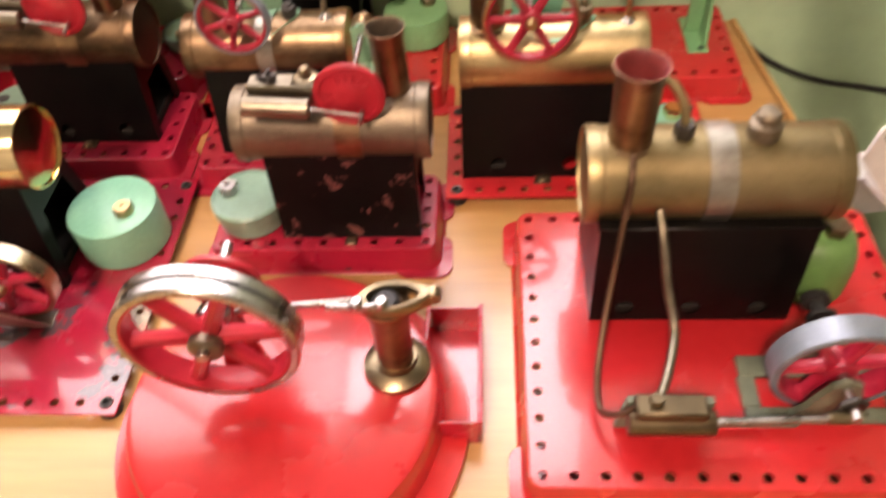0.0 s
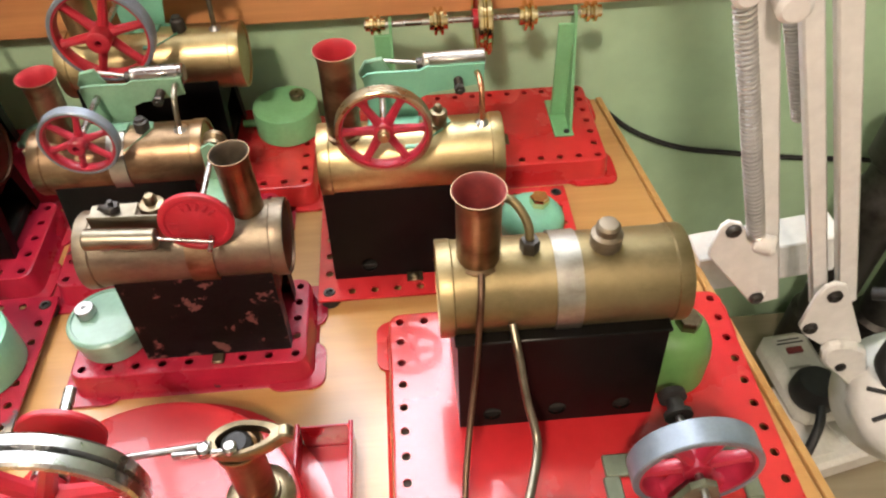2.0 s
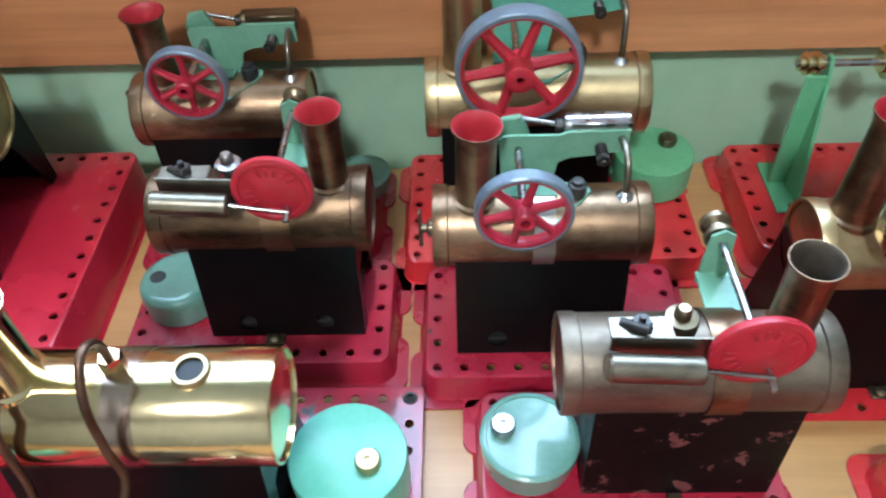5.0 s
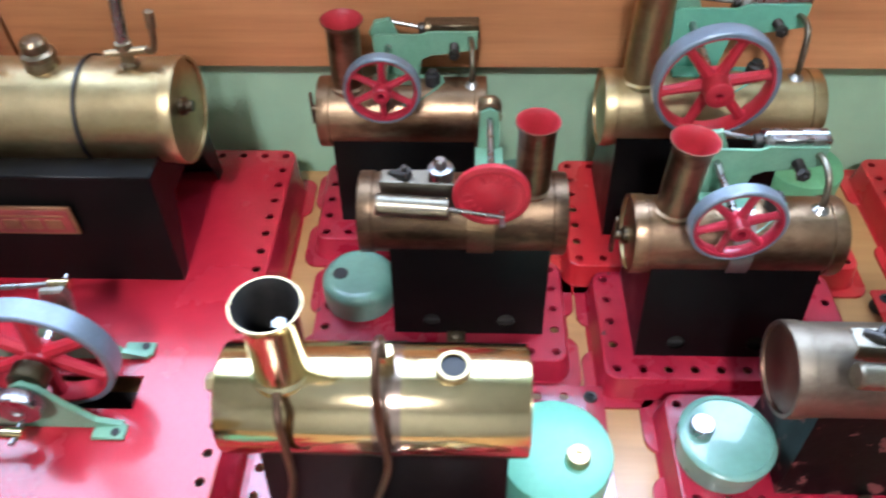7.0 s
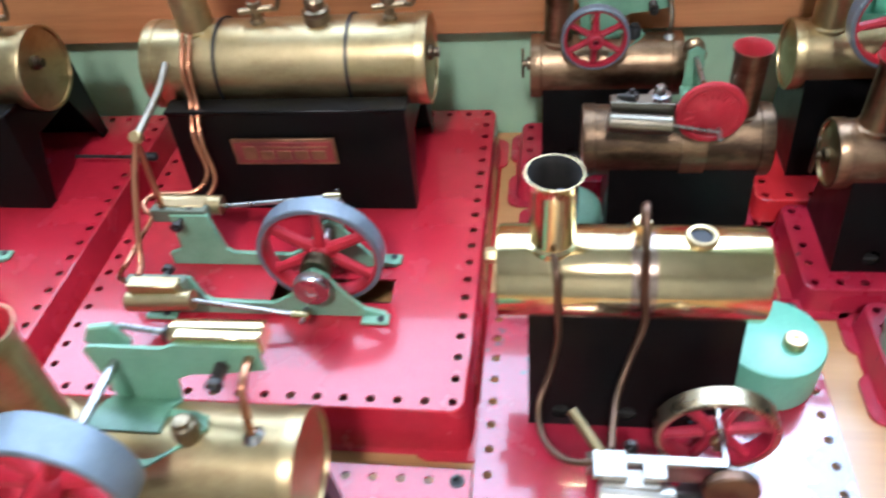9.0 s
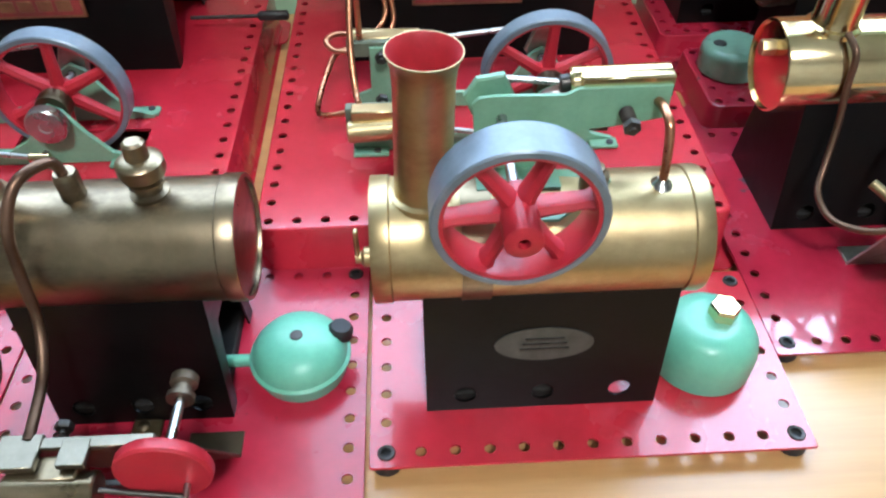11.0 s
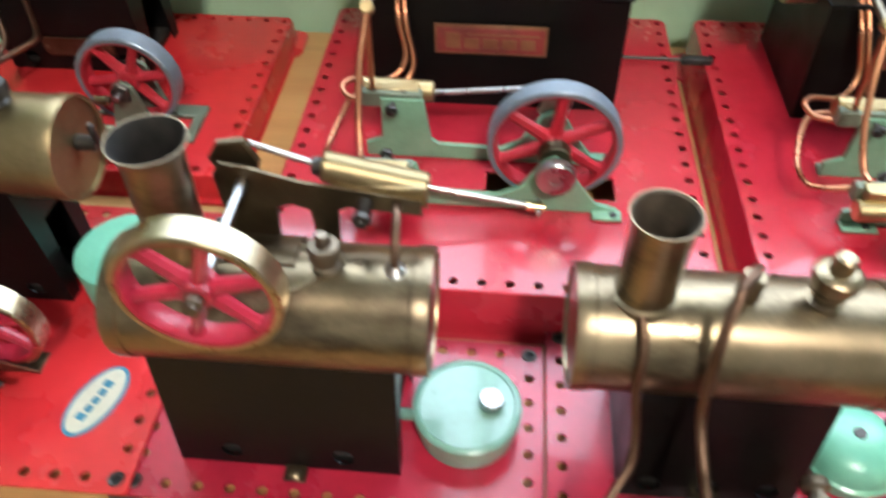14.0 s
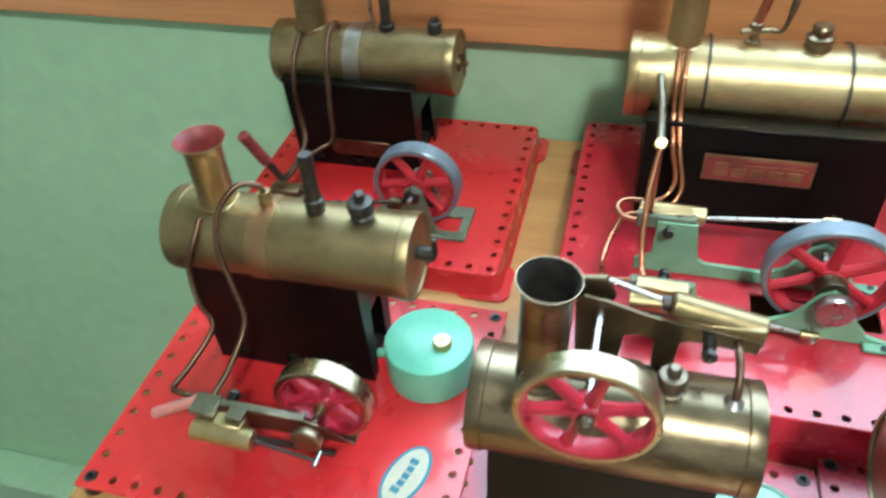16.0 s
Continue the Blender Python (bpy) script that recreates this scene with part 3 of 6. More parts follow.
def flywheel(th, at, R, width, rim_mat, spoke_mat, spokes=6, rim_t=0.0022, hub_r=0.0048, grooved=False, turn=0.2, name="flywheel", nut=BRASS, boss=0.0):
    """A wheel on an axle along y: red spider with tapering spokes, bare turned rim."""
    x, y, z = at
    hw = width / 2
    bm = B()
    lathe(bm, (x, y - hw * 0.95 - boss, z), (0, 1, 0), [(0.0016, 0.002), (0.0018, 0), (hub_r * 0.85, 0), (hub_r, 0.0006), (hub_r, width * 0.9 + boss), (0.0015, width * 0.95 + boss)], 20)
    ri = R - rim_t
    lathe(bm, (x, y - hw, z), (0, 1, 0), [(ri, 0.0004), (ri - 0.0012, 0.0006), (ri - 0.0019, hw * 0.7), (ri - 0.0019, hw * 1.3), (ri - 0.0012, width - 0.0006), (ri, width - 0.0004)], 48)
    w = part(name, bm, spoke_mat, th)
    for k in range(spokes):
        t = turn + k * math.tau / spokes
        d = Vector((math.cos(t), 0, math.sin(t)))
        n = Vector((-math.sin(t), 0, math.cos(t)))
        c = Vector(at)
        w0, w1, th0, th1 = 0.0048 * (R / 0.025), 0.0037 * (R / 0.025), width * 0.34, width * 0.26
        rings = []
        bm = B()
        for rr, ww, tt in ((hub_r * 0.8, w0, th0), (hub_r + 0.002, w0 * 0.85, th0 * 0.9), (ri - 0.004, w1 * 0.9, th1), (ri - 0.001, w1 * 1.4, th1 * 1.25)):
            rings.append([bm.verts.new(c + d * rr + n * (ww * math.cos(q)) * 0.62 + Vector((0, 1, 0)) * (tt * math.sin(q))) for q in [j * math.tau / 8 for j in range(8)]])
        for p, q in zip(rings, rings[1:]):
            for j in range(8):
                bm.faces.new((p[j], p[(j + 1) % 8], q[(j + 1) % 8], q[j]))
        part("spoke", bm, spoke_mat, w)
    prof = [(ri, 0), (R - 0.0006, 0), (R, 0.0006), (R, width - 0.0006), (R - 0.0006, width), (ri, width), (ri - 0.0001, width * 0.5)]
    if grooved:
        prof = [(ri, 0), (R - 0.001, 0), (R, 0.0012), (R, hw - 0.0012), (R - 0.0028, hw - 0.0003), (R - 0.0028, hw + 0.0003), (R, hw + 0.0012), (R, width - 0.0012), (R - 0.001, width), (ri, width), (ri - 0.0001, hw)]
    part("rim", lathe(B(), (x, y - hw, z), (0, 1, 0), prof, 56, close=True), rim_mat, w, "bare metal rim of the wheel")
    if nut is not None:
        bm = B()
        lathe(bm, (x, y - hw * 0.95, z), (0, -1, 0), [(0.0030, -0.001), (0.0030, 0.0025), (0.0022, 0.0030), (0.0022, 0.0045), (0, 0.0048)], 14)
        part("hub_collar", bm, nut, w)
    return w


def pipe(th, pts, r, mat, name="steam_pipe", label=""):
    return part(name, tube(B(), pts, r), mat, th, label)


def burner(at, R, H, mat, kind="drum", plug=None, plug_mat=BRASS, label="", feed=None, lift=0.0):
    """A spirit burner's tank with its filler plug and the feed to the wick."""
    x, y, z = at
    th = thing("spirit_burner", (x, y, z), label, "burner", "spirit burners")
    if kind == "drum":
        prof = [(0, 0), (R - 0.001, 0), (R, 0.001), (R, H - 0.0012), (R - 0.0004, H - 0.0003), (R - 0.0014, H), (0, H)]
    elif kind == "lidded":
        prof = [(0, 0), (R - 0.002, 0), (R - 0.0012, 0.001), (R - 0.0012, H - 0.007), (R + 0.0002, H - 0.0066), (R + 0.0004, H - 0.0012), (R - 0.0006, H - 0.0002), (R - 0.002, H), (R * 0.88, H - 0.0007), (0, H - 0.0006)]
    elif kind == "cushion":
        prof = [(0, 0), (R - 0.001, 0), (R, 0.001), (R, H * 0.66), (R * 0.985, H * 0.80), (R * 0.92, H * 0.93), (R * 0.80, H * 0.99), (R * 0.68, H), (0, H)]
    elif kind == "dome":
        prof = [(0, 0), (R - 0.0022, 0), (R - 0.0016, 0.001), (R - 0.0016, H * 0.40), (R + 0.0007, H * 0.41), (R + 0.0007, H * 0.46), (R - 0.0006, H * 0.50), (R * 0.93, H * 0.66), (R * 0.78, H * 0.84), (R * 0.5, H * 0.96), (R * 0.25, H), (0, H)]
    else:
        prof = [(0, 0), (R - 0.001, 0), (R, 0.001), (R, H * 0.48), (R * 0.95, H * 0.66), (R * 0.80, H * 0.88), (R * 0.6, H * 0.98), (R * 0.45, H), (0, H)]
    body = part("tank", lathe(B(), at, (0, 0, 1), prof, 44), mat, th)
    if kind == "dome":
        part("top_rivet", lathe(B(), (x, y, z + H - 0.0004), (0, 0, 1), [(0.0026, 0), (0.0024, 0.0008), (0, 0.0011)], 16), STEEL_DARK, body)
    if plug:
        px, py, kindp = plug
        pz = z + H - 0.0006
        if kind in ("dome",):
            d = math.hypot(px, py) / R
            pz = z + H * (1 - 0.42 * d * d) - 0.001
        if kindp == "hole":
            part("filler_hole", lathe(B(), (x + px, y + py, pz), (0, 0, 1), [(0, 0.0009), (0.0036, 0.0009), (0.0040, 0.0004), (0.0040, 0)], 20), INK, body, "open dark filler hole")
        elif kindp == "cork":
            part("filler_plug", lathe(B(), (x + px, y + py, pz - 0.001), (px * 12, py * 12, 1), [(0, 0), (0.0042, 0), (0.0052, 0.002), (0.0050, 0.005), (0.0040, 0.0066), (0, 0.0066)], 9), RUBBER, body, "black filler cap")
        elif kindp == "hex":
            part("filler_plug", hexnut(B(), (x + px, y + py, pz), (0, 0, 1), 0.0058, 0.0062), plug_mat, body)
        else:
            part("filler_plug", lathe(B(), (x + px, y + py, pz), (0, 0, 1), [(0, 0), (0.0048, 0), (0.0050, 0.0006), (0.0050, 0.0040), (0.0044, 0.0048), (0.0012, 0.0048), (0.0010, 0.0040), (0, 0.0040)], 22), plug_mat, body)
    if feed:
        part("feed_pipe", rod(B(), (x, y, z + H * 0.3), (x + feed, y, z + H * 0.3), 0.0026), mat, th)
    return th


def oscillator(th, hub, y, s, frame_mat, wheel, boil, cyl_mat=STEEL, pipe_mat=COPPER, disc_mat=GREEN_FRAME, low=False):
    """An engine standing on the boiler: a sheet frame behind, an oscillating cylinder on its far side, crankshaft and flywheel."""
    hx, hy, hz = hub
    bx0, bx1, bz, br = boil
    yp = y + 0.016
    top = bz + math.sqrt(max(br * br - 0.016**2, 1e-6))
    bm = B()
    o = [(-0.0095, 0.0055), (-0.0075, 0.0078), (-0.002, 0.0082), (0.020, 0.0076), (0.024, 0.0100), (0.054, 0.0102), (0.054, -0.0018), (0.048, -0.0028), (0.036, -0.0048), (0.026, -0.0056), (0.020, -0.0084), (0.017, -0.012), (-0.0075, -0.012)]
    if low:
        # a plate that falls away from the crank, on two legs with an arch between them
        o = [(-0.0095, 0.003), (-0.0065, 0.0075), (0.002, 0.0060), (0.018, 0.0012), (0.058, -0.0042), (0.058, -0.0108), (0.034, -0.0085), (0.030, -0.0105), (0.0295, -0.02), (0.0215, -0.02), (0.0210, -0.0106), (0.0150, -0.0085), (0.0095, -0.0106), (0.0085, -0.02), (-0.0080, -0.02)]
    prism(bm, [(hx + a * s, hz + b * s if b > -0.011 else top - 0.001) for a, b in o], yp - 0.0007, yp + 0.0007, "xz", 0.0002)
    fr = part("frame", bm, frame_mat, th, "")
    # saddle over the boiler, with a rounded lug round the safety valve
    bm = B()
    a0, a1 = hx - 0.009 * s, hx + 0.018 * s
    rr = br + 0.0012
    n = 14
    rings = []
    for k in range(n + 1):
        t = radians(-6 + 51 * k / n)
        rings.append([bm.verts.new((a, y + q * math.sin(t), bz + q * math.cos(t))) for a, q in ((a0, rr), (a1, rr), (a1, br - 0.0002), (a0, br - 0.0002))])
    for p, q in zip(rings, rings[1:]):
        for j in range(4):
            bm.faces.new((p[j], p[(j + 1) % 4], q[(j + 1) % 4], q[j]))
    bm.faces.new(rings[0])
    bm.faces.new(rings[-1][::-1])
    part("saddle", bm, frame_mat, fr)
    bm = B()
    lug = [(0.010, -0.013), (0.016, -0.013), (0.030, -0.005), (0.0345, 0.0), (0.033, 0.005), (0.028, 0.007), (0.010, 0.009)]
    vs = []
    for zoff in (0.0014, 0.0002):
        vs.append([bm.verts.new((hx + a * s, y + b, bz + math.sqrt(br * br - b * b) + zoff)) for a, b in lug])
    bm.faces.new(vs[0])
    bm.faces.new(vs[1][::-1])
    for k in range(len(lug)):
        j = (k + 1) % len(lug)
        bm.faces.new((vs[0][k], vs[1][k], vs[1][j], vs[0][j]))
    part("valve_lug", bm, frame_mat, fr)
    part("crankshaft", rod(B(), (hx, hy - 0.002, hz), (hx, yp + 0.006, hz), 0.0017), STEEL, th)
    bm = B()
    prism(bm, [(hx - 0.009 * s, hz - 0.002), (hx - 0.012 * s, hz + 0.005), (hx - 0.008 * s, hz + 0.0115), (hx + 0.001, hz + 0.013), (hx + 0.005, hz + 0.004), (hx + 0.002, hz - 0.004), (hx - 0.004, hz - 0.005)], yp + 0.004, yp + 0.007, "xz", 0.0006)
    part("crank_web", bm, disc_mat, th)
    cx0, cx1 = hx + 0.022 * s, hx + 0.055 * s
    za, zb = hz + 0.0080 * s, hz + 0.0085 * s
    yc = yp + 0.0062
    if low:
        cx0, cx1, za, zb = hx + 0.025, hx + 0.0595, hz + 0.0028, hz - 0.0046
    bm = B()
    rod(bm, (cx0, yc, za), (cx1, yc, zb), 0.0052)
    c = part("cylinder", bm, cyl_mat, th, "")
    part("port_face", box(B(), cx0 + 0.003, cx1, yp + 0.0006, yc, zb - 0.004, zb + 0.0044, 0.0006), cyl_mat, c)
    part("piston_rod", rod(B(), (cx0, yc, za), (hx + 0.0015, yc + 0.0016, hz + 0.0095), 0.0011), STEEL, th)
    part("gland", rod(B(), (cx0 - 0.003, yc, za - 0.0003), (cx0 + 0.0005, yc, za), 0.0031), STEEL_DARK, c)
    bm = B()
    pz = hz - 0.0050 if low else hz + 0.0015 * s
    rod(bm, (hx + 0.040 * s, yp + 0.001, pz), (hx + 0.040 * s, yp - 0.0125, pz), 0.0011)
    for k in range(5):
        lathe(bm, (hx + 0.040 * s, yp - 0.0015 - k * 0.0014, pz), (0, -1, 0), [(0.0017, 0), (0.0025, 0.0004), (0.0017, 0.0009)], 12)
    hexnut(bm, (hx + 0.040 * s, yp - 0.0086, pz), (0, -1, 0), 0.0030, 0.0026)
    part("pivot_spring", bm, STEEL_DARK, fr, "coil spring and nut on the cylinder pivot")
    px = hx + 0.051 * s
    tz = bz + br
    dz = 0.0135 if low else 0.0025
    pipe(th, [(px, y - 0.001, tz - 0.001), (px, y - 0.001, tz + 0.006), (px, y + 0.003, hz + 0.005 - dz), (px - 0.0005, y + 0.010, hz + 0.0078 - dz), (px - 0.001, yp, hz + 0.007 - dz)], 0.0015, pipe_mat)
    part("solder_joint", lathe(B(), (px, y - 0.001, tz - 0.001), (0, 0, 1), [(0, 0), (0.0042, 0.0004), (0.0030, 0.0016), (0.0016, 0.003), (0, 0.003)], 14), STEEL, th, "blob of grey solder round the pipe")
    flywheel(th, hub, *wheel)


def disc_engine(th, disc, y, boil, worn):
    """A small engine with a red crank disc in front, a bright half-round cylinder and a shaft to a pulley behind."""
    dx, dy, dz = disc
    bx0, bx1, bz, br = boil
    top = bz + br
    R = 0.0160
    bm = B()
    lathe(bm, (dx, dy, dz), (0, -1, 0), [(0, -0.002), (R - 0.0006, -0.002), (R, -0.0012), (R, 0.0008), (R - 0.0008, 0.0014), (R * 0.84, 0.0014), (R * 0.80, 0.0009), (R * 0.42, 0.0009), (R * 0.36, 0.0016), (0, 0.0016)], 48)
    d = part("crank_disc", bm, RED_HOT, th, "red-painted crank disc with raised lettering")
    # raised lettering that cannot be told apart, as bars in two arcs
    for a0, cnt in ((35, 5), (175, 4)):
        for k in range(cnt):
            t = radians(a0 + k * 20)
            bm = box(B(), -0.0006, 0.0006, -0.0007, 0.0, -0.0019, 0.0019, 0.0002)
            bmesh.ops.rotate(bm, verts=bm.verts, cent=(0, 0, 0), matrix=Matrix.Rotation(-(t - math.pi / 2), 3, "Y"))
            bmesh.ops.translate(bm, verts=bm.verts, vec=(dx + math.cos(t) * R * 0.61, dy - 0.0008, dz + math.sin(t) * R * 0.61))
            part("raised_mark", bm, RED_HOT, d)
    pin = Vector((dx + 0.0045, dy - 0.0045, dz - 0.0085))
    part("crank_pin", rod(B(), (pin.x, dy, pin.z), (pin.x, dy - 0.0085, pin.z - 0.001), 0.0011), STEEL, d)
    c0, c1 = Vector((dx - 0.0475, dy - 0.0040, dz - 0.0018)), Vector((dx - 0.0175, dy - 0.0040, dz - 0.0042))
    cyl = part("cylinder", rod(B(), c0, c1, 0.0047, 20), NICKEL_OLD, th, "bright oscillating cylinder")
    part("piston_rod", rod(B(), c1, pin + Vector((0.001, 0.0005, 0)), 0.0009), STEEL, th)
    # sheet frame lying along the boiler top and folded down behind the cylinder
    bm = B()
    prism(bm, [(dx - 0.046, dz + 0.0048), (dx - 0.012, dz + 0.0028), (dx + 0.006, dz + 0.004), (dx + 0.007, top - 0.004), (dx - 0.012, top - 0.003), (dx - 0.034, dz - 0.006), (dx - 0.046, dz - 0.002)], dy + 0.0026, dy + 0.0036, "xz", 0.0002)
    fr = part("frame", bm, NICKEL_OLD, th, "bare sheet metal engine frame")
    part("frame_flange", box(B(), dx - 0.046, dx - 0.026, dy + 0.003, dy + 0.012, dz + 0.0022, dz + 0.0032, 0.0003), NICKEL_OLD, fr)
    part("boiler_strap", lathe(B(), (dx - 0.010, y, bz), (1, 0, 0), [(br + 0.0002, 0), (br + 0.001, 0), (br + 0.001, 0.012), (br + 0.0002, 0.012)], 40), BRASS_BROWN, fr)
    bm = B()
    rod(bm, (dx - 0.036, dy + 0.008, dz + 0.001), (dx - 0.036, dy + 0.008, dz + 0.0085), 0.0012)
    hexnut(bm, (dx - 0.036, dy + 0.008, dz + 0.0032), (0, 0, 1), 0.0034, 0.0028)
    rod(bm, (dx - 0.042, dy + 0.010, dz + 0.003), (dx - 0.034, dy + 0.004, dz + 0.0062), 0.0016)
    part("steam_cock", bm, STEEL_DARK, fr)
    safety_valve(th, dx - 0.0215, y - 0.002, top - 0.001, BRASS_DULL if worn else STEEL, 1.15)
    yb = y + 0.032
    part("crankshaft", rod(B(), (dx, dy, dz), (dx, yb + 0.008, dz - 0.001), 0.0014), STEEL, th)
    bm = B()
    prism(bm, [(dx - 0.0055, top - 0.012), (dx + 0.0055, top - 0.012), (dx + 0.0040, dz + 0.003), (dx, dz + 0.0055), (dx - 0.0045, dz + 0.003)], yb - 0.0008, yb + 0.0004, "xz", 0.0002)
    part("rear_bracket", bm, GREEN_FRAME, th, "green sheet bearing bracket")
    part("bracket_foot", box(B(), dx - 0.0065, dx + 0.0065, y + 0.008, yb, top - 0.0075, top - 0.0062, 0.0003), GREEN_FRAME, th)
    part("pulley", lathe(B(), (dx, yb + 0.002, dz - 0.001), (0, 1, 0), [(0, 0), (0.0056, 0), (0.0056, 0.002), (0.0034, 0.0036), (0.0034, 0.0052), (0.0056, 0.0068), (0.0056, 0.009), (0, 0.009)], 22), BRASS_DULL, th)


def side_engine(th, x0, xc, yp, zc, zb, mat, cyl_mat, wheel=None, disc=(0.013, RED_HOT), spool=None, r=0.0052, length=0.030):
    """An engine on the base plate: upright sheet frame, oscillating cylinder in front, crank disc, shaft running back."""
    bm = B()
    prism(bm, [(x0 - 0.002, zb), (x0 + 0.016, zb), (x0 + 0.022, zc - 0.006), (xc - 0.004, zc - 0.010), (xc - 0.008, zb), (xc + 0.012, zb), (xc + 0.005, zc + 0.006), (xc - 0.002, zc + 0.0085), (x0 + 0.026, zc + 0.0065), (x0 - 0.002, zc + 0.0085)], yp - 0.0006, yp + 0.0006, "xz", 0.0002)
    lean = 0.62
    for v in bm.verts:
        v.co.y += max(0.0, zc - 0.004 - v.co.z) * lean
    yf = yp + (zc - 0.004 - zb) * lean
    fr = part("frame", bm, mat, th, "sheet metal engine frame")
    part("frame_foot", box(B(), x0 - 0.002, x0 + 0.016, yf, yf + 0.010, zb, zb + 0.0012, 0.0003), mat, fr)
    part("frame_foot", box(B(), xc - 0.008, xc + 0.012, yf, yf + 0.010, zb, zb + 0.0012, 0.0003), mat, fr)
    # steam block along the frame's top edge: a long flat strip with two ears and a notch between them
    bm = B()
    box(bm, x0 + 0.0005, xc - 0.002, yp - 0.0006, yp + 0.0032, zc + 0.0068, zc + 0.0088, 0.0003)
    box(bm, x0 - 0.002, x0 + 0.0105, yp - 0.0072, yp + 0.0042, zc + 0.0066, zc + 0.0094, 0.0003)
    box(bm, x0 + 0.0165, x0 + 0.0250, yp - 0.0068, yp + 0.0022, zc + 0.0066, zc + 0.0091, 0.0003)
    part("port_block", bm, NICKEL_OLD if mat is BRASS_AGED else mat, fr)
    cyl = part("cylinder", rod(B(), (x0, yp - 0.0095, zc), (x0 + length, yp - 0.0095, zc - 0.0012), r, 22, 0.1), cyl_mat, th, "")
    part("port_face", box(B(), x0 + 0.001, x0 + length * 0.82, yp - 0.0095, yp - 0.0012, zc - 0.002, zc + 0.0058, 0.0006), cyl_mat, cyl)
    part("crankshaft", rod(B(), (xc, yp - 0.004, zc), (xc, (spool or (wheel[0][1] if wheel else yp + 0.02)) + 0.006, zc), 0.0017), STEEL, th)
    R, dm = disc
    d = part("crank_disc", lathe(B(), (xc, yp - 0.002, zc), (0, -1, 0), [(0, 0), (R - 0.0004, 0), (R, 0.0006), (R, 0.0036), (R - 0.0008, 0.0044), (0, 0.0044)], 40), dm, th)
    part("crank_pin", rod(B(), (xc + 0.006, yp - 0.005, zc - 0.0062), (xc + 0.006, yp - 0.0135, zc - 0.0064), 0.0011), STEEL, d)
    part("piston_rod", rod(B(), (x0 + length, yp - 0.0095, zc - 0.0012), (xc + 0.006, yp - 0.0105, zc - 0.0062), 0.0010), STEEL_DARK, th)
    bm = B()
    rod(bm, (x0 + 0.013, yp, zc + 0.004), (x0 + 0.013, yp + 0.012, zc + 0.004), 0.001)
    for k in range(4):
        lathe(bm, (x0 + 0.013, yp + 0.0015 + k * 0.0015, zc + 0.004), (0, 1, 0), [(0.0016, 0), (0.0025, 0.0004), (0.0016, 0.001)], 12)
    hexnut(bm, (x0 + 0.013, yp + 0.0085, zc + 0.004), (0, 1, 0), 0.003, 0.0025)
    part("pivot_spring", bm, STEEL_DARK, fr)
    # dark strip in place of the shadow line below cylinder and rod
    part("base_strip", box(B(), x0 + 0.012, xc + 0.010, yp - 0.0012, yp + 0.0012, zc - 0.0165, zc - 0.0140, 0.0004), STEEL_DARK, fr, "dark strip standing in for the shadow below the cylinder")
    if spool:
        bm = lathe(B(), (xc, spool - 0.004, zc), (0, 1, 0), [(0, 0), (0.0046, 0), (0.0046, 0.002), (0.0030, 0.003), (0.0030, 0.005), (0.0046, 0.006), (0.0046, 0.009), (0.0036, 0.010), (0, 0.010)], 20)
        part("pulley", bm, BRASS_GREY, th)
    if wheel:
        flywheel(th, *wheel)

# ---- room ----


def structure(name, bm, mat, label, category="", flat=False):
    return tagged(finish(name, bm, mat, None, flat=flat), label, category or name.split("_")[0], kind="structure")


def wall_with_openings(x0, x1, z0, z1, y0, y1, opens):
    """Wall pieces butted round rectangular openings (sorted by x, not overlapping)."""
    bm = B()
    x = x0
    for a, b, c, d in opens:
        box(bm, x, a, y0, y1, z0, z1)
        box(bm, a, b, y0, y1, z0, c)
        box(bm, a, b, y0, y1, d, z1)
        x = b
    box(bm, x, x1, y0, y1, z0, z1)
    return bm


FLOOR_Z, CEIL_Z = -0.80, 1.78
structure("wall_north", wall_with_openings(-2.4, 2.0, FLOOR_Z, CEIL_Z, 0.50, 0.60, [(-0.97, 0.30, 0.245, 1.10)]), WALL, "pale green painted wall behind the table", "wall")
structure("wall_west", box(B(), -2.5, -2.4, -2.3, 0.6, FLOOR_Z, CEIL_Z), ROOM, "plain cream painted wall", "wall")
structure("wall_east", box(B(), 2.0, 2.1, -2.3, 0.6, FLOOR_Z, CEIL_Z), ROOM, "plain cream painted wall", "wall")
structure("wall_south", box(B(), -2.4, 2.0, -2.4, -2.3, FLOOR_Z, CEIL_Z), ROOM, "plain cream painted wall", "wall")
structure("floor", box(B(), -2.5, 2.1, -2.4, 0.6, FLOOR_Z - 0.05, FLOOR_Z), CARPET, "brown carpeted floor")
structure("ceiling", box(B(), -2.5, 2.1, -2.4, 0.6, CEIL_Z, CEIL_Z + 0.05), ROOM, "plain cream ceiling")

structure("baseboard", box(B(), -2.4, -0.95, 0.44, 0.4998, FLOOR_Z, -0.734, 0.003), SKIRTING, "pale green painted boxing along the wall's foot", "baseboard")

# the stained boards along the wall under the windows, butted end to end
bm = box(B(), -2.3, -0.3685, 0.488, 0.4995, 0.0780, 0.225, 0.0008)
structure("trim", bm, PANEL, "orange-brown stained wooden panel along the wall", "panel")
bm = box(B(), -0.3675, 0.378, 0.488, 0.4995, 0.0780, 0.225, 0.0008)
structure("trim", bm, PANEL, "orange-brown stained wooden panel along the wall", "panel")
structure("window_sill", box(B(), -2.3, 0.378, 0.470, 0.4995, 0.2255, 0.246, 0.003), PANEL, "stained wooden sill on top of the panel", "sill")


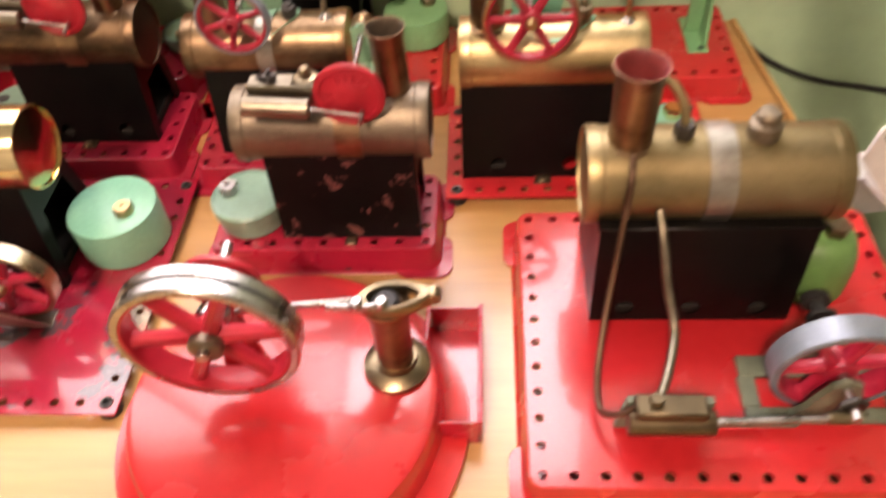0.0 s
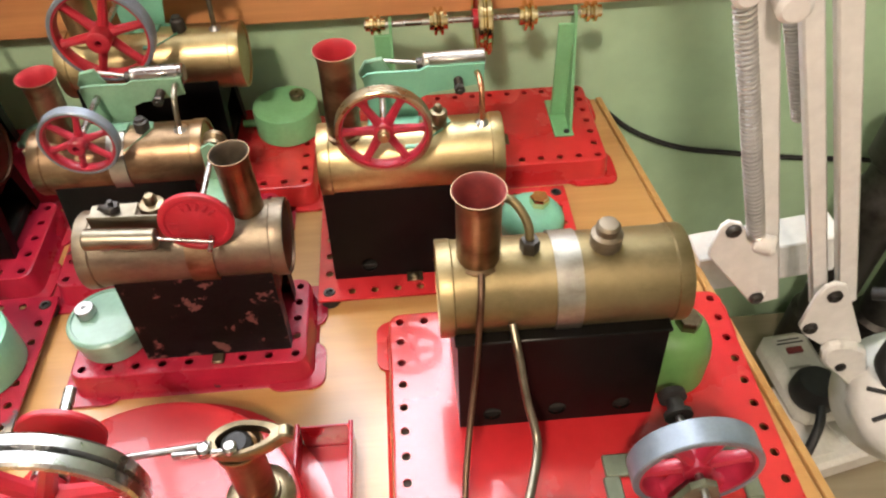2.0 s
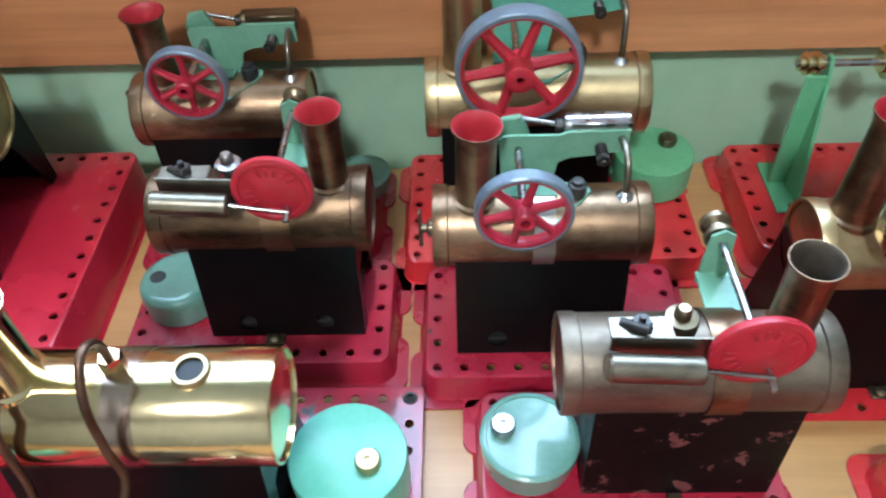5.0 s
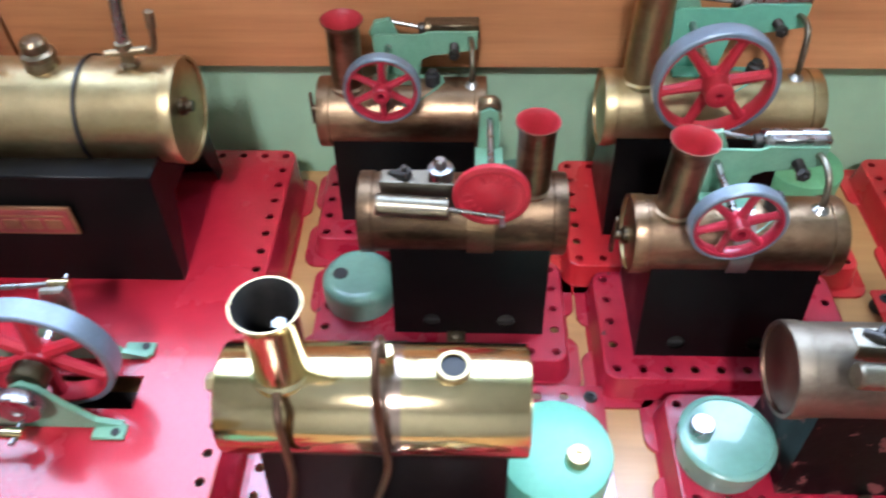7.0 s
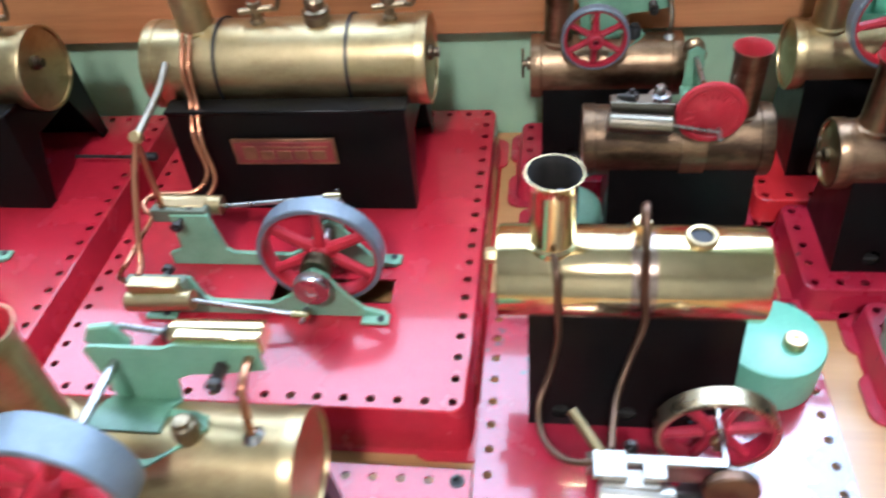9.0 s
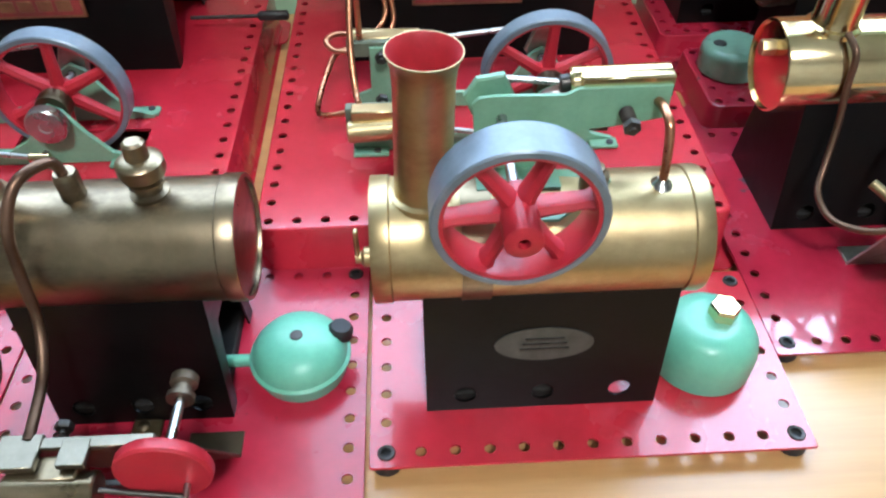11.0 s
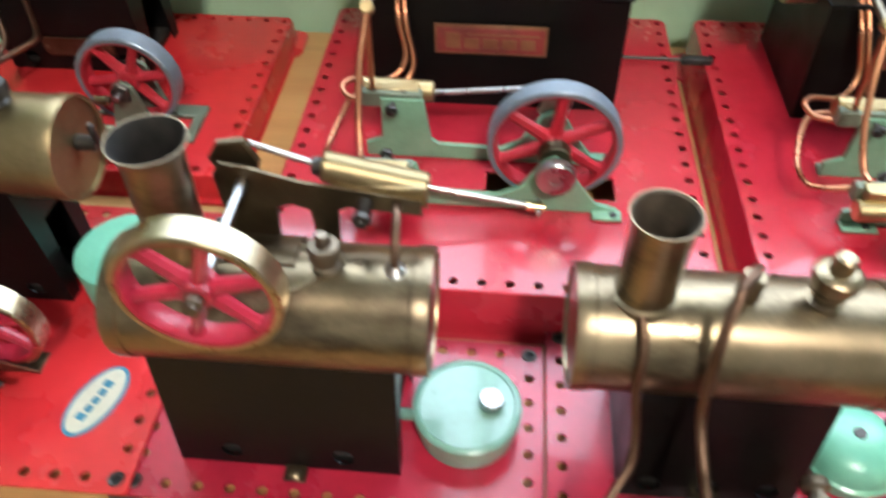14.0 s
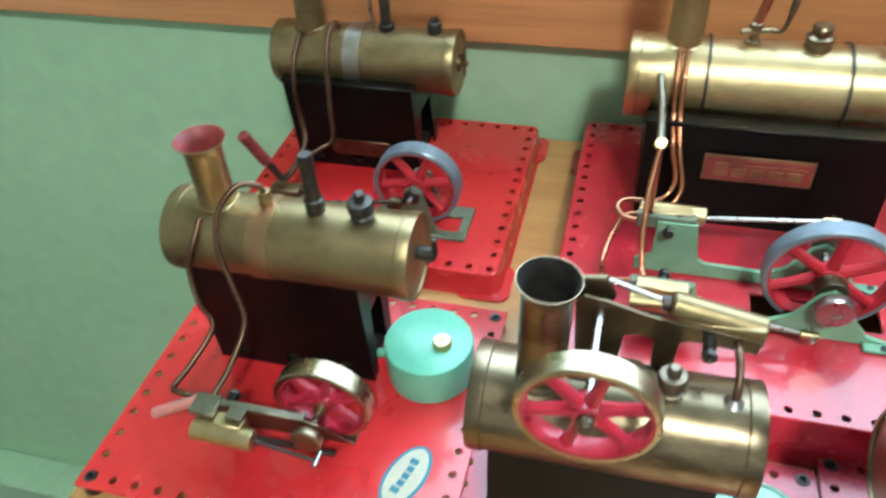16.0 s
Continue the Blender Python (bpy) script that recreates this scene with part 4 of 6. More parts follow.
def window(name, x0, x1, z0, z1, bars, label):
    w = structure(name, box(B(), x0, x1, 0.53, 0.57, z0, z0 + 0.03, 0.003), WHITE, label, "window")
    bm = box(B(), x0, x1, 0.53, 0.57, z1 - 0.03, z1, 0.003)
    finish("head", bm, WHITE, None).parent = w
    for k in range(bars + 1):
        a = x0 + (x1 - x0 - 0.03) * k / bars
        finish("stile", box(B(), a, a + 0.03, 0.531, 0.569, z0 + 0.03, z1 - 0.03, 0.003), WHITE, None).parent = w
    return w


window("window_1", -0.97, 0.30, 0.247, 1.10, 3, "white-framed window over the wooden panel")

m, nt, bs, co = shader("bright_overcast")
em = nt.nodes.new("ShaderNodeEmission")
em.inputs["Color"].default_value, em.inputs["Strength"].default_value = (0.84, 0.92, 1.0, 1), 5.0
nt.links.new(em.outputs["Emission"], nt.nodes["Material Output"].inputs["Surface"])
tagged(finish("backdrop", box(B(), -1.7, 0.65, 0.66, 0.67, 0.1, 1.3), m, None), "pale bright daylight outside the window", "sky", kind="structure")

# ---- the table board ----
bm = B()
prism(bm, [(-0.8755, 0.030), (0.343, 0.030), (0.290, 0.491), (-0.8755, 0.491)], -0.018, 0.0, "xy", 0.001)
th = thing("table", (-0.3, 0.25, FLOOR_Z), "pale varnished pine table board with square edges", "table")
part("tabletop", bm, BOARD, th)
bm = B()
prism(bm, [(0.3435, 0.030), (0.3475, 0.030), (0.2945, 0.491), (0.2905, 0.491)], -0.018, 0.0012, "xy", 0.0004)
part("edge_lipping", bm, BOARD, th, "solid wood edge strip")
for a in (-0.84, 0.22):
    for b in (0.07, 0.44):
        part("leg", box(B(), a, a + 0.045, b, b + 0.045, FLOOR_Z, -0.018, 0.003), BOARD, th)

# ---- the two large twin-cylinder engines ----


def twin_engine():
    th = thing("steam_engine", (-0.553, 0.352, 0.0), "large brass twin-cylinder steam engine on a red base", "toy engine", "toy steam engines")
    H = 0.031
    raised_base(th, -0.659, -0.447, 0.233, 0.472, H, RED, slot=(-0.5545, -0.4905, 0.2965, 0.3135))
    # black sheet added for the shade in the base's hollow; no such part
    part("wheel_well", box(B(), -0.562, -0.484, 0.288, 0.322, 0.0020, 0.0040, 0.0004), INK, th, "dark sheet added as the shade inside the wheel slot")
    firebox(th, -0.620, -0.487, 0.411, H, 0.0955, 0.041, 0.037, BLACK, holes=0, ledge=0.012)
    b = boiler(th, -0.634, -0.476, 0.411, 0.1045, 0.0242, BRASS)
    for x in (-0.591, -0.518):
        strap(th, x - 0.0008, x + 0.0008, 0.411, 0.1045, 0.0245, STEEL_DARK, b, "wire_band", "dark wire band round the boiler")
    stack(th, -0.605, 0.411, 0.126, 0.190, 0.0098, BRASS, SOOT)
    # name plate: red panel with a gold border and bars for the maker's name
    np_ = part("name_plate", box(B(), -0.586, -0.527, 0.3695, 0.3712, 0.0635, 0.0805, 0.0003), LABEL_GOLD, th, "red and gold maker's plate")
    part("plate_field", box(B(), -0.5845, -0.5285, 0.3690, 0.3700, 0.0650, 0.0790, 0.0002), LABEL_RED, np_)
    for k in range(5):
        x = -0.580 + k * 0.0098
        part("plate_mark", box(B(), x, x + 0.0078, 0.3686, 0.3693, 0.0675, 0.0765 if k == 0 else 0.0735, 0.0002), LABEL_GOLD, np_)
    part("plate_line", box(B(), -0.569, -0.531, 0.3686, 0.3693, 0.0752, 0.0762, 0.0001), LABEL_GOLD, np_)
    for x, tall in ((-0.569, 0.030), (-0.496, 0.034)):
        bm = B()
        lathe(bm, (x, 0.411, 0.127), (0, 0, 1), [(0.0042, 0), (0.0042, 0.003), (0.0028, 0.004), (0.0028, 0.009), (0.0036, 0.010), (0.0036, 0.013), (0.0022, 0.014), (0, 0.014)], 16)
        rod(bm, (x - 0.008, 0.408, 0.136), (x + 0.010, 0.412, 0.136), 0.0018)
        c = part("whistle_cock", bm, BRASS_DULL, th)
        part("whistle_tube", rod(B(), (x, 0.411, 0.139), (x + 0.004, 0.411, 0.129 + tall), 0.0026, 14), STEEL if x > -0.5 else COPPER, c)
        bm = tube(B(), [(x + 0.009, 0.411, 0.136), (x + 0.013, 0.409, 0.137), (x + 0.015, 0.409, 0.142), (x + 0.016, 0.409, 0.150)], 0.0013)
        part("lever", bm, BRASS_DULL, c)
        part("lever_knob", rod(B(), (x + 0.0158, 0.409, 0.148), (x + 0.0168, 0.409, 0.156), 0.0020), BRASS_DULL, c)
    safety_valve(th, -0.5355, 0.411, 0.1275, BRASS_DULL, 1.12, kind=3)
    part("sight_glass_boss", lathe(B(), (-0.476, 0.404, 0.112), (1, 0, 0), [(0, 0), (0.0042, 0), (0.0042, 0.002), (0.0026, 0.003), (0.0026, 0.0055), (0, 0.0055)], 14), BRASS_DULL, b)
    part("burner_handle", rod(B(), (-0.487, 0.411, 0.040), (-0.447, 0.409, 0.041), 0.0011), STEEL_DARK, th)
    part("burner_grip", box(B(), -0.447, -0.429, 0.4065, 0.4115, 0.0385, 0.0435, 0.0012), RUBBER, th)
    # frames, cylinders and shafts, one on each side of the wheel
    for yf, s, zc in ((0.3235, 1, 0.062), (0.2885, -1, 0.052)):
        bm = B()
        zt = 0.0665 if s > 0 else 0.0560
        o = [(-0.617, H), (-0.617, H + 0.008), (-0.608, H + 0.011), (-0.608, zt), (-0.587, zt), (-0.584, 0.0425), (-0.580, 0.0395), (-0.548, 0.0385), (-0.538, 0.044), (-0.529, 0.0600), (-0.523, 0.0635), (-0.517, 0.0600), (-0.510, 0.047), (-0.502, 0.036), (-0.491, 0.0335), (-0.491, H)]
        prism(bm, o, yf - 0.0013, yf + 0.0013, "xz", 0.0004)
        fr = part("frame", bm, GREEN_FRAME, th, "green painted cast frame")
        for a, b_ in ((-0.617, -0.600), (-0.503, -0.489)):
            part("frame_foot", box(B(), a, b_, min(yf, yf + s * 0.0072), max(yf, yf + s * 0.0072), H + 0.0001, H + 0.0022, 0.0006), GREEN_FRAME, fr)
            part("foot_screw", lathe(B(), ((a + b_) / 2 + 0.003, yf + s * 0.0044, H + 0.0022), (0, 0, 1), [(0.0018, 0), (0.0018, 0.0006), (0, 0.001)], 12), INK, fr)
        yo = yf + s * 0.0105
        pb = part("steam_block", box(B(), -0.619, -0.588, min(yf, yf + s * 0.006), max(yf, yf + s * 0.006), zt - 0.006, zt + 0.0022, 0.0006), GREEN_GREY, fr, "grey-green steam block")
        for x in (-0.612, -0.597):
            part("block_screw", lathe(B(), (x, yf + s * 0.003, zt + 0.0022), (0, 0, 1), [(0, 0.0004), (0.0016, 0.0004), (0.0018, 0), (0.0018, -0.001)], 12), STEEL_DARK, pb)
        cyl = part("cylinder", rod(B(), (-0.618, yo, zc + 0.003 * s), (-0.583, yo, zc + 0.001 * s + (0.001 if s > 0 else -0.0)), 0.0052, 20, 0.1), BRASS, th, "satin brass oscillating cylinder")
        part("port_face", box(B(), -0.616, -0.590, min(yo, yf + s * 0.003), max(yo, yf + s * 0.003), zc + 0.000, zc + 0.0075, 0.0006), BRASS, cyl)
        cp = (-0.520, yo, 0.070) if s > 0 else (-0.529, yo, 0.0415)
        part("piston_rod", rod(B(), (-0.585, yo, zc + 0.001 * s), cp, 0.0013), STEEL, th)
        bm = rod(B(), (cp[0] - 0.006, yo, cp[2] + (0.0004 if s < 0 else -0.0003)), (cp[0] + 0.003, yo, cp[2]), 0.0025)
        part("big_end", bm, BRASS_GOLD, th)
        part("crank_pin", rod(B(), (cp[0], yo - s * 0.005, cp[2]), (cp[0], yo + s * 0.005, cp[2] + 0.0), 0.0012), STEEL, th)
        bm = B()
        if s > 0:
            prism(bm, [(-0.531, 0.060), (-0.526, 0.0735), (-0.516, 0.0745), (-0.514, 0.070), (-0.517, 0.056), (-0.524, 0.053)], yf + 0.0022, yf + 0.0062, "xz", 0.001)
        else:
            lathe(bm, (-0.5225, yf - 0.0040, 0.0575), (0, -1, 0), [(0, 0), (0.0084, 0), (0.0090, 0.0008), (0.0090, 0.0052), (0.0083, 0.006), (0.0030, 0.006), (0.0026, 0.0052), (0, 0.0052)], 30)
        part("crank_disc", bm, STEEL if s < 0 else TIN, th, "bare steel crank disc" if s < 0 else "bare steel crank block")
        bm = rod(B(), (-0.602, yf - s * 0.001, zc + 0.002), (-0.602, yf - s * 0.010, zc + 0.002), 0.0012)
        hexnut(bm, (-0.602, yf - s * 0.0055, zc + 0.002), (0, -s, 0), 0.0032, 0.003)
        part("pivot_spring", bm, STEEL_DARK, fr)
    part("crankshaft", rod(B(), (-0.523, 0.283, 0.0585), (-0.523, 0.330, 0.0585), 0.0022), STEEL, th)
    flywheel(th, (-0.523, 0.305, 0.0590), 0.0315, 0.0105, GREYBLUE, RED_HOT, 6, 0.0026, 0.0056, False, 0.45, nut=None)
    part("bearing_bush", lathe(B(), (-0.523, 0.2905, 0.0585), (0, 1, 0), [(0, 0), (0.0074, 0), (0.0078, 0.0008), (0.0078, 0.007), (0, 0.007)], 20), BRASS_AGED, th)
    # copper pipes from the chimney foot down the boiler front to both cylinders
    pipe(th, [(-0.607, 0.398, 0.130), (-0.607, 0.385, 0.116), (-0.606, 0.380, 0.100), (-0.604, 0.3665, 0.085), (-0.600, 0.360, 0.066), (-0.608, 0.352, 0.058), (-0.625, 0.345, 0.062), (-0.630, 0.338, 0.062), (-0.626, 0.332, 0.060), (-0.616, 0.328, 0.061)], 0.0014, COPPER)
    pipe(th, [(-0.603, 0.398, 0.130), (-0.603, 0.384, 0.116), (-0.6025, 0.379, 0.100), (-0.600, 0.3655, 0.083), (-0.596, 0.358, 0.062), (-0.606, 0.348, 0.053), (-0.624, 0.340, 0.055), (-0.630, 0.330, 0.050), (-0.634, 0.312, 0.045), (-0.633, 0.298, 0.046), (-0.626, 0.292, 0.049), (-0.617, 0.290, 0.052)], 0.0014, COPPER)
    pipe(th, [(-0.6155, 0.385, 0.119), (-0.6135, 0.364, 0.114), (-0.6126, 0.332, 0.110)], 0.0020, NICKEL_OLD, label="dull grey exhaust pipe")
    part("pipe_joint", rod(B(), (-0.6127, 0.3325, 0.1085), (-0.6125, 0.3295, 0.1115), 0.0033), BRASS, th)
    pipe(th, [(-0.6126, 0.330, 0.108), (-0.6125, 0.3285, 0.092), (-0.6125, 0.3275, 0.076), (-0.6125, 0.3265, 0.068)], 0.0015, COPPER)
    pipe(th, [(-0.6126, 0.329, 0.108), (-0.6150, 0.318, 0.092), (-0.6155, 0.306, 0.074), (-0.6140, 0.294, 0.060), (-0.6125, 0.2865, 0.0585)], 0.0015, COPPER)
    return th


L = twin_engine()
K = copy_thing(L, Matrix.Translation(L.location + Vector((0.2295, 0.0015, 0.0))))
for c in list(K.children):
    # the second engine's burner is pushed right in
    if c.name.startswith(("burner_handle", "burner_grip")):
        bpy.data.objects.remove(c)
tagged(K, "large brass twin-cylinder steam engine with a worn plate")

# ---- engine with a lever valve, and its bed casting ----


def bed_engine(th, foot, wheel_at, R, rim, spoke, cyl, crank_x, zb, mat, spool=None):
    """A single engine on a flat cast bed with a wheel well."""
    x0, x1, y0, y1 = foot
    wx, wy, wz = wheel_at
    bm = B()
    for a, b, c, d in ((x0, x1, y0, wy - 0.0075), (max(x0, wx - 0.032), x1, wy + 0.0075, y1), (x0, min(x0 + 0.028, wx - 0.026), wy - 0.0075, wy + 0.0075), (wx + 0.026, x1, wy - 0.0075, wy + 0.0075)):
        if b - a > 0.0005:
            box(bm, a, b, c, d, zb, zb + 0.0028, 0.0006)
    fr = part("bed", bm, mat, th, "grey-green cast engine bed")
    for yy in (wy - 0.0105, wy + 0.0105):
        bm = prism(B(), [(wx - 0.017, zb + 0.002), (wx + 0.017, zb + 0.002), (wx + 0.011, zb + 0.008), (wx + 0.0055, wz + 0.002), (wx, wz + 0.0052), (wx - 0.0055, wz + 0.002), (wx - 0.011, zb + 0.009)], yy - 0.0015, yy + 0.0015, "xz", 0.0005)
        part("bearing_stand", bm, mat, fr)
    cx0, cx1, cy, cz = cyl
    bm = prism(B(), [(cx0 - 0.003, zb + 0.002), (cx1 + 0.004, zb + 0.002), (cx1, cz - 0.004), (cx1, cz + 0.006), (cx0, cz + 0.006)], cy + 0.005, cy + 0.0085, "xz", 0.0006)
    part("cylinder_stand", bm, mat, fr)
    part("guide_rail", box(B(), cx1, wx - 0.014, cy + 0.005, cy + 0.0075, zb + 0.0024, zb + 0.008, 0.0006), mat, fr)
    c = part("cylinder", rod(B(), (cx0, cy, cz), (cx1, cy, cz), 0.0054, 20, 0.1), BRASS_AGED, th)
    part("valve_chest", box(B(), cx0 + 0.002, cx1 - 0.004, cy - 0.003, cy + 0.007, cz + 0.0045, cz + 0.0105, 0.001), BRASS_AGED, c)
    part("chest_screw", hexnut(B(), (cx0 + 0.010, cy + 0.003, cz + 0.0105), (0, 0, 1), 0.0030, 0.0032), BRASS_DULL, c)
    part("piston_rod", rod(B(), (cx1, cy, cz), (crank_x, cy, wz - 0.003), 0.0014), STEEL, th)
    part("big_end", rod(B(), (crank_x - 0.004, cy, wz - 0.003), (crank_x + 0.004, cy, wz - 0.003), 0.0028), BRASS_DULL, th)
    part("crankshaft", rod(B(), (wx, cy - 0.003, wz), (wx, (spool or wy + 0.018), wz), 0.0018), STEEL, th)
    bm = prism(B(), [(wx - 0.006, wz - 0.006), (wx + 0.004, wz - 0.005), (wx + 0.005, wz + 0.003), (wx, wz + 0.006), (wx - 0.005, wz + 0.002)], cy + 0.002, cy + 0.005, "xz", 0.0007)
    part("crank_web", bm, STEEL_DARK, th)
    flywheel(th, wheel_at, R, 0.0115, rim, spoke, 6, 0.0028, 0.006, False, 0.15, nut=None)
    if spool:
        part("pulley", lathe(B(), (wx, spool - 0.012, wz), (0, 1, 0), [(0, 0), (0.0062, 0), (0.0062, 0.002), (0.0038, 0.003), (0.0038, 0.008), (0.0062, 0.009), (0.0062, 0.012), (0, 0.012)], 20), RUBBER, th)
    return fr


M = thing("steam_engine", (-0.789, 0.398, 0.0), "brass steam engine with silver band and red lever", "toy engine", "toy steam engines")
raised_base(M, -0.883, -0.6945, 0.315, 0.482, 0.016, RED_BRIGHT)
firebox(M, -0.858, -0.768, 0.432, 0.016, 0.0845, 0.024, 0.029, BLACK, holes=3, ledge=0.010)
b = boiler(M, -0.867, -0.742, 0.430, 0.0925, 0.0209, BRASS_MATT)
strap(M, -0.8155, -0.8045, 0.430, 0.0925, 0.0211, TIN, b, "band", "shiny silver sheet band round the boiler")
stack(M, -0.842, 0.430, 0.112, 0.1515, 0.0094, BRASS_MATT, RED_IN)
safety_valve(M, -0.757, 0.430, 0.1125, STEEL_DARK, 1.0, kind=1)
bm = lathe(B(), (-0.7895, 0.430, 0.112), (0, 0, 1), [(0.0052, 0), (0.0052, 0.004), (0.0036, 0.005), (0.0034, 0.028), (0.0024, 0.0285), (0, 0.0285)], 16)
lv = part("lever_safety_valve", bm, STEEL_DARK, M)
part("weighted_lever", box(B(), -0.803, -0.743, 0.4285, 0.4320, 0.1470, 0.1515, 0.0012), STEEL, lv, "bright steel lever bar")
lv.children[0].data.transform(Matrix.Translation((-0.789 - M.location.x, 0, 0.147)) @ Matrix.Rotation(radians(-8), 4, "Y") @ Matrix.Translation((0.789 + M.location.x, 0, -0.147)))
part("lever_link", rod(B(), (-0.7985, 0.430, 0.113), (-0.8005, 0.430, 0.147), 0.0012), STEEL, lv)
bm = lathe(B(), (-0.742, 0.430, 0.0925), (1, 0, 0), [(0, 0), (0.006, 0), (0.006, 0.002), (0.002, 0.003), (0.002, 0.006), (0, 0.006)], 16)
box(bm, -0.739, -0.7375, 0.4285, 0.4315, 0.083, 0.103, 0.0004)
part("sight_glass", bm, BRASS_DULL, b)
mp = part("maker_plate", prism(B(), [(-0.8310, 0.0310), (-0.8285, 0.0280), (-0.7885, 0.0280), (-0.7860, 0.0310), (-0.7860, 0.0375), (-0.7885, 0.0405), (-0.8285, 0.0405), (-0.8310, 0.0375)], 0.4048, 0.4062, "xz", 0.0003), COPPER_DARK, M, "dull copper plate with cut corners")
for x in (-0.8282, -0.7888):
    part("plate_rivet", lathe(B(), (x, 0.4049, 0.0342), (0, -1, 0), [(0.0014, 0), (0.0011, 0.0006), (0, 0.0008)], 10), BRASS_DULL, mp)
bed_engine(M, (-0.846, -0.7205, 0.341, 0.374), (-0.7525, 0.3555, 0.0485), 0.0275, GREYBLUE, RED_HOT, (-0.848, -0.822, 0.338, 0.036), -0.762, 0.016, GREEN_GREY)
pipe(M, [(-0.846, 0.418, 0.112), (-0.846, 0.402, 0.100), (-0.846, 0.396, 0.080), (-0.846, 0.397, 0.060), (-0.843, 0.390, 0.046), (-0.842, 0.365, 0.042), (-0.842, 0.346, 0.046)], 0.0017, COPPER_DARK)
pipe(M, [(-0.822, 0.428, 0.114), (-0.8225, 0.424, 0.118), (-0.8230, 0.412, 0.116), (-0.8230, 0.402, 0.098), (-0.8225, 0.395, 0.070), (-0.8225, 0.392, 0.050), (-0.830, 0.386, 0.045), (-0.838, 0.372, 0.044), (-0.838, 0.346, 0.047)], 0.0017, COPPER_DARK)
bm = rod(B(), (-0.838, 0.343, 0.048), (-0.846, 0.334, 0.076), 0.0022)
lever = part("regulator_lever", bm, STEEL_DARK, M)
part("lever_grip", rod(B(), (-0.8432, 0.337, 0.066), (-0.8500, 0.329, 0.0905), 0.0036, 12), RED_IN_OLD, lever, "dull red wooden lever grip")

# ---- flat-based engine with pipes and a maker's badge ----
N = thing("steam_engine", (-0.780, 0.220, 0.0), "old brass steam engine with copper pipes on flat plate", "toy engine", "toy steam engines")
base = flat_base(N, -0.870, -0.684, 0.139, 0.294, RED_BRIGHT, z=0.0095, lift=0.0)
firebox(N, -0.835, -0.744, 0.246, 0.0095, 0.0835, 0.016, 0.019, BLACK, holes=3)
b = boiler(N, -0.8425, -0.718, 0.246, 0.0905, 0.0211, BRASS_MATT)
strap(N, -0.7975, -0.7865, 0.246, 0.0905, 0.0207, COPPER_STAIN, b, "band", "reddish copper band round the boiler")
stack(N, -0.8175, 0.246, 0.110, 0.1460, 0.0088, BRASS, RED_IN_OLD, 1.38)
bm = rod(B(), (-0.718, 0.246, 0.0935), (-0.7095, 0.246, 0.0935), 0.0034)
box(bm, -0.711, -0.7085, 0.2445, 0.2475, 0.093, 0.103, 0.0006)
part("water_cock", bm, STEEL_DARK, b, "black water level cock on the end cap")
part("union_nut", hexnut(B(), (-0.7915, 0.246, 0.1105), (0, 0, 1), 0.0036, 0.009), BRASS, N)
part("whistle", lathe(B(), (-0.7665, 0.246, 0.1105), (0, 0, 1), [(0.0044, 0), (0.0048, 0.008), (0.0036, 0.009), (0.0034, 0.028), (0.0038, 0.030), (0.003, 0.033), (0, 0.033)], 18), STEEL_DARK, N, "dark steel whistle")
safety_valve(N, -0.7435, 0.246, 0.1105, STEEL_DARK, 1.0, kind=2)
side_engine(N, -0.808, -0.7535, 0.1735, 0.0405, 0.0095, BRASS_AGED, BRASS, wheel=((-0.7535, 0.1920, 0.0410), 0.0240, 0.0100, RIM_BRASS, RED_WHEEL, 6, 0.0024, 0.005, False, 0.3), disc=(0.0075, BRASS_DULL))
pipe(N, [(-0.822, 0.234, 0.108), (-0.8235, 0.2235, 0.098), (-0.828, 0.2215, 0.085), (-0.825, 0.216, 0.068), (-0.8185, 0.212, 0.056), (-0.826, 0.194, 0.044), (-0.828, 0.182, 0.043), (-0.820, 0.177, 0.047), (-0.808, 0.176, 0.047)], 0.0015, COPPER_DARK)
pipe(N, [(-0.7915, 0.246, 0.117), (-0.7925, 0.244, 0.124), (-0.800, 0.238, 0.127), (-0.8075, 0.229, 0.117), (-0.8085, 0.2225, 0.100), (-0.803, 0.217, 0.083), (-0.799, 0.212, 0.064), (-0.801, 0.195, 0.052), (-0.803, 0.178, 0.048)], 0.0015, COPPER_DARK)
part("drain_tube", rod(B(), (-0.808, 0.176, 0.0475), (-0.834, 0.170, 0.036), 0.0028), GLOW, N, "pink rubber tube on the exhaust")
BA = radians(72)


def on_badge(a, b):
    return (-0.7118 + a * math.cos(BA) - b * math.sin(BA), 0.1785 + a * math.sin(BA) + b * math.cos(BA))


ring = [k * math.tau / 32 for k in range(32)]
badge = part("badge", prism(B(), [on_badge(0.0182 * math.cos(q), 0.0098 * math.sin(q)) for q in ring], 0.0093, 0.0097, "xy"), LABEL_BLUE, base, "oval cream badge with a blue edge")
part("badge_field", prism(B(), [on_badge(0.0164 * math.cos(q), 0.0081 * math.sin(q)) for q in ring], 0.0096, 0.0100, "xy"), LABEL_CREAM, badge)
for k in range(5):
    a0 = -0.0105 + k * 0.0043
    hgt = 0.0026 if k in (0, 4) else 0.0016
    part("badge_mark", prism(B(), [on_badge(a0, -0.0018), on_badge(a0 + 0.0032, -0.0018), on_badge(a0 + 0.0032, hgt), on_badge(a0, hgt)], 0.0099, 0.0102, "xy"), LABEL_BLUE, badge)

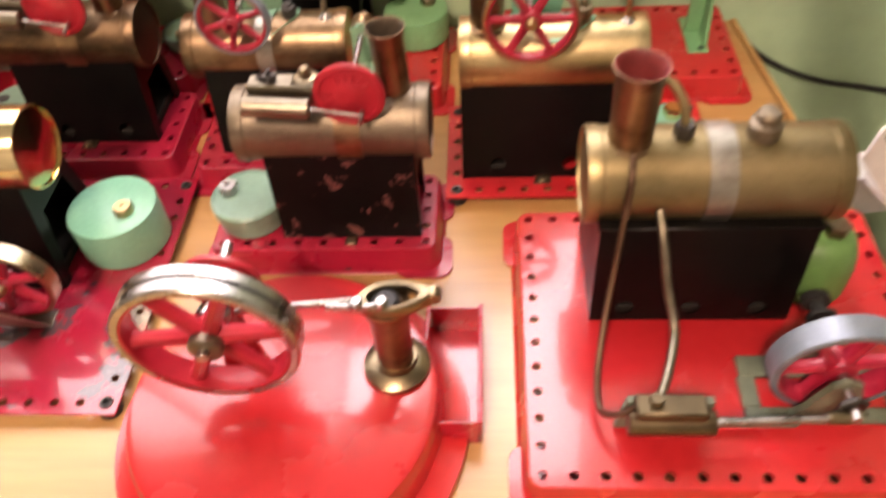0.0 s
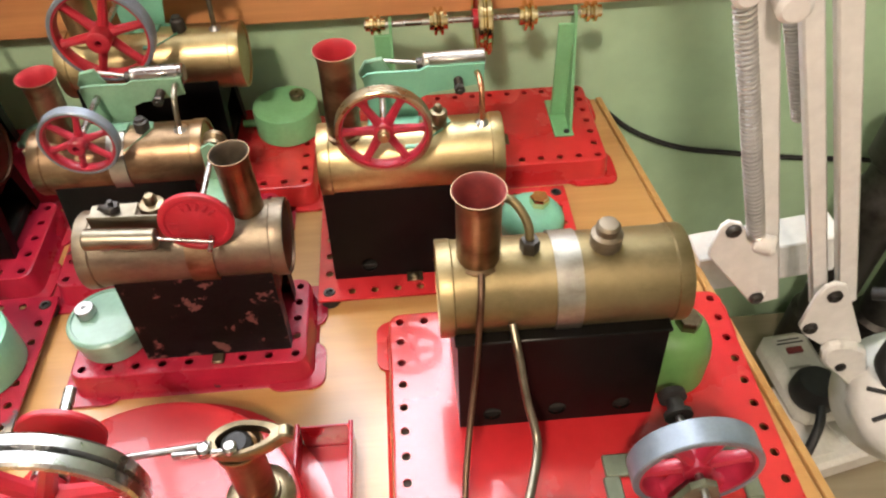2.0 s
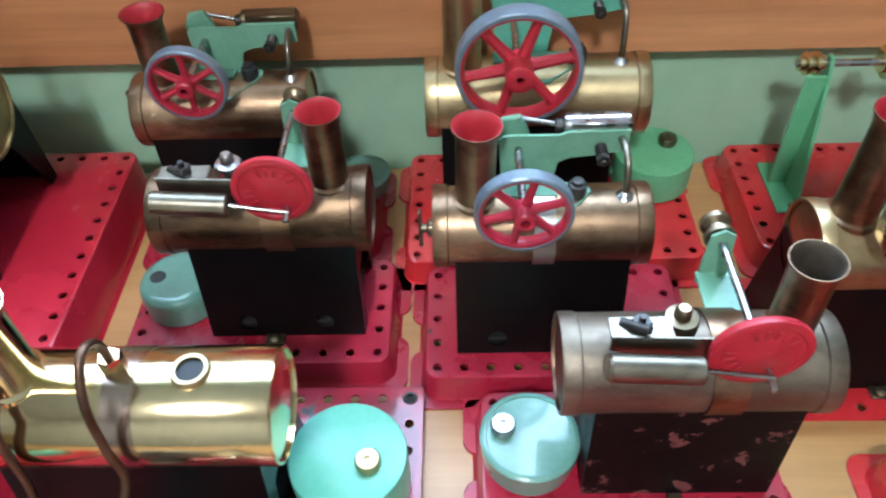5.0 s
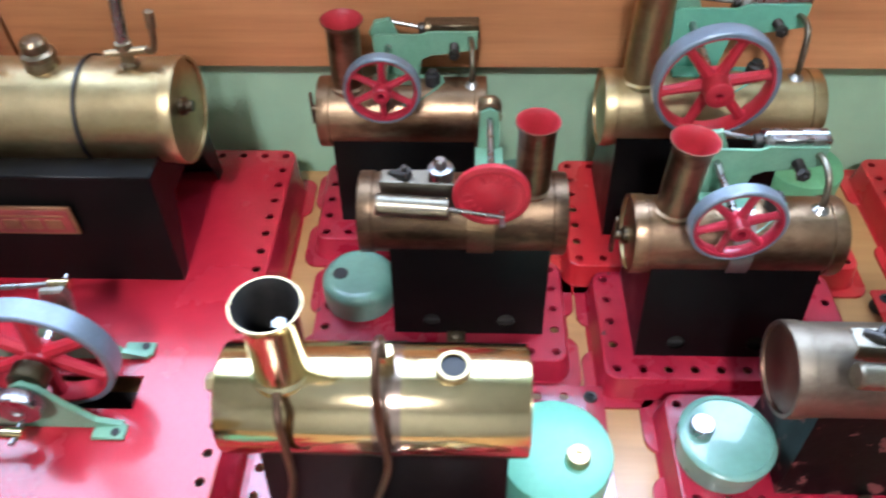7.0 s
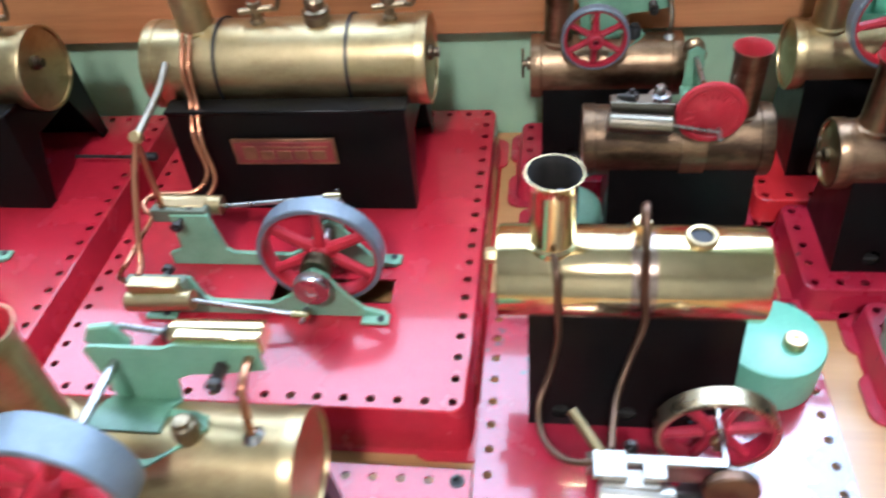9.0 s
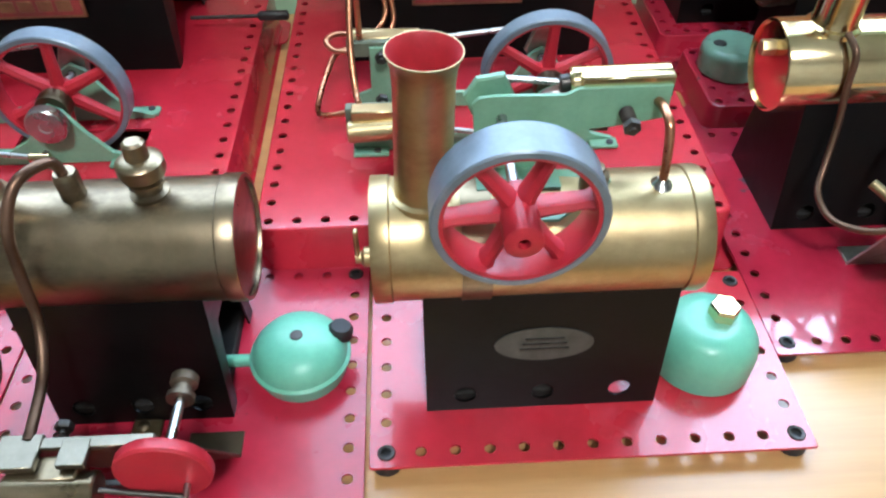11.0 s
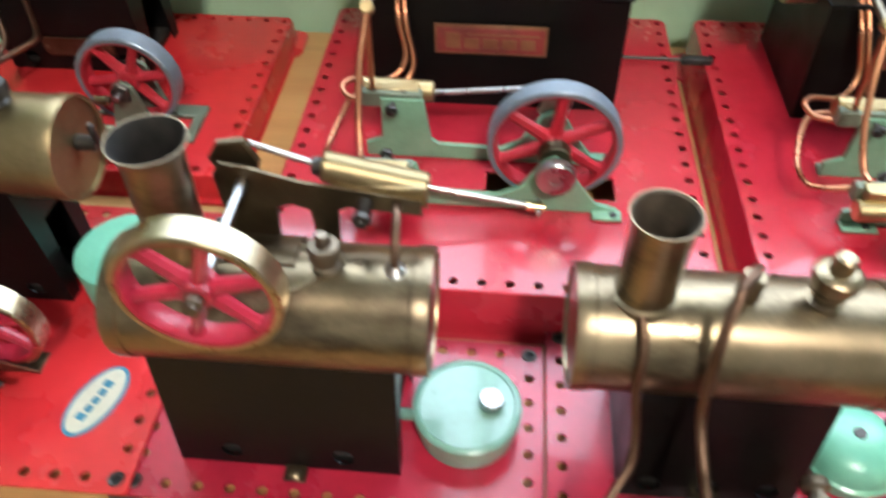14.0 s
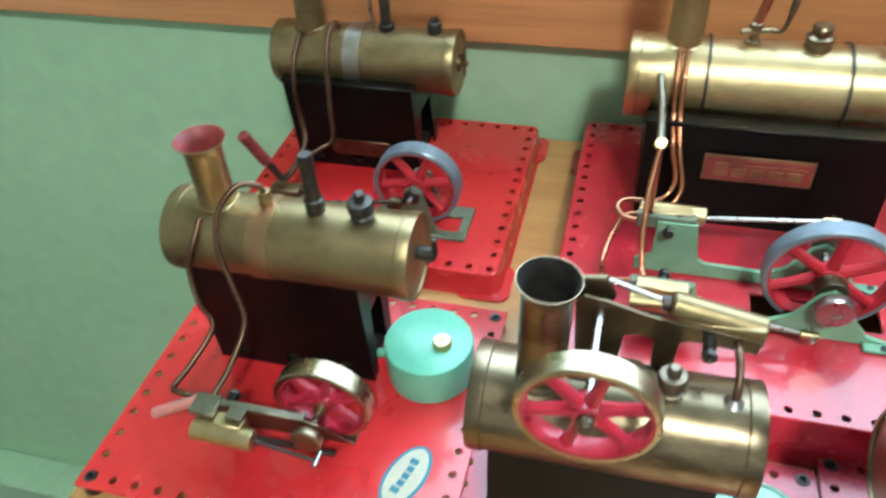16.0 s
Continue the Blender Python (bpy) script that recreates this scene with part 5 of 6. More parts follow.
# ---- engines with the works on top of the boiler ----
O = thing("steam_engine", (-0.610, 0.180, 0.0), "dull brass steam engine with brass-rimmed flywheel", "toy engine", "toy steam engines")
flat_base(O, -0.690, -0.524, 0.140, 0.224, RED_WORN, z=0.0072)
firebox(O, -0.668, -0.580, 0.182, 0.0072, 0.074, 0.025, 0.017, BLACK, holes=2)
bo = (-0.6765, -0.568, 0.0802, 0.0220)
boiler(O, bo[0], bo[1], 0.182, bo[2], bo[3], BRASS_DULL)
stack(O, -0.6505, 0.182, 0.100, 0.1500, 0.0094, BRASS_DULL, SOOT, 1.25, 0.03)
safety_valve(O, -0.6025, 0.181, 0.1018, BRASS_GREY, 1.05)
oscillator(O, (-0.631, 0.1525, 0.1215), 0.182, 1.0, BRASS_AGED, (0.0246, 0.0092, RIM_BRASS, RED_WHEEL, 6, 0.0022, 0.005, False, 0.25, "flywheel", BRASS_GREY), bo, cyl_mat=BRASS_MATT, pipe_mat=COPPER_DARK, disc_mat=BRASS_AGED, low=True)

Q = thing("steam_engine", (-0.297, 0.178, 0.0), "brass steam engine with grey-rimmed flywheel and oval label", "toy engine", "toy steam engines")
flat_base(Q, -0.379, -0.2145, 0.1315, 0.2205, RED, z=0.008)
fb = firebox(Q, -0.3575, -0.2700, 0.179, 0.008, 0.072, 0.0245, 0.0180, BLACK, holes=3, tray=0.68)
bm = prism(B(), [(-0.3150 + 0.0178 * math.cos(t), 0.0425 + 0.0080 * math.sin(t)) for t in [k * math.tau / 30 for k in range(30)]], 0.0, 0.0004, "xz")
for v in bm.verts:
    v.co.y += 0.179 - 0.0250 + (v.co.z - 0.008) / 0.064 * 0.0065
lab = part("oval_label", bm, LABEL_GREY, fb, "faded grey oval label")
for k in range(3):
    bm = box(B(), -0.324 + k * 0.001, -0.306 - k * 0.001, 0.1568 + k * 0.0002, 0.1578 + k * 0.0002, 0.0397 + k * 0.0025, 0.0407 + k * 0.0025)
    part("label_line", bm, STEEL_DARK, lab)
bo = (-0.3735, -0.2635, 0.0767, 0.0213)
b = boiler(Q, bo[0], bo[1], 0.179, bo[2], bo[3], BRASS)
bm = lathe(B(), (-0.3735, 0.174, 0.0735), (-1, 0, 0), [(0, 0), (0.0035, 0), (0.0035, 0.003), (0.0022, 0.004), (0.0022, 0.006), (0, 0.006)], 14)
box(bm, -0.3795, -0.3780, 0.1725, 0.1755, 0.0735, 0.086, 0.0005)
part("water_cock", bm, BRASS, b)
strap(Q, -0.3445, -0.3345, 0.179, bo[2], 0.0213, BRASS_DULL, b)
stack(Q, -0.3560, 0.179, 0.0965, 0.1480, 0.0092, BRASS, RED_IN, 1.22, 0.03)
safety_valve(Q, -0.3015, 0.177, 0.0972, BRASS_DULL, 1.0, kind=1)
oscillator(Q, (-0.3298, 0.1509, 0.1138), 0.179, 1.0, GREEN_FRAME, (0.0252, 0.0138, GREYBLUE, RED_HOT, 6, 0.0024, 0.0056, False, 0.12, "flywheel", None, 0.0080), bo, cyl_mat=BRASS_GOLD)

B_ = thing("steam_engine", (0.171, 0.350, 0.0), "bright brass steam engine with brass-rimmed red flywheel", "toy engine", "toy steam engines")
flat_base(B_, 0.0945, 0.2470, 0.3095, 0.3905, RED_BRIGHT, z=0.008)
firebox(B_, 0.104, 0.184, 0.352, 0.008, 0.068, 0.027, 0.0165, BLACK, holes=2, tray=0.55)
bo = (0.1040, 0.2000, 0.0728, 0.0190)
boiler(B_, bo[0], bo[1], 0.352, bo[2], bo[3], BRASS)
stack(B_, 0.1185, 0.352, 0.0905, 0.1385, 0.0086, BRASS_BROWN, RED_IN, 1.22, 0.02)
safety_valve(B_, 0.1670, 0.351, 0.0918, BRASS_DULL, 0.9)
oscillator(B_, (0.1395, 0.3310, 0.1062), 0.352, 0.98, GREEN, (0.0236, 0.0070, RIM_BRASS, RED_WHEEL, 6, 0.0020, 0.005, False, 0.0, "flywheel", BRASS), bo, cyl_mat=TIN)

C_ = thing("steam_engine", (0.013, 0.440, 0.0), "polished brass steam engine with large grey-rimmed flywheel", "toy engine", "toy steam engines")
raised_base(C_, -0.063, 0.0895, 0.3975, 0.4840, 0.016, RED_BRIGHT)
firebox(C_, -0.043, 0.040, 0.449, 0.016, 0.075, 0.028, 0.019, BLACK, holes=2)
bo = (-0.0505, 0.0560, 0.0812, 0.0192)
boiler(C_, bo[0], bo[1], 0.449, bo[2], bo[3], BRASS)
stack(C_, -0.0325, 0.449, 0.0985, 0.150, 0.0090, BRASS, RED_IN, 1.25)
safety_valve(C_, 0.0215, 0.448, 0.1005, STEEL_DARK, 0.9, kind=1)
oscillator(C_, (-0.0087, 0.4150, 0.1192), 0.449, 1.0, GREEN, (0.0272, 0.0092, GREYBLUE, RED_HOT, 6, 0.0022, 0.0062, False, 0.2, "flywheel", None, 0.0065), bo, cyl_mat=STEEL, pipe_mat=NICKEL_OLD)

D_ = thing("steam_engine", (0.012, 0.356, 0.0), "browned brass steam engine with small grey-rimmed flywheel", "toy engine", "toy steam engines")
raised_base(D_, -0.052, 0.0690, 0.3275, 0.3945, 0.016, RED_WORN)
firebox(D_, -0.037, 0.036, 0.367, 0.016, 0.068, 0.026, 0.0160, BLACK, holes=2)
bo = (-0.0460, 0.0435, 0.0727, 0.0172)
b = boiler(D_, bo[0], bo[1], 0.367, bo[2], bo[3], BRASS_BROWN, BRASS)
bm = lathe(B(), (-0.046, 0.367, 0.0715), (-1, 0, 0), [(0, 0), (0.004, 0), (0.004, 0.002), (0.002, 0.003), (0.002, 0.006), (0, 0.006)], 14)
box(bm, -0.0525, -0.0510, 0.3655, 0.3685, 0.061, 0.082, 0.0005)
part("water_cock", bm, BRASS_DULL, b)
strap(D_, -0.0050, 0.0040, 0.367, bo[2], 0.0172, TIN, b)
stack(D_, -0.0285, 0.367, 0.0885, 0.1255, 0.0080, BRASS_BROWN, RED_IN, 1.26, 0.02)
safety_valve(D_, 0.0130, 0.367, 0.0890, STEEL_DARK, 0.85, kind=1)
oscillator(D_, (-0.0103, 0.3455, 0.1010), 0.367, 0.84, GREEN_FRAME, (0.0190, 0.0062, GREYBLUE, RED_WHEEL, 6, 0.0016, 0.0042, False, 0.3, "flywheel", None, 0.0040), bo, pipe_mat=NICKEL_OLD)

J_ = thing("steam_engine", (-0.140, 0.446, 0.0), "browned brass steam engine with small grey-rimmed flywheel", "toy engine", "toy steam engines")
raised_base(J_, -0.201, -0.0800, 0.4150, 0.4795, 0.016, RED_WORN)
firebox(J_, -0.187, -0.114, 0.451, 0.016, 0.069, 0.0205, 0.0165, BLACK, holes=2)
bo = (-0.1940, -0.1080, 0.0758, 0.0178)
b = boiler(J_, bo[0], bo[1], 0.451, bo[2], bo[3], BRASS_BROWN, BRASS)
bm = lathe(B(), (-0.194, 0.451, 0.0775), (-1, 0, 0), [(0, 0), (0.004, 0), (0.004, 0.002), (0.002, 0.003), (0.002, 0.005), (0, 0.005)], 14)
box(bm, -0.1995, -0.1980, 0.4495, 0.4525, 0.068, 0.087, 0.0005)
part("water_cock", bm, BRASS_DULL, b)
stack(J_, -0.1785, 0.451, 0.0925, 0.1290, 0.0080, BRASS_BROWN, RED_IN, 1.28, 0.02)
safety_valve(J_, -0.1355, 0.451, 0.0928, RUBBER, 0.85, kind=1)
oscillator(J_, (-0.1584, 0.4297, 0.1046), 0.451, 0.84, GREEN_FRAME, (0.0185, 0.0060, GREYBLUE, RED_WHEEL, 6, 0.0016, 0.0042, False, 0.5, "flywheel", None, 0.0040), bo, cyl_mat=BRASS_AGED, pipe_mat=NICKEL_OLD)

# ---- the two engines with red crank discs ----
E_ = thing("steam_engine", (0.032, 0.292, 0.0), "worn brass steam engine with red disc and flaking firebox", "toy engine", "toy steam engines")
raised_base(E_, -0.0275, 0.0915, 0.2640, 0.3205, 0.016, RED_WORN)
firebox(E_, 0.011, 0.0835, 0.2925, 0.016, 0.070, 0.0195, 0.0160, BLACK_CHIP, holes=0)
part("firebox_screw", box(B(), 0.0440, 0.0500, 0.2665, 0.2725, 0.0160, 0.0180, 0.0006), BRASS_DULL, E_)
bo = (-0.0012, 0.0915, 0.0778, 0.0177)
boiler(E_, bo[0], bo[1], 0.2925, bo[2], bo[3], BRASS_GREY, COPPER_DARK)
stack(E_, 0.0755, 0.2950, 0.0925, 0.1270, 0.0076, BRASS_BROWN, SOOT_BROWN, 1.16, -0.03)
disc_engine(E_, (0.0580, 0.2770, 0.1050), 0.2925, bo, True)

I_ = thing("steam_engine", (-0.130, 0.368, 0.0), "brown tarnished steam engine with red crank disc", "toy engine", "toy steam engines")
raised_base(I_, -0.1930, -0.0680, 0.3365, 0.4005, 0.016, RED_WORN)
firebox(I_, -0.152, -0.080, 0.377, 0.016, 0.069, 0.0245, 0.0165, BLACK, holes=2)
bo = (-0.1655, -0.0735, 0.0748, 0.0182)
boiler(I_, bo[0], bo[1], 0.377, bo[2], bo[3], BRASS_MOTTLED, COPPER_DARK)
stack(I_, -0.0890, 0.377, 0.0908, 0.1265, 0.0078, BRASS_BROWN, RED_IN, 1.2)
disc_engine(I_, (-0.1075, 0.3570, 0.1040), 0.377, bo, False)

# ---- engines with the works beside the boiler ----
P = thing("steam_engine", (-0.451, 0.155, 0.0), "tarnished brass steam engine with copper pipes and red disc", "toy engine", "toy steam engines")
flat_base(P, -0.5225, -0.3810, 0.072, 0.2350, RED_WORN, z=0.0072)
firebox(P, -0.496, -0.431, 0.183, 0.0072, 0.072, 0.0265, 0.0180, BLACK, holes=3)
part("firebox_clip", box(B(), -0.4680, -0.4570, 0.1440, 0.1560, 0.0074, 0.0092, 0.0006), BRASS_MATT, P)
bo = (-0.5212, -0.4160, 0.0766, 0.0215)
boiler(P, bo[0], bo[1], 0.183, bo[2], bo[3], BRASS_DULL)
stack(P, -0.4995, 0.183, 0.0965, 0.1315, 0.0096, BRASS_DULL, SOOT_BROWN, 1.14, 0.0)
part("union_nut", lathe(B(), (-0.4675, 0.183, 0.0975), (0, 0, 1), [(0.0040, 0), (0.0040, 0.0085), (0.0034, 0.0100), (0, 0.0100)], 16), BRASS_DULL, P)
safety_valve(P, -0.4435, 0.183, 0.0972, BRASS_DULL, 1.12, kind=4)
side_engine(P, -0.4835, -0.4380, 0.1175, 0.0470, 0.0072, BRASS_AGED, BRASS_DULL, disc=(0.0148, RED_HOT), spool=0.142, length=0.0270, r=0.0058)
pipe(P, [(-0.5015, 0.171, 0.0985), (-0.5005, 0.1625, 0.090), (-0.5005, 0.159, 0.076), (-0.4985, 0.153, 0.060), (-0.4990, 0.146, 0.050), (-0.5065, 0.135, 0.043), (-0.5085, 0.126, 0.042), (-0.502, 0.119, 0.047), (-0.484, 0.117, 0.0535)], 0.0016, COPPER_DARK)
pipe(P, [(-0.4675, 0.183, 0.105), (-0.4690, 0.180, 0.1135), (-0.4755, 0.170, 0.1135), (-0.4795, 0.162, 0.102), (-0.4800, 0.1575, 0.085), (-0.4795, 0.1530, 0.070), (-0.4780, 0.140, 0.060), (-0.4775, 0.120, 0.0555)], 0.0018, COPPER_DARK)

H = thing("steam_engine", (-0.133, 0.252, 0.0), "highly polished brass steam engine with open filler hole", "toy engine", "toy steam engines")
flat_base(H, -0.2135, -0.0525, 0.1740, 0.3290, RED_SCORCH, z=0.0072)
firebox(H, -0.190, -0.102, 0.276, 0.0072, 0.0745, 0.0290, 0.0175, BLACK, holes=3)
bo = (-0.2030, -0.0950, 0.0793, 0.0203)
b = boiler(H, bo[0], bo[1], 0.276, bo[2], bo[3], BRASS_GOLD, seams=False)
strap(H, -0.1490, -0.1390, 0.276, bo[2], 0.0197, HEAT_STAIN, b, "heat_stain_band", "purplish heat-stained band round the boiler")
part("end_plug", hexnut(B(), (-0.2025, 0.276, 0.0880), (-1, 0, 0), 0.0036, 0.006), BRASS, b)
stack(H, -0.1805, 0.276, 0.0978, 0.1325, 0.0094, BRASS_GOLD, SOOT, 1.22, 0.02)
part("chimney_bolt", hexnut(B(), (-0.1775, 0.277, 0.106), (0, 0, 1), 0.0026, 0.016), STEEL, H)
part("union_nut", hexnut(B(), (-0.1450, 0.276, 0.0985), (0, 0, 1), 0.0040, 0.0100), BRASS_GOLD, H)
bm = lathe(B(), (-0.1215, 0.276, 0.0988), (0, 0, 1), [(0.0046, 0.0022), (0.0060, 0.0024), (0.0066, 0.0016), (0.0066, 0), (0.0046, -0.004)], 24)
f = part("filler_boss", bm, BRASS, H)
part("filler_opening", lathe(B(), (-0.1215, 0.276, 0.0990), (0, 0, 1), [(0, 0.0008), (0.0047, 0.0008)], 20), INK, f, "open dark filler hole")
side_engine(H, -0.1620, -0.1130, 0.2030, 0.0430, 0.0072, TIN, TIN, wheel=((-0.1132, 0.2285, 0.0365), 0.0245, 0.0090, RIM_BRASS, RED_WHEEL, 6, 0.0022, 0.005, False, 0.2), disc=(0.0105, COPPER_DARK), length=0.0280)
part("drain_tube", rod(B(), (-0.1600, 0.206, 0.0500), (-0.1720, 0.222, 0.0560), 0.0022), BRASS_MATT, H, "short brass drain tube")
pipe(H, [(-0.1800, 0.2645, 0.1000), (-0.1785, 0.2560, 0.0950), (-0.1780, 0.2535, 0.0800), (-0.1775, 0.2500, 0.0650), (-0.1810, 0.2420, 0.0500), (-0.1850, 0.2330, 0.0420), (-0.1830, 0.2200, 0.0380), (-0.1740, 0.2080, 0.0420), (-0.1620, 0.2040, 0.0480)], 0.0015, COPPER_DARK)
pipe(H, [(-0.1450, 0.2760, 0.1060), (-0.1450, 0.2740, 0.1180), (-0.1455, 0.2660, 0.1215), (-0.1455, 0.2570, 0.1100), (-0.1445, 0.2530, 0.0920), (-0.1435, 0.2510, 0.0750), (-0.1490, 0.2430, 0.0600), (-0.1540, 0.2300, 0.0520), (-0.1570, 0.2080, 0.0510)], 0.0015, COPPER_DARK)

F = thing("steam_engine", (0.222, 0.213, 0.0), "old matt brass steam engine with silver foil band", "toy engine", "toy steam engines")
raised_base(F, 0.1335, 0.3105, 0.1370, 0.2900, 0.016, RED_BRIGHT)
firebox(F, 0.1650, 0.2550, 0.248, 0.016, 0.0730, 0.0285, 0.0230, BLACK, holes=3, ledge=0.010)
bo = (0.1585, 0.2630, 0.0832, 0.0206)
b = boiler(F, bo[0], bo[1], 0.248, bo[2], bo[3], BRASS_MATT)
strap(F, 0.2065, 0.2175, 0.248, bo[2], 0.0207, TIN, b, "band", "creased silver foil band round the boiler")
stack(F, 0.1760, 0.248, 0.1010, 0.1380, 0.0090, BRASS_BROWN, RED_IN_OLD, 1.2)
part("union_nut", hexnut(B(), (0.1970, 0.248, 0.1025), (0, 0, 1), 0.0042, 0.0070), STEEL_DARK, F)
safety_valve(F, 0.2285, 0.248, 0.1030, BRASS_GREY, 1.0, kind=3)
bed_engine(F, (0.2250, 0.2920, 0.1660, 0.1985), (0.2585, 0.1805, 0.0400), 0.0270, GREYBLUE, RED_WHEEL, (0.1730, 0.2070, 0.158, 0.0330), 0.2530, 0.016, GREEN_GREY, spool=0.214)
pipe(F, [(0.1760, 0.2370, 0.1030), (0.1750, 0.2280, 0.0960), (0.1740, 0.2245, 0.0830), (0.1720, 0.2170, 0.0650), (0.1680, 0.2030, 0.0450), (0.1640, 0.1830, 0.0290), (0.1640, 0.1680, 0.0250), (0.1700, 0.1610, 0.0330), (0.1760, 0.1610, 0.0400)], 0.0014, COPPER_DARK)
pipe(F, [(0.1970, 0.2480, 0.1075), (0.1960, 0.2510, 0.1160), (0.1910, 0.2560, 0.1230), (0.1850, 0.2590, 0.1240)], 0.0019, BRASS_MATT)
pipe(F, [(0.1880, 0.2270, 0.0820), (0.1895, 0.2165, 0.0740), (0.1920, 0.2060, 0.0580), (0.1950, 0.1930, 0.0450), (0.1900, 0.1750, 0.0420), (0.1840, 0.1610, 0.0420)], 0.0019, NICKEL_OLD)

# ---- spirit burners ----
burner((-0.0800, 0.2820, 0.0072), 0.0235, 0.0255, GREEN, "drum", (0.0085, -0.004, "knurl"), BRASS, "mint green drum spirit burner with brass plug", -0.02)
burner((-0.0085, 0.2900, 0.0160), 0.0195, 0.0165, GREEN_OLD, "lidded", (-0.0105, 0.003, "knurl"), STEEL, "aged green spirit burner with silver screw plug", 0.02)
burner((0.0710, 0.4590, 0.0160), 0.0215, 0.0200, GREEN_MID, "drum", (0.0080, 0.0065, "knurl"), BRASS_DULL, "leaf green drum spirit burner with brass filler", -0.03)
burner((0.2205, 0.3560, 0.0080), 0.0195, 0.0155, GREEN, "round", (0.0045, 0.003, "hex"), BRASS_GOLD, "mint green round-topped spirit burner with brass nut", -0.03)
burner((0.2690, 0.2450, 0.0160), 0.0185, 0.0345, GREEN_OLIVE, "round", (0.0035, -0.002, "hex"), BRASS_DULL, "olive green tall spirit burner with brass hexagon plug", -0.02)
burner((-0.1710, 0.3760, 0.0160), 0.0185, 0.0165, GREEN_OLD, "cushion", (-0.0090, 0.0, "hole"), BRASS, "blue-green spirit burner with an open filler hole", 0.03)
burner((-0.0885, 0.4560, 0.0160), 0.0150, 0.0120, GREEN_OLD, "lidded", (0.0, 0.0, "hole"), BRASS, "dark aged spirit burner behind the boiler", -0.02)
burner((-0.7165, 0.2440, 0.0095), 0.0235, 0.0240, GREEN, "drum", (0.0080, -0.002, "knurl"), BRASS, "mint green drum spirit burner with brass knob", -0.03)
burner((-0.5555, 0.1815, 0.0072), 0.0215, 0.0160, GREEN_OLD, "lidded", (0.0095, 0.001, "knurl"), STEEL, "pale green lidded spirit burner with silver knob", -0.03)
burner((-0.4065, 0.1785, 0.0072), 0.0192, 0.0205, GREEN, "dome", (0.0155, 0.005, "cork"), BRASS, "green domed spirit burner with black cap", -0.03)
burner((-0.2465, 0.1745, 0.0080), 0.0203, 0.0235, GREEN, "round", (0.0045, 0.002, "hex"), BRASS_GOLD, "mint green bell-shaped spirit burner with brass nut", -0.03)

# ---- line shaft on its own base ----
A = thing("line_shaft", (0.198, 0.445, 0.0), "toy line shaft with brass pulleys on green brackets", "line shaft")
bs_ = raised_base(A, 0.1185, 0.2780, 0.4030, 0.4875, 0.016, RED_BRIGHT)
part("maker_plate", box(B(), 0.2090, 0.2170, 0.4250, 0.4360, 0.0160, 0.0164), BRASS_DULL, bs_, "small dull gold plate")
for x in (0.1450, 0.2590):
    bm = B()
    prism(bm, [(0.4330, 0.0175), (0.4650, 0.0175), (0.4600, 0.088), (0.4575, 0.0950), (0.4535, 0.0950), (0.4510, 0.088)], x - 0.0009, x + 0.0009, "yz", 0.0003)
    br = part("bracket", bm, GREEN_MID, A, "green sheet metal bearing bracket")
    part("bracket_foot", box(B(), x - 0.0115, x + 0.0015, 0.4285, 0.4690, 0.0161, 0.0176, 0.0005), GREEN_MID, br)
    part("bracket_side", box(B(), x - 0.0105, x, 0.4510, 0.4530, 0.0176, 0.0860, 0.0006), GREEN_MID, br)
    part("foot_screw", lathe(B(), (x - 0.003, 0.4325, 0.0176), (0, 0, 1), [(0.002, 0), (0.002, 0.0005), (0, 0.0008)], 12), INK, br)
part("shaft", rod(B(), (0.1290, 0.4555, 0.0910), (0.2750, 0.4555, 0.0910), 0.0019), STEEL, A)


def small_pulley(x, r, w, mat=BRASS_GOLD):
    p = [(0, 0), (r * 0.62, 0), (r * 0.62, w * 0.2), (r, w * 0.25), (r, w * 0.38), (r * 0.7, w * 0.48), (r * 0.7, w * 0.52), (r, w * 0.62), (r, w * 0.75), (r * 0.62, w * 0.8), (r * 0.62, w), (0, w)]
    return part("pulley", lathe(B(), (x, 0.4555, 0.0910), (1, 0, 0), p, 24), mat, A)


small_pulley(0.1300, 0.0058, 0.0120)
small_pulley(0.1690, 0.0085, 0.0110)
small_pulley(0.2240, 0.0092, 0.0110)
small_pulley(0.2620, 0.0062, 0.0130)
bm = lathe(B(), (0.1975, 0.4555, 0.0910), (1, 0, 0), [(0, -0.002), (0.006, -0.002), (0.006, 0.0012), (0.0195, 0.0016), (0.0195, 0.0070), (0.006, 0.0074), (0, 0.0070)], 36)
w = part("large_pulley", bm, RED_HOT, A)
part("pulley_rim", lathe(B(), (0.1970, 0.4555, 0.0910), (1, 0, 0), [(0.0192, 0.001), (0.0215, 0), (0.0222, 0.0008), (0.0222, 0.0030), (0.0200, 0.0040), (0.0200, 0.0048), (0.0222, 0.0058), (0.0222, 0.0080), (0.0215, 0.0088), (0.0192, 0.0080)], 44, close=True), BRASS_GOLD, w, "grooved brass rim")

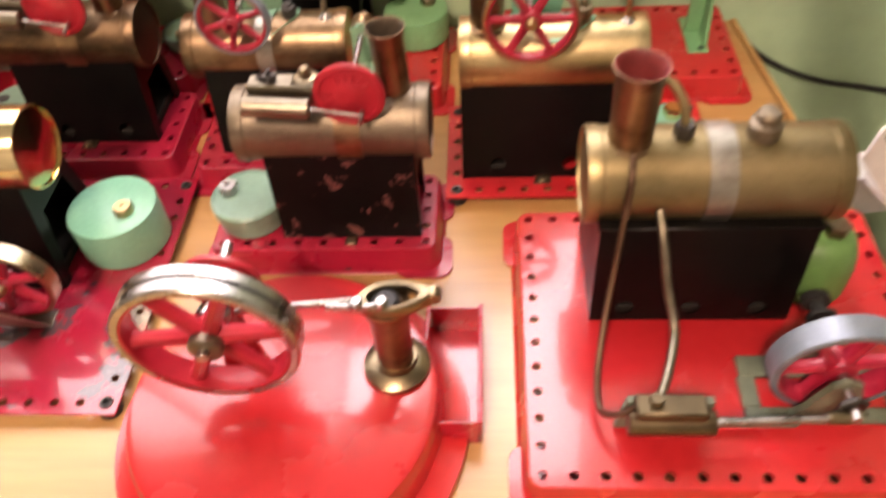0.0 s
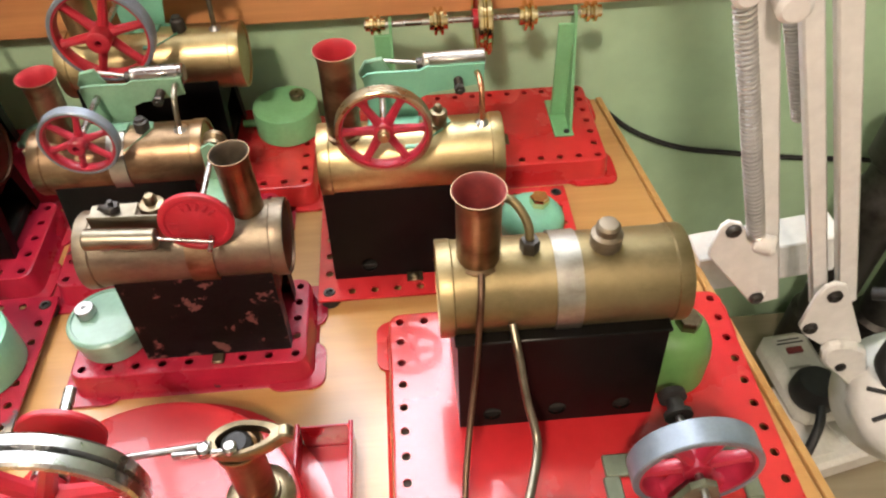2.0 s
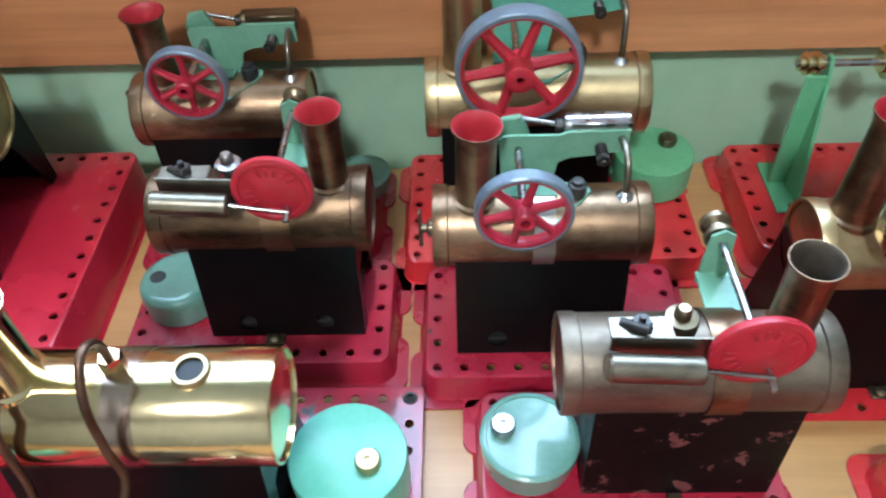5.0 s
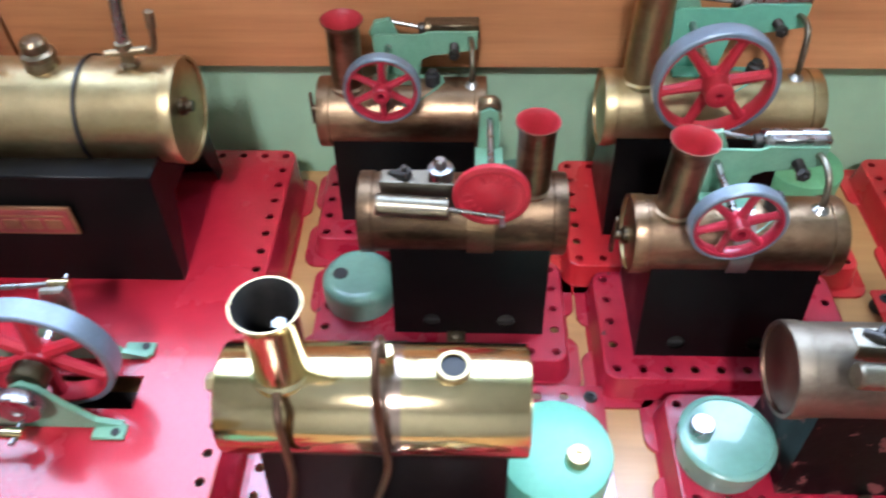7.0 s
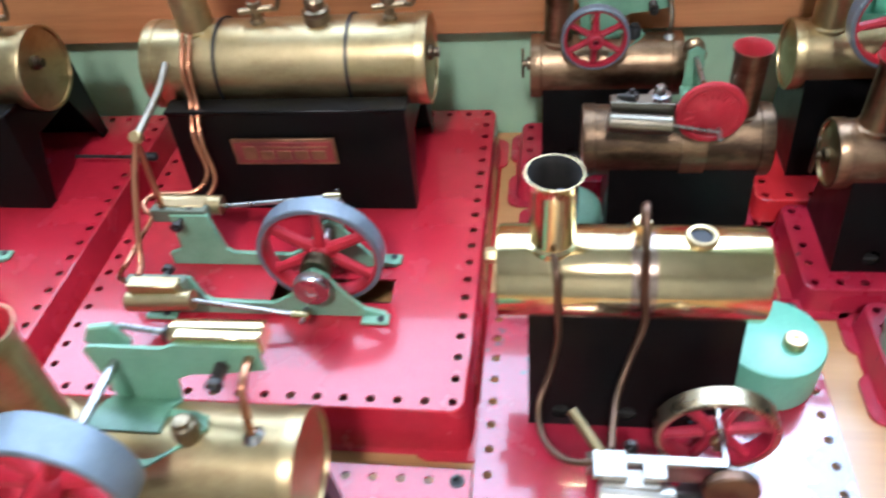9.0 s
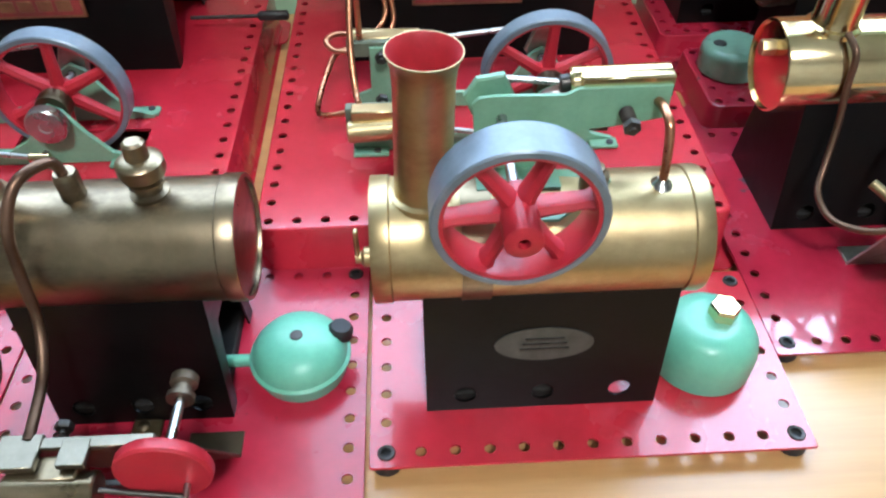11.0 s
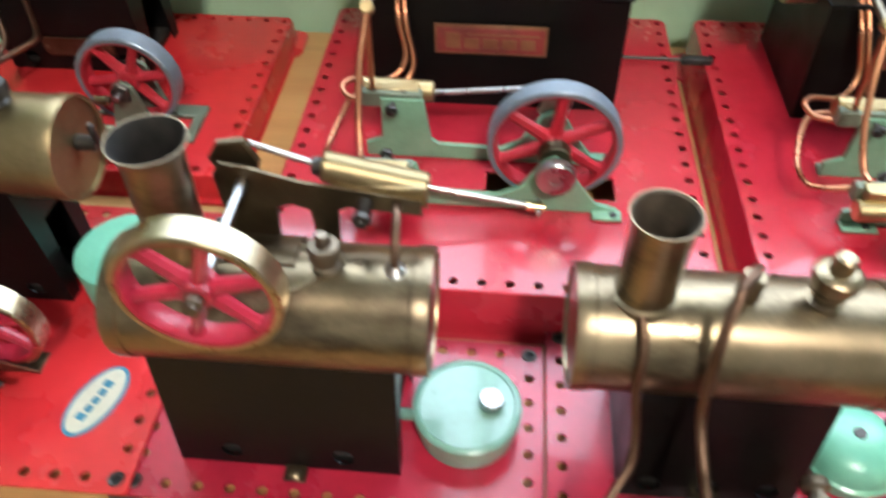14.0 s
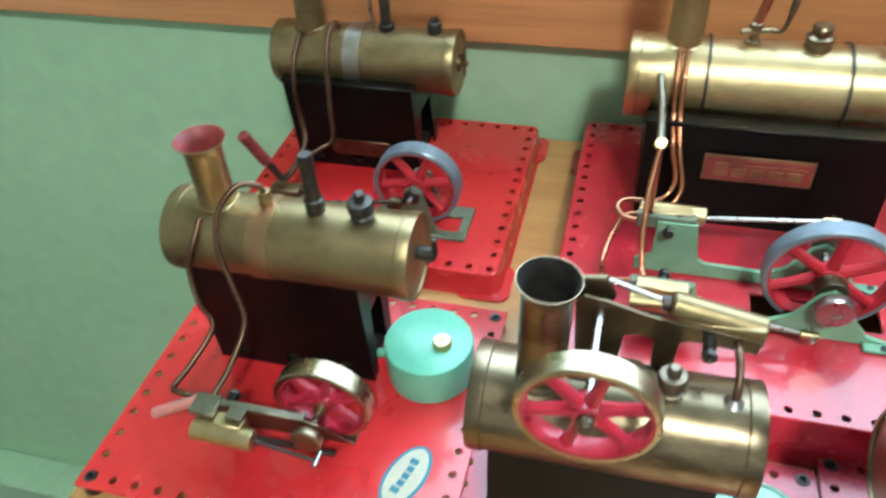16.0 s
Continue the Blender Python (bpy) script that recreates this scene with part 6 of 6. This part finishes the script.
# ---- hot-air engine on a round base ----
G = thing("hot_air_engine", (0.030, 0.170, 0.0), "red round-based hot-air engine with double-rimmed flywheel", "toy engine")
gc = (0.0300, 0.1730)
lo = part("base", lathe(B(), (*gc, 0.0), (0, 0, 1), [(0, 0.001), (0.0780, 0.0), (0.0795, 0.002), (0.0790, 0.0050), (0.0720, 0.0060), (0.0680, 0.0080), (0.0672, 0.024), (0.0660, 0.0268), (0.0630, 0.0280), (0, 0.0285)], 72), RED_BRIGHT, G, "bright red stepped round base")
bm = B()
cy = (0.0785, 0.1870)
lathe(bm, (*cy, 0.0283), (0, 0, 1), [(0, 0), (0.0145, 0), (0.0145, 0.0025), (0.0115, 0.0045), (0.0092, 0.0052), (0.0088, 0.0080), (0, 0.0080)], 28)
part("flange", bm, BRASS_DULL, G, "brass mounting flange with screws")
for k in range(4):
    t = 0.6 + k * math.pi / 2
    part("flange_screw", lathe(B(), (cy[0] + 0.0125 * math.cos(t), cy[1] + 0.0125 * math.sin(t), 0.0308), (0, 0, 1), [(0.0014, 0), (0.0014, 0.0006), (0, 0.0008)], 10), STEEL_DARK, G)
part("cylinder", lathe(B(), (*cy, 0.0340), (0, 0, 1), [(0.0080, 0), (0.0080, 0.0340), (0.0092, 0.0360), (0.0095, 0.0400), (0.0085, 0.0400), (0.0070, 0.0370), (0, 0.0370)], 26), BRASS_BROWN, G, "copper-brown upright cylinder")
# an oblong cast ring round the piston, drawn out to a point at its far end
bm = lathe(B(), (0, 0, 0), (0, 0, 1), [(0.0070, -0.0026), (0.0094, -0.0030), (0.0102, -0.0022), (0.0102, 0.0022), (0.0094, 0.0030), (0.0070, 0.0026)], 44, close=True)
for v in bm.verts:
    v.co.x *= 1.75 if v.co.x > 0 else 1.35
    v.co.y *= 0.76 - 0.20 * max(0.0, v.co.x) / 0.0178
bmesh.ops.rotate(bm, verts=bm.verts, cent=(0, 0, 0), matrix=Matrix.Rotation(radians(-9), 3, "Y"))
bmesh.ops.translate(bm, verts=bm.verts, vec=(cy[0] + 0.0020, cy[1] - 0.0005, 0.0765))
yk = part("yoke", bm, BRASS_DULL, G, "worn brass ring-shaped yoke")
part("yoke_end", rod(B(), (cy[0] + 0.0185, cy[1] - 0.0030, 0.0790), (cy[0] + 0.0185, cy[1] + 0.0025, 0.0790), 0.0034, 16, 0.25), BRASS_DULL, yk)
part("piston", lathe(B(), (cy[0], cy[1] - 0.001, 0.0700), (0, 0, 1), [(0, 0), (0.0058, 0), (0.0058, 0.0060), (0.0040, 0.0075), (0, 0.0075)], 20), RUBBER, G)
bm = rod(B(), (0.0190, 0.1840, 0.0730), (0.0700, 0.1850, 0.0785), 0.0014)
box(bm, 0.0560, 0.0790, 0.1805, 0.1825, 0.0765, 0.0800, 0.0006)
part("connecting_rod", bm, STEEL, G)
for x in (0.0680, 0.0775):
    part("rod_screw", lathe(B(), (x, 0.1820, 0.0800), (0, 0, 1), [(0.0028, -0.002), (0.0028, 0.001), (0.0018, 0.002), (0, 0.0022)], 14), STEEL, G)
hub = (0.0125, 0.1710, 0.0755)
flywheel(G, hub, 0.0355, 0.0125, STEEL, RED_HOT, 6, 0.0034, 0.0060, True, 0.1, nut=None)
part("hub_cap", lathe(B(), (0.0125, 0.1652, 0.0755), (0, -1, 0), [(0.0068, -0.002), (0.0068, 0.0016), (0.0060, 0.0022), (0, 0.0022)], 24), BRASS_GREY, G, "dull grey hub cap of the wheel")
part("crankshaft", rod(B(), (0.0125, 0.1600, 0.0755), (0.0085, 0.2180, 0.0740), 0.0024), STEEL, G)
part("eccentric", lathe(B(), (0.0105, 0.1960, 0.0740), (0, 1, 0), [(0, 0), (0.0160, 0), (0.0165, 0.0006), (0.0165, 0.0024), (0.0155, 0.003), (0, 0.003)], 32), RED_HOT, G)
part("hub_boss", lathe(B(), (0.0118, 0.1775, 0.0750), (0, 1, 0), [(0, 0), (0.0065, 0), (0.0065, 0.004), (0.004, 0.010), (0, 0.010)], 20), STEEL, G)
bm = prism(B(), [(0.0020, 0.0280), (0.0230, 0.0280), (0.0165, 0.0790), (0.0085, 0.0790)], 0.1860, 0.1890, "xz", 0.0006)
part("bearing_stand", bm, RED_BRIGHT, G)
for eng, x, y, z in ((B_, 0.149, 0.3225, 0.008), (I_, -0.122, 0.3500, 0.016), (O, -0.621, 0.1540, 0.0072), (P, -0.464, 0.1535, 0.0072)):
    firebox_screw(eng, x, y, z)

# the red tray that leans on the round base
T = thing("tray", (0.1005, 0.1960, 0.0), "small open red metal tray beside the round base", "tray")
part("tray_floor", box(B(), 0.0905, 0.1135, 0.1660, 0.2240, 0.0002, 0.0016, 0.0003), RED, T)
for a, b, c, d in ((0.0890, 0.0902, 0.1645, 0.2255), (0.1138, 0.1150, 0.1645, 0.2255)):
    part("tray_side", box(B(), a, b, c, d, 0.0002, 0.0190, 0.0004), RED, T)
for a, b, c, d in ((0.0903, 0.1137, 0.1645, 0.1657), (0.0903, 0.1137, 0.2243, 0.2255)):
    part("tray_end", box(B(), a, b, c, d, 0.0002, 0.0188, 0.0004), RED, T)
for p, q in (((0.0896, 0.1640, 0.0192), (0.0896, 0.2260, 0.0192)), ((0.1144, 0.1640, 0.0192), (0.1144, 0.2260, 0.0192))):
    part("rolled_edge", rod(B(), p, q, 0.0011, 10), RED, T)

# ---- white balanced-arm desk lamp clamped to the board's edge ----
LP = thing("desk_lamp", (0.330, 0.300, -0.02), "white balanced-arm desk lamp with bare springs", "desk lamp")


def bar(name, p, q, w, d, mat, parent, label=""):
    """A square bar from p to q, w wide across x and d deep in y."""
    p, q = Vector(p), Vector(q)
    a = (q - p).normalized()
    u = Vector((0, 1, 0))
    s = a.cross(u).normalized()
    bm = B()
    lo_ = [bm.verts.new(p + s * (w / 2) * i + u * (d / 2) * j) for i, j in ((-1, -1), (1, -1), (1, 1), (-1, 1))]
    hi_ = [bm.verts.new(q + s * (w / 2) * i + u * (d / 2) * j) for i, j in ((-1, -1), (1, -1), (1, 1), (-1, 1))]
    bm.faces.new(lo_[::-1])
    bm.faces.new(hi_)
    for k in range(4):
        bm.faces.new((lo_[k], lo_[(k + 1) % 4], hi_[(k + 1) % 4], hi_[k]))
    bmesh.ops.bevel(bm, geom=bm.edges[:], offset=0.0010, segments=1, affect="EDGES")
    return part(name, bm, mat, parent, label)


bar("arm", (0.3300, 0.279, 0.022), (0.2165, 0.279, 0.400), 0.0128, 0.0100, LAMP_WHITE, LP)
bar("arm", (0.3640, 0.2805, 0.010), (0.2240, 0.2805, 0.400), 0.0085, 0.0060, LAMP_WHITE, LP)
bar("arm", (0.3750, 0.2765, 0.016), (0.2350, 0.2765, 0.400), 0.0098, 0.0060, LAMP_WHITE, LP)
bar("clamp_bar", (0.3140, 0.330, -0.008), (0.3950, 0.330, 0.004), 0.030, 0.022, LAMP_WHITE, LP)
part("pivot_pin", rod(B(), (0.3220, 0.274, 0.030), (0.3320, 0.330, 0.002), 0.0055), LAMP_WHITE, LP)


def spring(p, q, R, r, turns, parent):
    p, q = Vector(p), Vector(q)
    a, u, w = frame_of(q - p)
    L_ = (q - p).length
    n = turns * 12
    pts = [p + a * (L_ * k / n) + (u * math.cos(k * math.tau / 12) + w * math.sin(k * math.tau / 12)) * R for k in range(n + 1)]
    return part("tension_spring", tube(B(), pts, r, 6, 1), SPRING, parent, "bare steel tension spring")


spring((0.3055, 0.2675, 0.080), (0.2680, 0.2675, 0.198), 0.0036, 0.0007, 54, LP)
spring((0.3200, 0.2905, 0.128), (0.2900, 0.2905, 0.205), 0.0034, 0.0007, 46, LP)
for p, q, r in (((0.2670, 0.262, 0.2025), (0.2672, 0.276, 0.2030), 0.0058), ((0.2820, 0.258, 0.1985), (0.2850, 0.276, 0.1990), 0.0062), ((0.3165, 0.266, 0.0735), (0.3085, 0.272, 0.0715), 0.0048)):
    part("spring_knob", rod(B(), p, q, r, 20, 0.3), LAMP_WHITE, LP)
bm = prism(B(), [(0.2885, 0.0860), (0.2915, 0.0890), (0.2975, 0.0870), (0.3060, 0.0740), (0.3150, 0.0750), (0.3180, 0.0690), (0.3135, 0.0540), (0.3170, 0.0440), (0.3235, 0.0320), (0.3205, 0.0285), (0.3170, 0.0290), (0.2870, 0.0670), (0.2865, 0.0720)], 0.2690, 0.2715, "xz", 0.0006)
pl = part("pivot_plate", bm, LAMP_WHITE, LP)
for x, z in ((0.2945, 0.0835), (0.3188, 0.0335)):
    part("pivot_screw", lathe(B(), (x, 0.2690, z), (0, -1, 0), [(0.0036, 0), (0.0035, 0.0016), (0.0024, 0.0026), (0.0018, 0.0022), (0, 0.0022)], 16), STEEL_DARK, pl)
bm = prism(B(), [(0.3490, 0.0330), (0.3515, 0.0400), (0.3560, 0.0425), (0.3620, 0.0405), (0.3660, 0.0330), (0.3885, -0.0090), (0.3855, -0.0140), (0.3700, -0.0130), (0.3530, 0.0010), (0.3480, 0.0090)], 0.2660, 0.2688, "xz", 0.0006)
pl = part("pivot_plate", bm, LAMP_WHITE, LP)
for x, z in ((0.3580, 0.0335), (0.3538, 0.0080)):
    part("pivot_screw", lathe(B(), (x, 0.2660, z), (0, -1, 0), [(0.0038, 0), (0.0037, 0.0016), (0.0026, 0.0026), (0.0018, 0.0022), (0, 0.0022)], 16), STEEL_DARK, pl)
bm = prism(B(), [(0.3640, -0.0080), (0.3665, -0.0030), (0.3720, -0.0020), (0.3760, -0.0060), (0.3820, -0.0050), (0.3880, -0.0090), (0.4000, -0.0350), (0.3960, -0.0420), (0.3880, -0.0415), (0.3820, -0.0290), (0.3720, -0.0240), (0.3660, -0.0160)], 0.2590, 0.2655, "xz", 0.0018)
kn = part("head_joint", bm, LAMP_WHITE, LP)
part("pivot_screw", lathe(B(), (0.3775, 0.2590, -0.0210), (0, -1, 0), [(0.0030, 0), (0.0029, 0.0014), (0.0018, 0.0020), (0, 0.0019)], 16), STEEL_DARK, kn)
part("neck", rod(B(), (0.3920, 0.262, -0.034), (0.4260, 0.258, -0.060), 0.0060, 16), LAMP_WHITE, LP)
tip, way = Vector((0.4150, 0.235, -0.0240)), Vector((0.42, 0.48, -0.77)).normalized()
bm = lathe(B(), tip, way, [(0, 0), (0.020, 0.001), (0.0300, 0.004), (0.0355, 0.010), (0.0375, 0.022), (0.0380, 0.050), (0.0420, 0.085), (0.0400, 0.085), (0.0360, 0.050), (0.0340, 0.015), (0, 0.010)], 44)
hd = part("shade", bm, LAMP_WHITE, LP)
_, su, sw = frame_of(way)
for k in range(10):
    q = k * math.tau / 10
    d = su * math.cos(q) + sw * math.sin(q)
    part("vent_slot", rod(B(), tip + d * 0.018 + way * 0.0006, tip + d * 0.028 + way * 0.0030, 0.0013), INK, hd)
bm = tube(B(), [(0.3800, 0.268, 0.030), (0.3880, 0.262, 0.034), (0.3950, 0.256, 0.024), (0.3910, 0.252, 0.008), (0.3900, 0.250, -0.006), (0.3980, 0.248, -0.020), (0.4120, 0.252, -0.040)], 0.0034)
part("cord", bm, RUBBER, LP, "black lamp cord")

# ---- below the board's end: cabinet, socket strip and plug ----
CB = thing("cabinet", (0.75, 0.25, FLOOR_Z), "low beige laminate cabinet beside the table", "cabinet")
part("carcass", box(B(), 0.40, 1.10, 0.03, 0.47, FLOOR_Z, -0.282, 0.003), CABINET, CB)
part("cabinet_top", box(B(), 0.39, 1.11, 0.02, 0.48, -0.280, -0.262, 0.003), CABINET, CB)
SK = thing("socket_strip", (0.50, 0.35, -0.262), "white mains socket strip lying on the cabinet", "socket strip")
bm = box(B(), 0.400, 0.60, 0.315, 0.395, -0.262, -0.236, 0.004)
sh = part("housing", turned(bm, (0.52, 0.35, 0), 12), PLASTIC, SK)
for a in (0.43, 0.48, 0.53):
    part("socket_face", turned(box(B(), a, a + 0.04, 0.325, 0.385, -0.2362, -0.2345, 0.0006), (0.52, 0.35, 0), 12), PLASTIC, sh)
AD = thing("plug_adaptor", (0.471, 0.379, -0.236), "white plug-in adaptor with red switch and small print", "adaptor")
bm = box(B(), -0.023, 0.023, -0.042, 0.042, 0.0, 0.026, 0.008)
body = bm
bmesh.ops.rotate(body, verts=body.verts, cent=(0, 0, 0), matrix=Matrix.Rotation(radians(5), 3, "Z"))
bmesh.ops.translate(body, verts=body.verts, vec=(0.4710, 0.3790, -0.236))
ab = part("housing", body, PLASTIC, AD)


def on_adaptor(name, x0, x1, y0, y1, z0, z1, mat, label=""):
    bm = box(B(), x0, x1, y0, y1, z0, z1, min(0.0006, (z1 - z0) / 3))
    bmesh.ops.rotate(bm, verts=bm.verts, cent=(0, 0, 0), matrix=Matrix.Rotation(radians(5), 3, "Z"))
    bmesh.ops.translate(bm, verts=bm.verts, vec=(0.4710, 0.3790, -0.236))
    return part(name, bm, mat, ab, label)


on_adaptor("print_line", -0.010, 0.010, 0.030, 0.0315, 0.0255, 0.0264, INK)
on_adaptor("print_line", -0.012, 0.012, 0.0265, 0.0280, 0.0255, 0.0264, INK)
on_adaptor("switch", -0.007, 0.007, 0.016, 0.022, 0.0255, 0.0280, LABEL_RED, "red rocker switch")
on_adaptor("socket_slot", -0.013, 0.006, 0.001, 0.0035, 0.0255, 0.0264, TIN)
PG = thing("plug", (0.4655, 0.353, -0.210), "black round mains plug in the white adaptor", "plug")
part("plug_body", lathe(B(), (0.4655, 0.3530, -0.2095), (0, 0, 1), [(0, 0), (0.0185, 0), (0.0195, 0.003), (0.0185, 0.014), (0.0150, 0.020), (0, 0.021)], 30), RUBBER, PG)
part("cable", tube(B(), [(0.4625, 0.337, -0.199), (0.456, 0.322, -0.203), (0.444, 0.306, -0.219), (0.430, 0.290, -0.240), (0.415, 0.275, -0.2575), (0.40, 0.25, -0.2580)], 0.0038), RUBBER, PG)
CA = thing("cable", (0.38, 0.49, -0.05), "black cable hanging along the green wall", "cable")
part("wire", tube(B(), [(0.270, 0.4965, 0.0022), (0.296, 0.4965, -0.012), (0.320, 0.4965, -0.033), (0.345, 0.4965, -0.048), (0.373, 0.4965, -0.059), (0.405, 0.4965, -0.0655), (0.460, 0.4965, -0.0755), (0.56, 0.4965, -0.090), (0.70, 0.4965, -0.125)], 0.0021), RUBBER, CA)
BN = thing("binoculars", (0.52, 0.46, -0.262), "dark metal tubes standing on the cabinet", "instrument")
for k, (x, y) in enumerate(((0.508, 0.440), (0.560, 0.430))):
    part("tube", lathe(B(), (x, y, -0.262), (0.03, 0, 1), [(0, 0), (0.024, 0), (0.024, 0.05), (0.020, 0.055), (0.020, 0.16), (0.0235, 0.165), (0.0235, 0.195), (0.020, 0.20), (0.020, 0.22), (0.026, 0.225), (0.026, 0.262), (0.022, 0.264), (0, 0.262)], 28), STEEL_DARK, BN)

# ---- pendant lamp behind the camera ----
PL = thing("pendant_lamp", (-0.22, -0.86, 1.52), "cream pendant lamp hanging from the ceiling", "lamp")
part("shade", lathe(B(), (-0.22, -0.86, 1.50), (0, 0, 1), [(0.22, 0.0), (0.10, 0.17), (0.04, 0.20), (0.038, 0.198), (0.098, 0.168), (0.217, 0.0)], 40, close=True), WHITE, PL)
part("flex", rod(B(), (-0.22, -0.86, 1.70), (-0.22, -0.86, CEIL_Z), 0.003), PLASTIC, PL)
